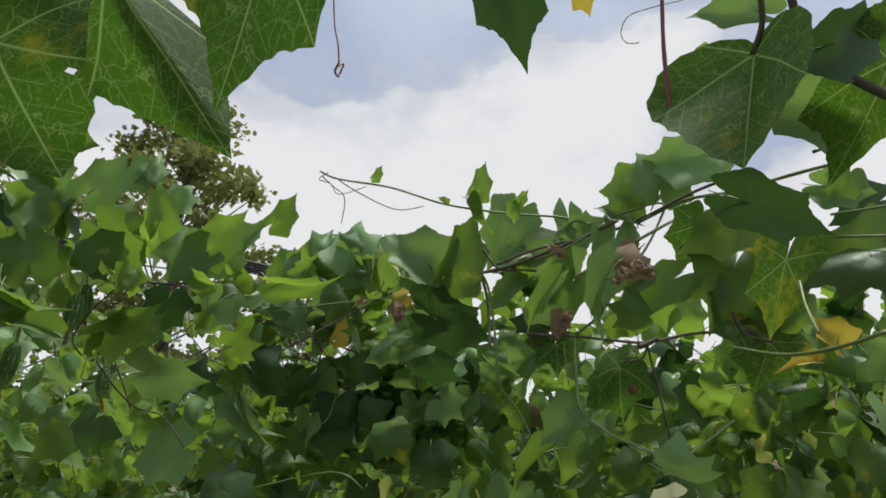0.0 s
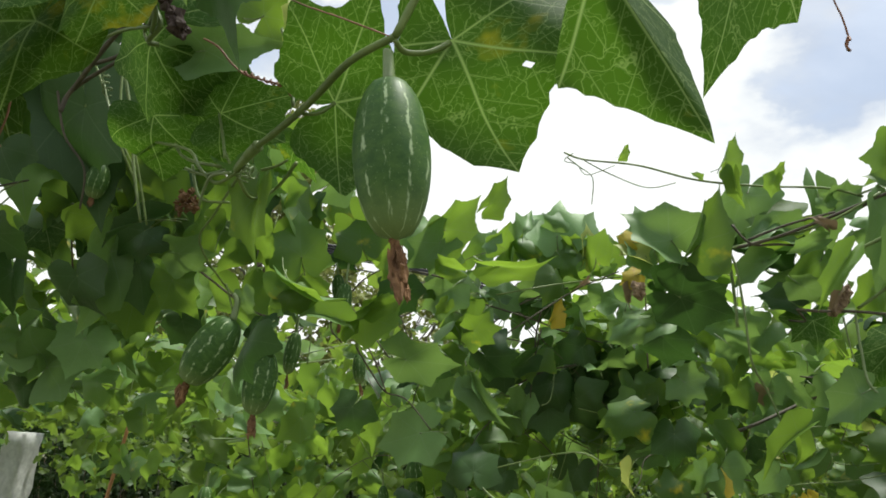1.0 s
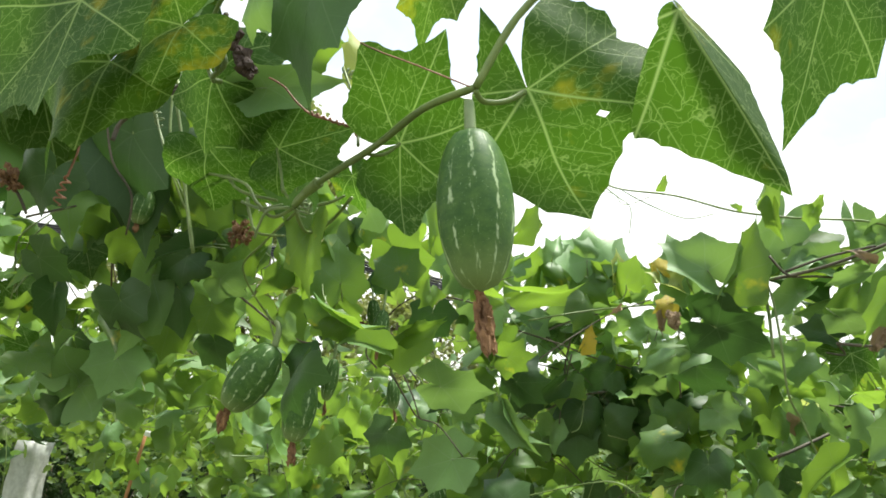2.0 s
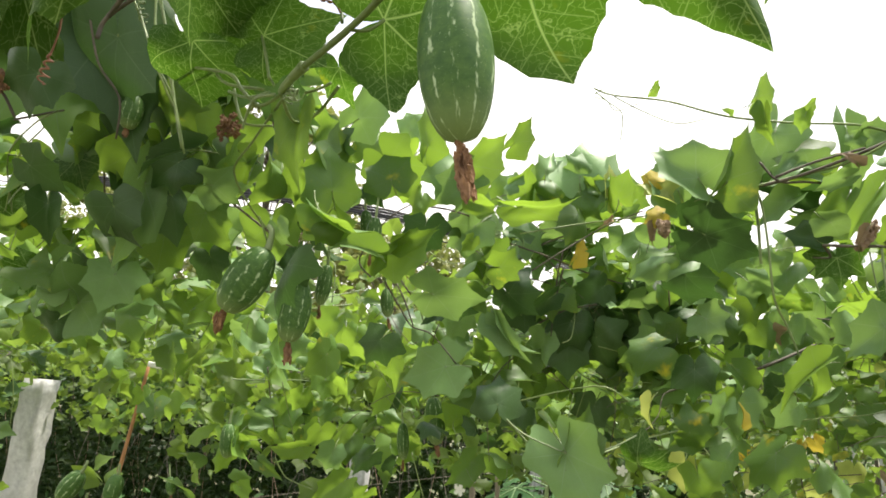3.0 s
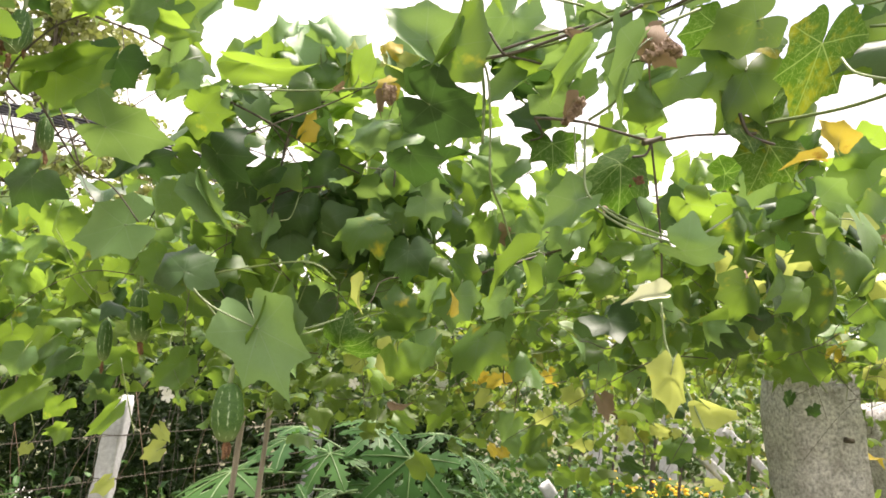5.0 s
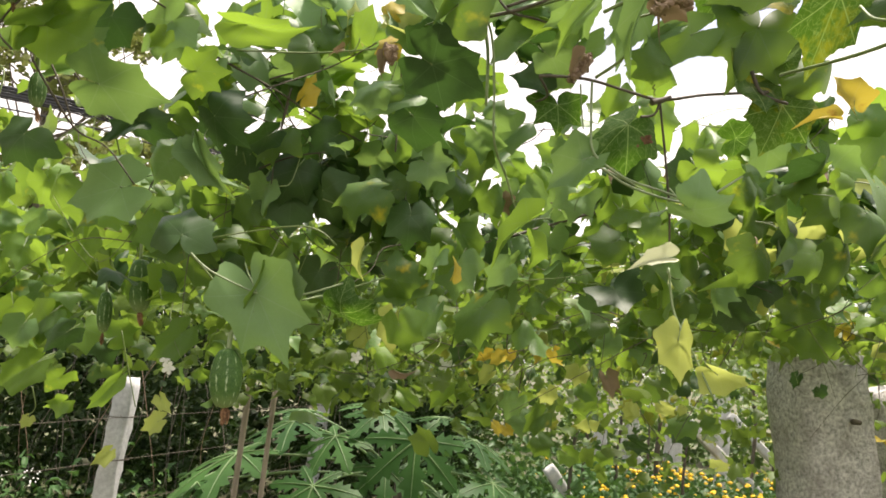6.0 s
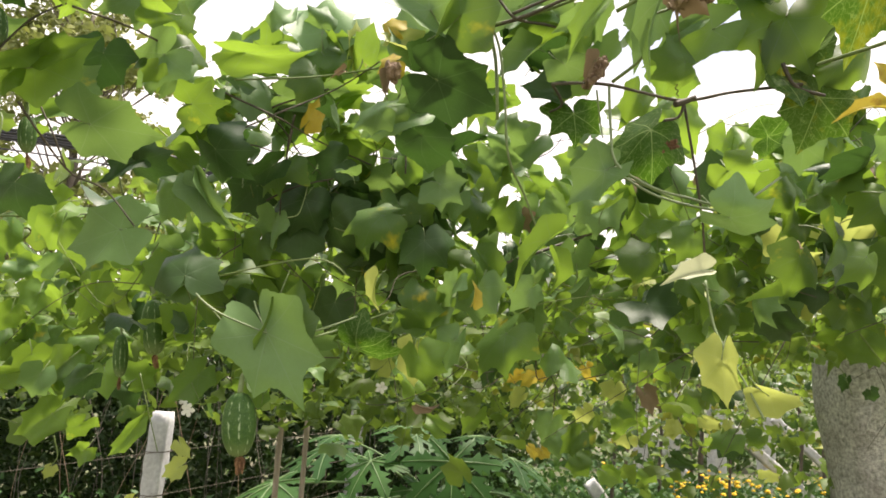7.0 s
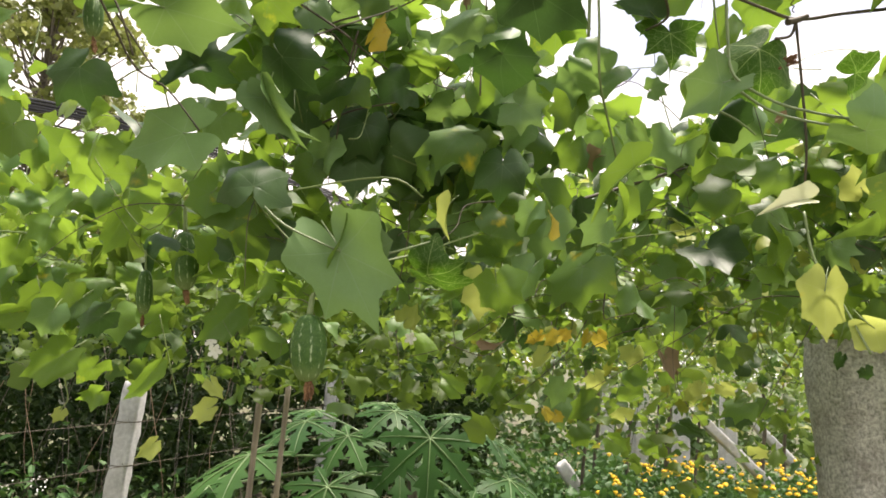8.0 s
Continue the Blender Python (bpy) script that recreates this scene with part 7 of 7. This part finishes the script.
for i, (a, b) in enumerate((((4.4, 7.0, -0.03), (3.15, 7.0, 1.02)), ((5.5, 8.2, -0.03), (4.35, 8.3, 1.02)), ((1.87, 5.5, -0.03), (1.37, 5.5, 0.62)), ((3.6, 8.4, -0.03), (2.75, 8.5, 0.9)))):
    p = thing("stone_stay", "slanting pale stone stay propping the trellis", "stay", "slanting stone stays")
    hewn("bar", a, b, 0.10, 0.09, CONCRETE, i + 11, p)

FENCE = ((-1.50, 4.2, 1.12, 0.11), (-2.505, 2.6, 1.46, 0.115), (-0.5, 6.1, 1.2, 0.12))
for i, (x, y, top, wd) in enumerate(FENCE):
    p = thing("fence_post", "whitewashed rough stone fence post holding barbed wire", "post", "fence posts")
    hewn("shaft", (x - 0.05, y, -0.05), (x, y, top), wd, wd * 0.9, CONCRETE, i + 21, p, 0.012)
    for h in (0.42, 0.66, 0.9):
        bm = bmesh.new()
        bmesh.ops.create_cone(bm, cap_ends=False, segments=12, radius1=wd * 0.76, radius2=wd * 0.76, depth=0.005, matrix=Matrix.Translation((x - 0.01, y, h)))
        part("wire_loop", bm, STEM_DARK, p, "dark wire loop")
fence = thing("barbed_wire_fence", "thin rusty barbed wire strands between fence posts", "fence")
for h in (0.42, 0.66, 0.9):
    pts = [(-3.7, 0.4, h + 0.1), (-2.47, 2.53, h), (-2.0, 3.3, h - 0.02), (-1.48, 4.13, h), (-0.52, 6.03, h), (0.5, 8.3, h)]
    stem(fence, 0.002, STEM_DARK, *pts, name="wire_strand", end=0.002, wobble=0, sides=5)
    for k in range(34):
        u = (k + 0.5) / 34 * 4.0
        i0 = min(int(u), 3)
        q = Vector(pts[i0]).lerp(Vector(pts[i0 + 1]), u - i0)
        stem(fence, 0.0012, STEM_DARK, q + Vector((-0.012, 0.004, 0.014)), q + Vector((0.012, -0.004, -0.014)), name="barb", end=0.0006, wobble=0, sides=4)

trellis = thing("trellis_wire", "thin galvanised wires carrying the vine roof", "wire", kind="structure")
for y in (1.62, 2.1, 2.8, 3.6):
    stem(trellis, 0.0009, STEEL, (-3.2, y, 1.57), (-1.2, y, 1.545), (0.8, y, 1.54), (3.2, y, 1.555), (5.5, y, 1.57), name="wire", end=0.0014, wobble=0, sides=5)
for x in (-1.95, 0.78, 2.5):
    stem(trellis, 0.0014, STEEL, (x, 0.95, 1.55), (x, 3.0, 1.545), (x, 6.0, 1.545), (x, 9.4, 1.55), name="wire", end=0.0014, wobble=0, sides=5)

# ---- stakes, cane and tag ----
for x, y, top, r in ((-0.635, 3.3, 1.24, 0.0165), (-0.515, 3.3, 1.21, 0.0155)):
    s = thing("wooden_stake", "thin weathered wooden stake standing in the soil", "stake", "wooden stakes")
    stem(s, r, WOOD, (x + 0.01, y, -0.05), (x, y, 0.6), (x + 0.004, y, top), name="shaft", end=r * 0.8, wobble=0.25, sides=9)
for x, y, top, r in ((1.582, 2.0, 1.5, 0.011), (1.612, 2.06, 1.5, 0.007), (2.95, 7.2, 1.5, 0.03), (2.3, 6.6, 1.5, 0.018), (1.85, 6.2, 1.5, 0.018), (1.5, 5.4, 1.5, 0.016), (3.9, 7.0, 1.5, 0.022), (2.65, 5.9, 1.5, 0.015), (4.5, 7.6, 1.5, 0.02), (3.5, 8.8, 1.5, 0.02)):
    s = thing("vine_trunk", "dark slender woody vine trunk climbing to the roof", "vine", "vine trunks")
    stem(s, r, STEM_DARK, (x + 0.06, y, -0.05), (x + 0.02, y, 0.5), (x + 0.05, y, 1.0), (x, y, top), name="trunk", end=r * 0.7, wobble=0.3, sides=8)
cane = thing("cane", "thin orange-brown cane with a white tag tied on", "cane")
stem(cane, 0.0058, CANE, (-1.289, 1.34, 0.0), (-1.136, 1.340, 1.119), (-1.110, 1.340, 1.304), (-1.074, 1.340, 1.529), name="shaft", end=0.004, wobble=0.2)
bm = bmesh.new()
bmesh.ops.create_cube(bm, size=1.0, matrix=Matrix.Translation((-1.052, 1.33, 1.528)) @ Matrix.Rotation(0.15, 4, "Y") @ Matrix.Diagonal((0.036, 0.004, 0.012, 1)))
bmesh.ops.bevel(bm, geom=bm.edges[:], offset=0.0012, segments=1, affect="EDGES")
part("tag", bm, TAG, cane, "white plastic tag")
bm = bmesh.new()
bmesh.ops.create_cube(bm, size=1.0, matrix=Matrix.Translation((-1.065, 1.33, 1.43)) @ Matrix.Rotation(0.9, 4, "Y") @ Matrix.Diagonal((0.034, 0.004, 0.014, 1)))
part("tag", bm, TAG, cane, "white plastic tag")


# ---- papaya ----
def papaya_blade():
    """Seven deep lobes, each with side lobes, round the stalk's end; ribs are a second slot."""
    v, f, slots, us = [], [], [], []
    for k in range(7):
        ang = radians(-140 + 280 * k / 6)
        ln = (0.55, 0.8, 0.95, 1.0, 0.95, 0.8, 0.55)[k]
        d, s = Vector((math.sin(ang), math.cos(ang), 0)), Vector((math.cos(ang), -math.sin(ang), 0))
        prof = [(0.0, 0.03), (0.2, 0.10), (0.36, 0.09), (0.5, 0.24), (0.54, 0.12), (0.66, 0.22), (0.7, 0.10), (0.84, 0.12), (1.0, 0.0)]
        b = len(v)
        for u, w in prof:
            z = -0.28 * (u * ln) ** 2
            side_z = -0.05 * w
            q = d * (u * ln)
            ahead = d * (0.14 * w)
            v += [q + Vector((0, 0, z + 0.006)), q + s * w * ln + ahead + Vector((0, 0, z + side_z)), q - s * w * ln + ahead + Vector((0, 0, z + side_z))]
        for i in range(len(prof) - 1):
            p = b + 3 * i
            f += [(p, p + 3, p + 4, p + 1), (p, p + 2, p + 5, p + 3)]
            slots += [0, 0]
        rv, rf = tube([d * (u * ln) + Vector((0, 0, 0.012 - 0.28 * (u * ln) ** 2)) for u in (0, 0.3, 0.6, 0.95)], 0.016, 5, 0.004)
        b = len(v)
        v += rv
        f += [tuple(i + b for i in q) for q in rf]
        slots += [1] * len(rf)
    return mesh_from("leaf_blade", v, f, [PAPAYA_LEAF, PAPAYA_VEIN], slots, [(p[0] * 0.4 + 0.5, p[1] * 0.4 + 0.5) for p in v])


PAPAYA_BLADE = papaya_blade()


def papaya(x, y, crown, leaves):
    tree = thing("papaya_tree", "young papaya plant with large deeply cut green leaves", "tree", at=(x, y, 0))
    stem(tree, 0.05, BARK, (0, 0, -0.05), (0.02, 0, crown * 0.5), (0, 0, crown), name="trunk", end=0.03, sides=10)
    for lx, ly, lz, size, pitch, turn in leaves:
        tip = Vector((lx - x, ly - y, lz - 0.035))
        root = Vector((0, 0, crown - 0.03))
        st = stem(tree, 0.009, PAPAYA_VEIN, root, (root + tip) / 2 + Vector((0, 0, 0.06)), tip, name="leaf_stalk", end=0.006)
        child("leaf_blade", PAPAYA_BLADE, st, Matrix.Translation(tip) @ Euler((radians(pitch), 0, radians(turn))).to_matrix().to_4x4() @ Matrix.Scale(size, 4))


papaya(0.15, 4.35, 0.665, [
    (0.197, 3.83, 0.984, 0.36, -58, 178), (-0.31, 3.6, 0.75, 0.32, -42, 165), (-0.72, 3.7, 0.86, 0.42, -22, 118), (-0.5, 4.1, 1.0, 0.34, -18, 125),
    (0.55, 4.1, 0.98, 0.30, -18, -115), (0.65, 3.9, 0.78, 0.33, -30, -130), (-0.05, 4.75, 1.08, 0.32, 6, 10), (0.4, 4.7, 1.04, 0.3, 4, -30),
    (-0.5, 4.6, 1.02, 0.3, 0, 60), (0.0, 4.1, 1.09, 0.28, -25, 190), (-0.95, 3.9, 0.66, 0.34, -30, 110), (0.42, 3.75, 0.66, 0.3, -50, 205),
    (0.05, 4.0, 0.8, 0.3, -40, 185), (-0.25, 4.0, 0.95, 0.3, -30, 150)])

# ---- hedge behind the fence ----
spots = []
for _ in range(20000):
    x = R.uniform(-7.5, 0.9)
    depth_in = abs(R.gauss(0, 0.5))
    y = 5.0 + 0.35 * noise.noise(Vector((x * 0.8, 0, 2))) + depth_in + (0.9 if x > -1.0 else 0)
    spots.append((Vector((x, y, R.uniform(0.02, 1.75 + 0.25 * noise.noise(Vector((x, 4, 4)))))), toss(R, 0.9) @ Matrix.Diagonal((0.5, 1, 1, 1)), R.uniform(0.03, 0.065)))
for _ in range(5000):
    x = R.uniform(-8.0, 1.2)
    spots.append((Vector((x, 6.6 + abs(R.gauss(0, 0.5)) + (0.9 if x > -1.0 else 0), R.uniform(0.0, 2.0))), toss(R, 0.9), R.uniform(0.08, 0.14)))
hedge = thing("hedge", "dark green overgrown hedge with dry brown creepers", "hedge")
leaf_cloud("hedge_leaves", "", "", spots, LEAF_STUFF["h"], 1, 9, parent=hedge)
for _ in range(95):
    x = R.uniform(-6.5, 0.4)
    y = 5.0 + (0.9 if x > -1.0 else 0) + R.uniform(-0.15, 0.3)
    a = Vector((x, y, R.uniform(0.9, 1.6)))
    b = Vector((x + R.uniform(-0.3, 0.3), y - R.uniform(0, 0.1), R.uniform(0.0, 0.4)))
    stem(hedge, R.uniform(0.0012, 0.003), R.choice((BARK, BARK, BROWN)), a, a.lerp(b, 0.3) + Vector((R.uniform(-0.1, 0.1), 0, 0)),
         a.lerp(b, 0.7) + Vector((R.uniform(-0.1, 0.1), 0, 0)), b, name="dry_creeper", sides=5)
bushes = []
for _ in range(4200):
    x = R.uniform(-1.0, 13.0)
    bushes.append((Vector((x, 11.0 + abs(R.gauss(0, 0.7)), abs(R.gauss(0, 0.75)))), toss(R, 0.9), R.uniform(0.06, 0.12)))
leaf_cloud("far_bushes", "light green bushes beyond the marigold bed", "bushes", bushes, LEAF_STUFF["q"], 1, 9)
weeds = []
for _ in range(5200):
    x, y = R.uniform(-3.5, 6.5), R.uniform(2.6, 10.8)
    weeds.append((Vector((x, y, abs(R.gauss(0.04, 0.09)))), toss(R, 0.8), R.uniform(0.025, 0.06)))
leaf_cloud("weeds", "low green weeds over the soil", "weeds", weeds, LEAF_STUFF["q"], 1, 9)
foot = []
for _ in range(1500):
    x = R.uniform(-4.5, -1.2)
    foot.append((Vector((x, R.uniform(4.3, 5.0), abs(R.gauss(0.1, 0.22)))), toss(R, 0.9) @ Matrix.Diagonal((0.5, 1, 1, 1)), R.uniform(0.03, 0.06)))
leaf_cloud("hedge_weeds", "dark green weeds along the foot of the hedge", "weeds", foot, LEAF_STUFF["m"], 1, 9)
scrub = []
for _ in range(3400):
    x, y = R.uniform(0.3, 2.6), R.uniform(4.7, 7.2)
    if x > 0.36 * y:
        continue
    scrub.append((Vector((x, y, abs(R.gauss(0.22, 0.2)))), toss(R, 0.9) @ Matrix.Diagonal((0.6, 1, 1, 1)), R.uniform(0.04, 0.08)))
leaf_cloud("low_scrub", "dense green scrub behind the papaya plant", "weeds", scrub, LEAF_STUFF["m"], 1, 9)

bloom_v, bloom_f = [], []
for _ in range(34):
    x, y, z = R.uniform(-4.6, -2.0), R.uniform(4.2, 4.9), R.uniform(0.2, 0.5)
    for _ in range(5):
        c = Vector((x + R.gauss(0, 0.02), y + R.gauss(0, 0.02), z + R.gauss(0, 0.012)))
        b = len(bloom_v)
        for k in range(6):
            bloom_v.append(c + Vector((math.cos(k * 1.047), -0.3, math.sin(k * 1.047))) * R.uniform(0.004, 0.008))
        bloom_v.append(c + Vector((0, -0.008, 0.002)))
        bloom_f += [(b + k, b + (k + 1) % 6, b + 6) for k in range(6)]
tagged(new("weed_flowers", mesh_from("weed_flowers", bloom_v, bloom_f, [PETAL], smooth=False)), "tiny white weed flowers below the fence", "flowers", kind="stuff")

# ---- marigold bed ----
leaves, heads = [], []
for _ in range(330):
    y = R.uniform(4.9, 7.8)
    x = R.uniform(0.27 * y, 6.8)
    if x < 0.3 * y and R.random() < 0.6:
        continue
    h = R.uniform(0.3, 0.48)
    for _ in range(34):
        q = Vector((x + R.gauss(0, 0.14), y + R.gauss(0, 0.14), R.uniform(0.05, h)))
        leaves.append((q, toss(R, 0.9), R.uniform(0.025, 0.045)))
    for _ in range(R.randint(0, 4)):
        heads.append((Vector((x + R.gauss(0, 0.14), y + R.gauss(0, 0.14), h + R.uniform(-0.06, 0.08))), R.uniform(0.017, 0.029)))
leaf_cloud("marigold_foliage", "dense dark green marigold foliage", "marigolds", leaves, LEAF_STUFF["m"], 1, 9)
hv, hf = [], []
for c, s in heads:
    for ring, (rad, z) in enumerate(((0.55, -0.45), (1.0, -0.1), (0.85, 0.3), (0.45, 0.6), (0.0, 0.66))):
        for j in range(9):
            a = 2 * math.pi * j / 9 + ring * 0.35
            k = 1 + (0.16 if j % 2 else -0.1)
            hv.append(c + Vector((math.cos(a) * rad * k, math.sin(a) * rad * k, z)) * s)
    b = len(hv) - 45
    for ring in range(4):
        for j in range(9):
            hf.append((b + ring * 9 + j, b + ring * 9 + (j + 1) % 9, b + (ring + 1) * 9 + (j + 1) % 9, b + (ring + 1) * 9 + j))
tagged(new("marigold_flowers", mesh_from("marigold_flowers", hv, hf, [GOLD], smooth=False)), "bright yellow marigold flower heads", "marigolds", kind="stuff")


# ---- trees and cables in the distance ----
def tree(x, y, height, clumps, spread, low, label, per=90, size=(0.06, 0.12)):
    t = thing("tree", label, "tree", at=(x, y, 0))
    stem(t, 0.13, BARK, (0, 0, -0.1), (0.15, 0, height * 0.35), (-0.1, 0.1, height * 0.7), (0, 0, height * 0.95), name="trunk", end=0.05, sides=10)
    spots = []
    for i in range(clumps):
        a, k = R.uniform(0, 6.283), math.sqrt(R.random())
        z = R.uniform(low, height)
        w = spread * (1 - 0.55 * max(0, (z - low) / (height - low) - 0.35))
        c = Vector((math.cos(a) * k * w, math.sin(a) * k * w, z))
        base = Vector((0, 0, max(low * 0.6, z - R.uniform(0.8, 1.8))))
        stem(t, 0.028, BARK, base, base.lerp(c, 0.5) + Vector((0, 0, -0.15)), c, name="limb", end=0.012, sides=5)
        for _ in range(per):
            q = c + Vector((R.gauss(0, 0.2), R.gauss(0, 0.2), R.gauss(0, 0.13)))
            spots.append((q, toss(R, 0.9), R.uniform(*size)))
    leaf_cloud("crown", "", "", spots, LEAF_STUFF["k"], 1, 7, parent=t)


tree(-7.6, 14.0, 9.3, 96, 2.2, 3.2, "tall airy tree with small yellowish-green leaves")
tree(-4.6, 15.5, 5.6, 50, 2.2, 2.0, "low spreading tree with thin dark branches")
tree(-12.0, 15.0, 8.0, 50, 2.6, 2.5, "leafy roadside tree beyond the fence")
cables = thing("overhead_cables", "bundle of black overhead cables sagging past the trees", "cable")
for i in range(6):
    o = (0.0, 0.045, 0.09, 0.125, 0.3, 0.16)[i] - 0.1
    stem(cables, 0.022 if i < 4 else 0.012, RUBBER, (-26, 10.2, 7.4 - o), (-14, 10, 5.55 - o), (-8.08, 10, 4.8 - o), (-3.25, 10, 4.22 - o * 1.05), (0.5, 18, 4.5 - o), (8, 40, 5.5 - o),
         name="cable", end=0.022 if i < 4 else 0.012, wobble=0, sides=6)
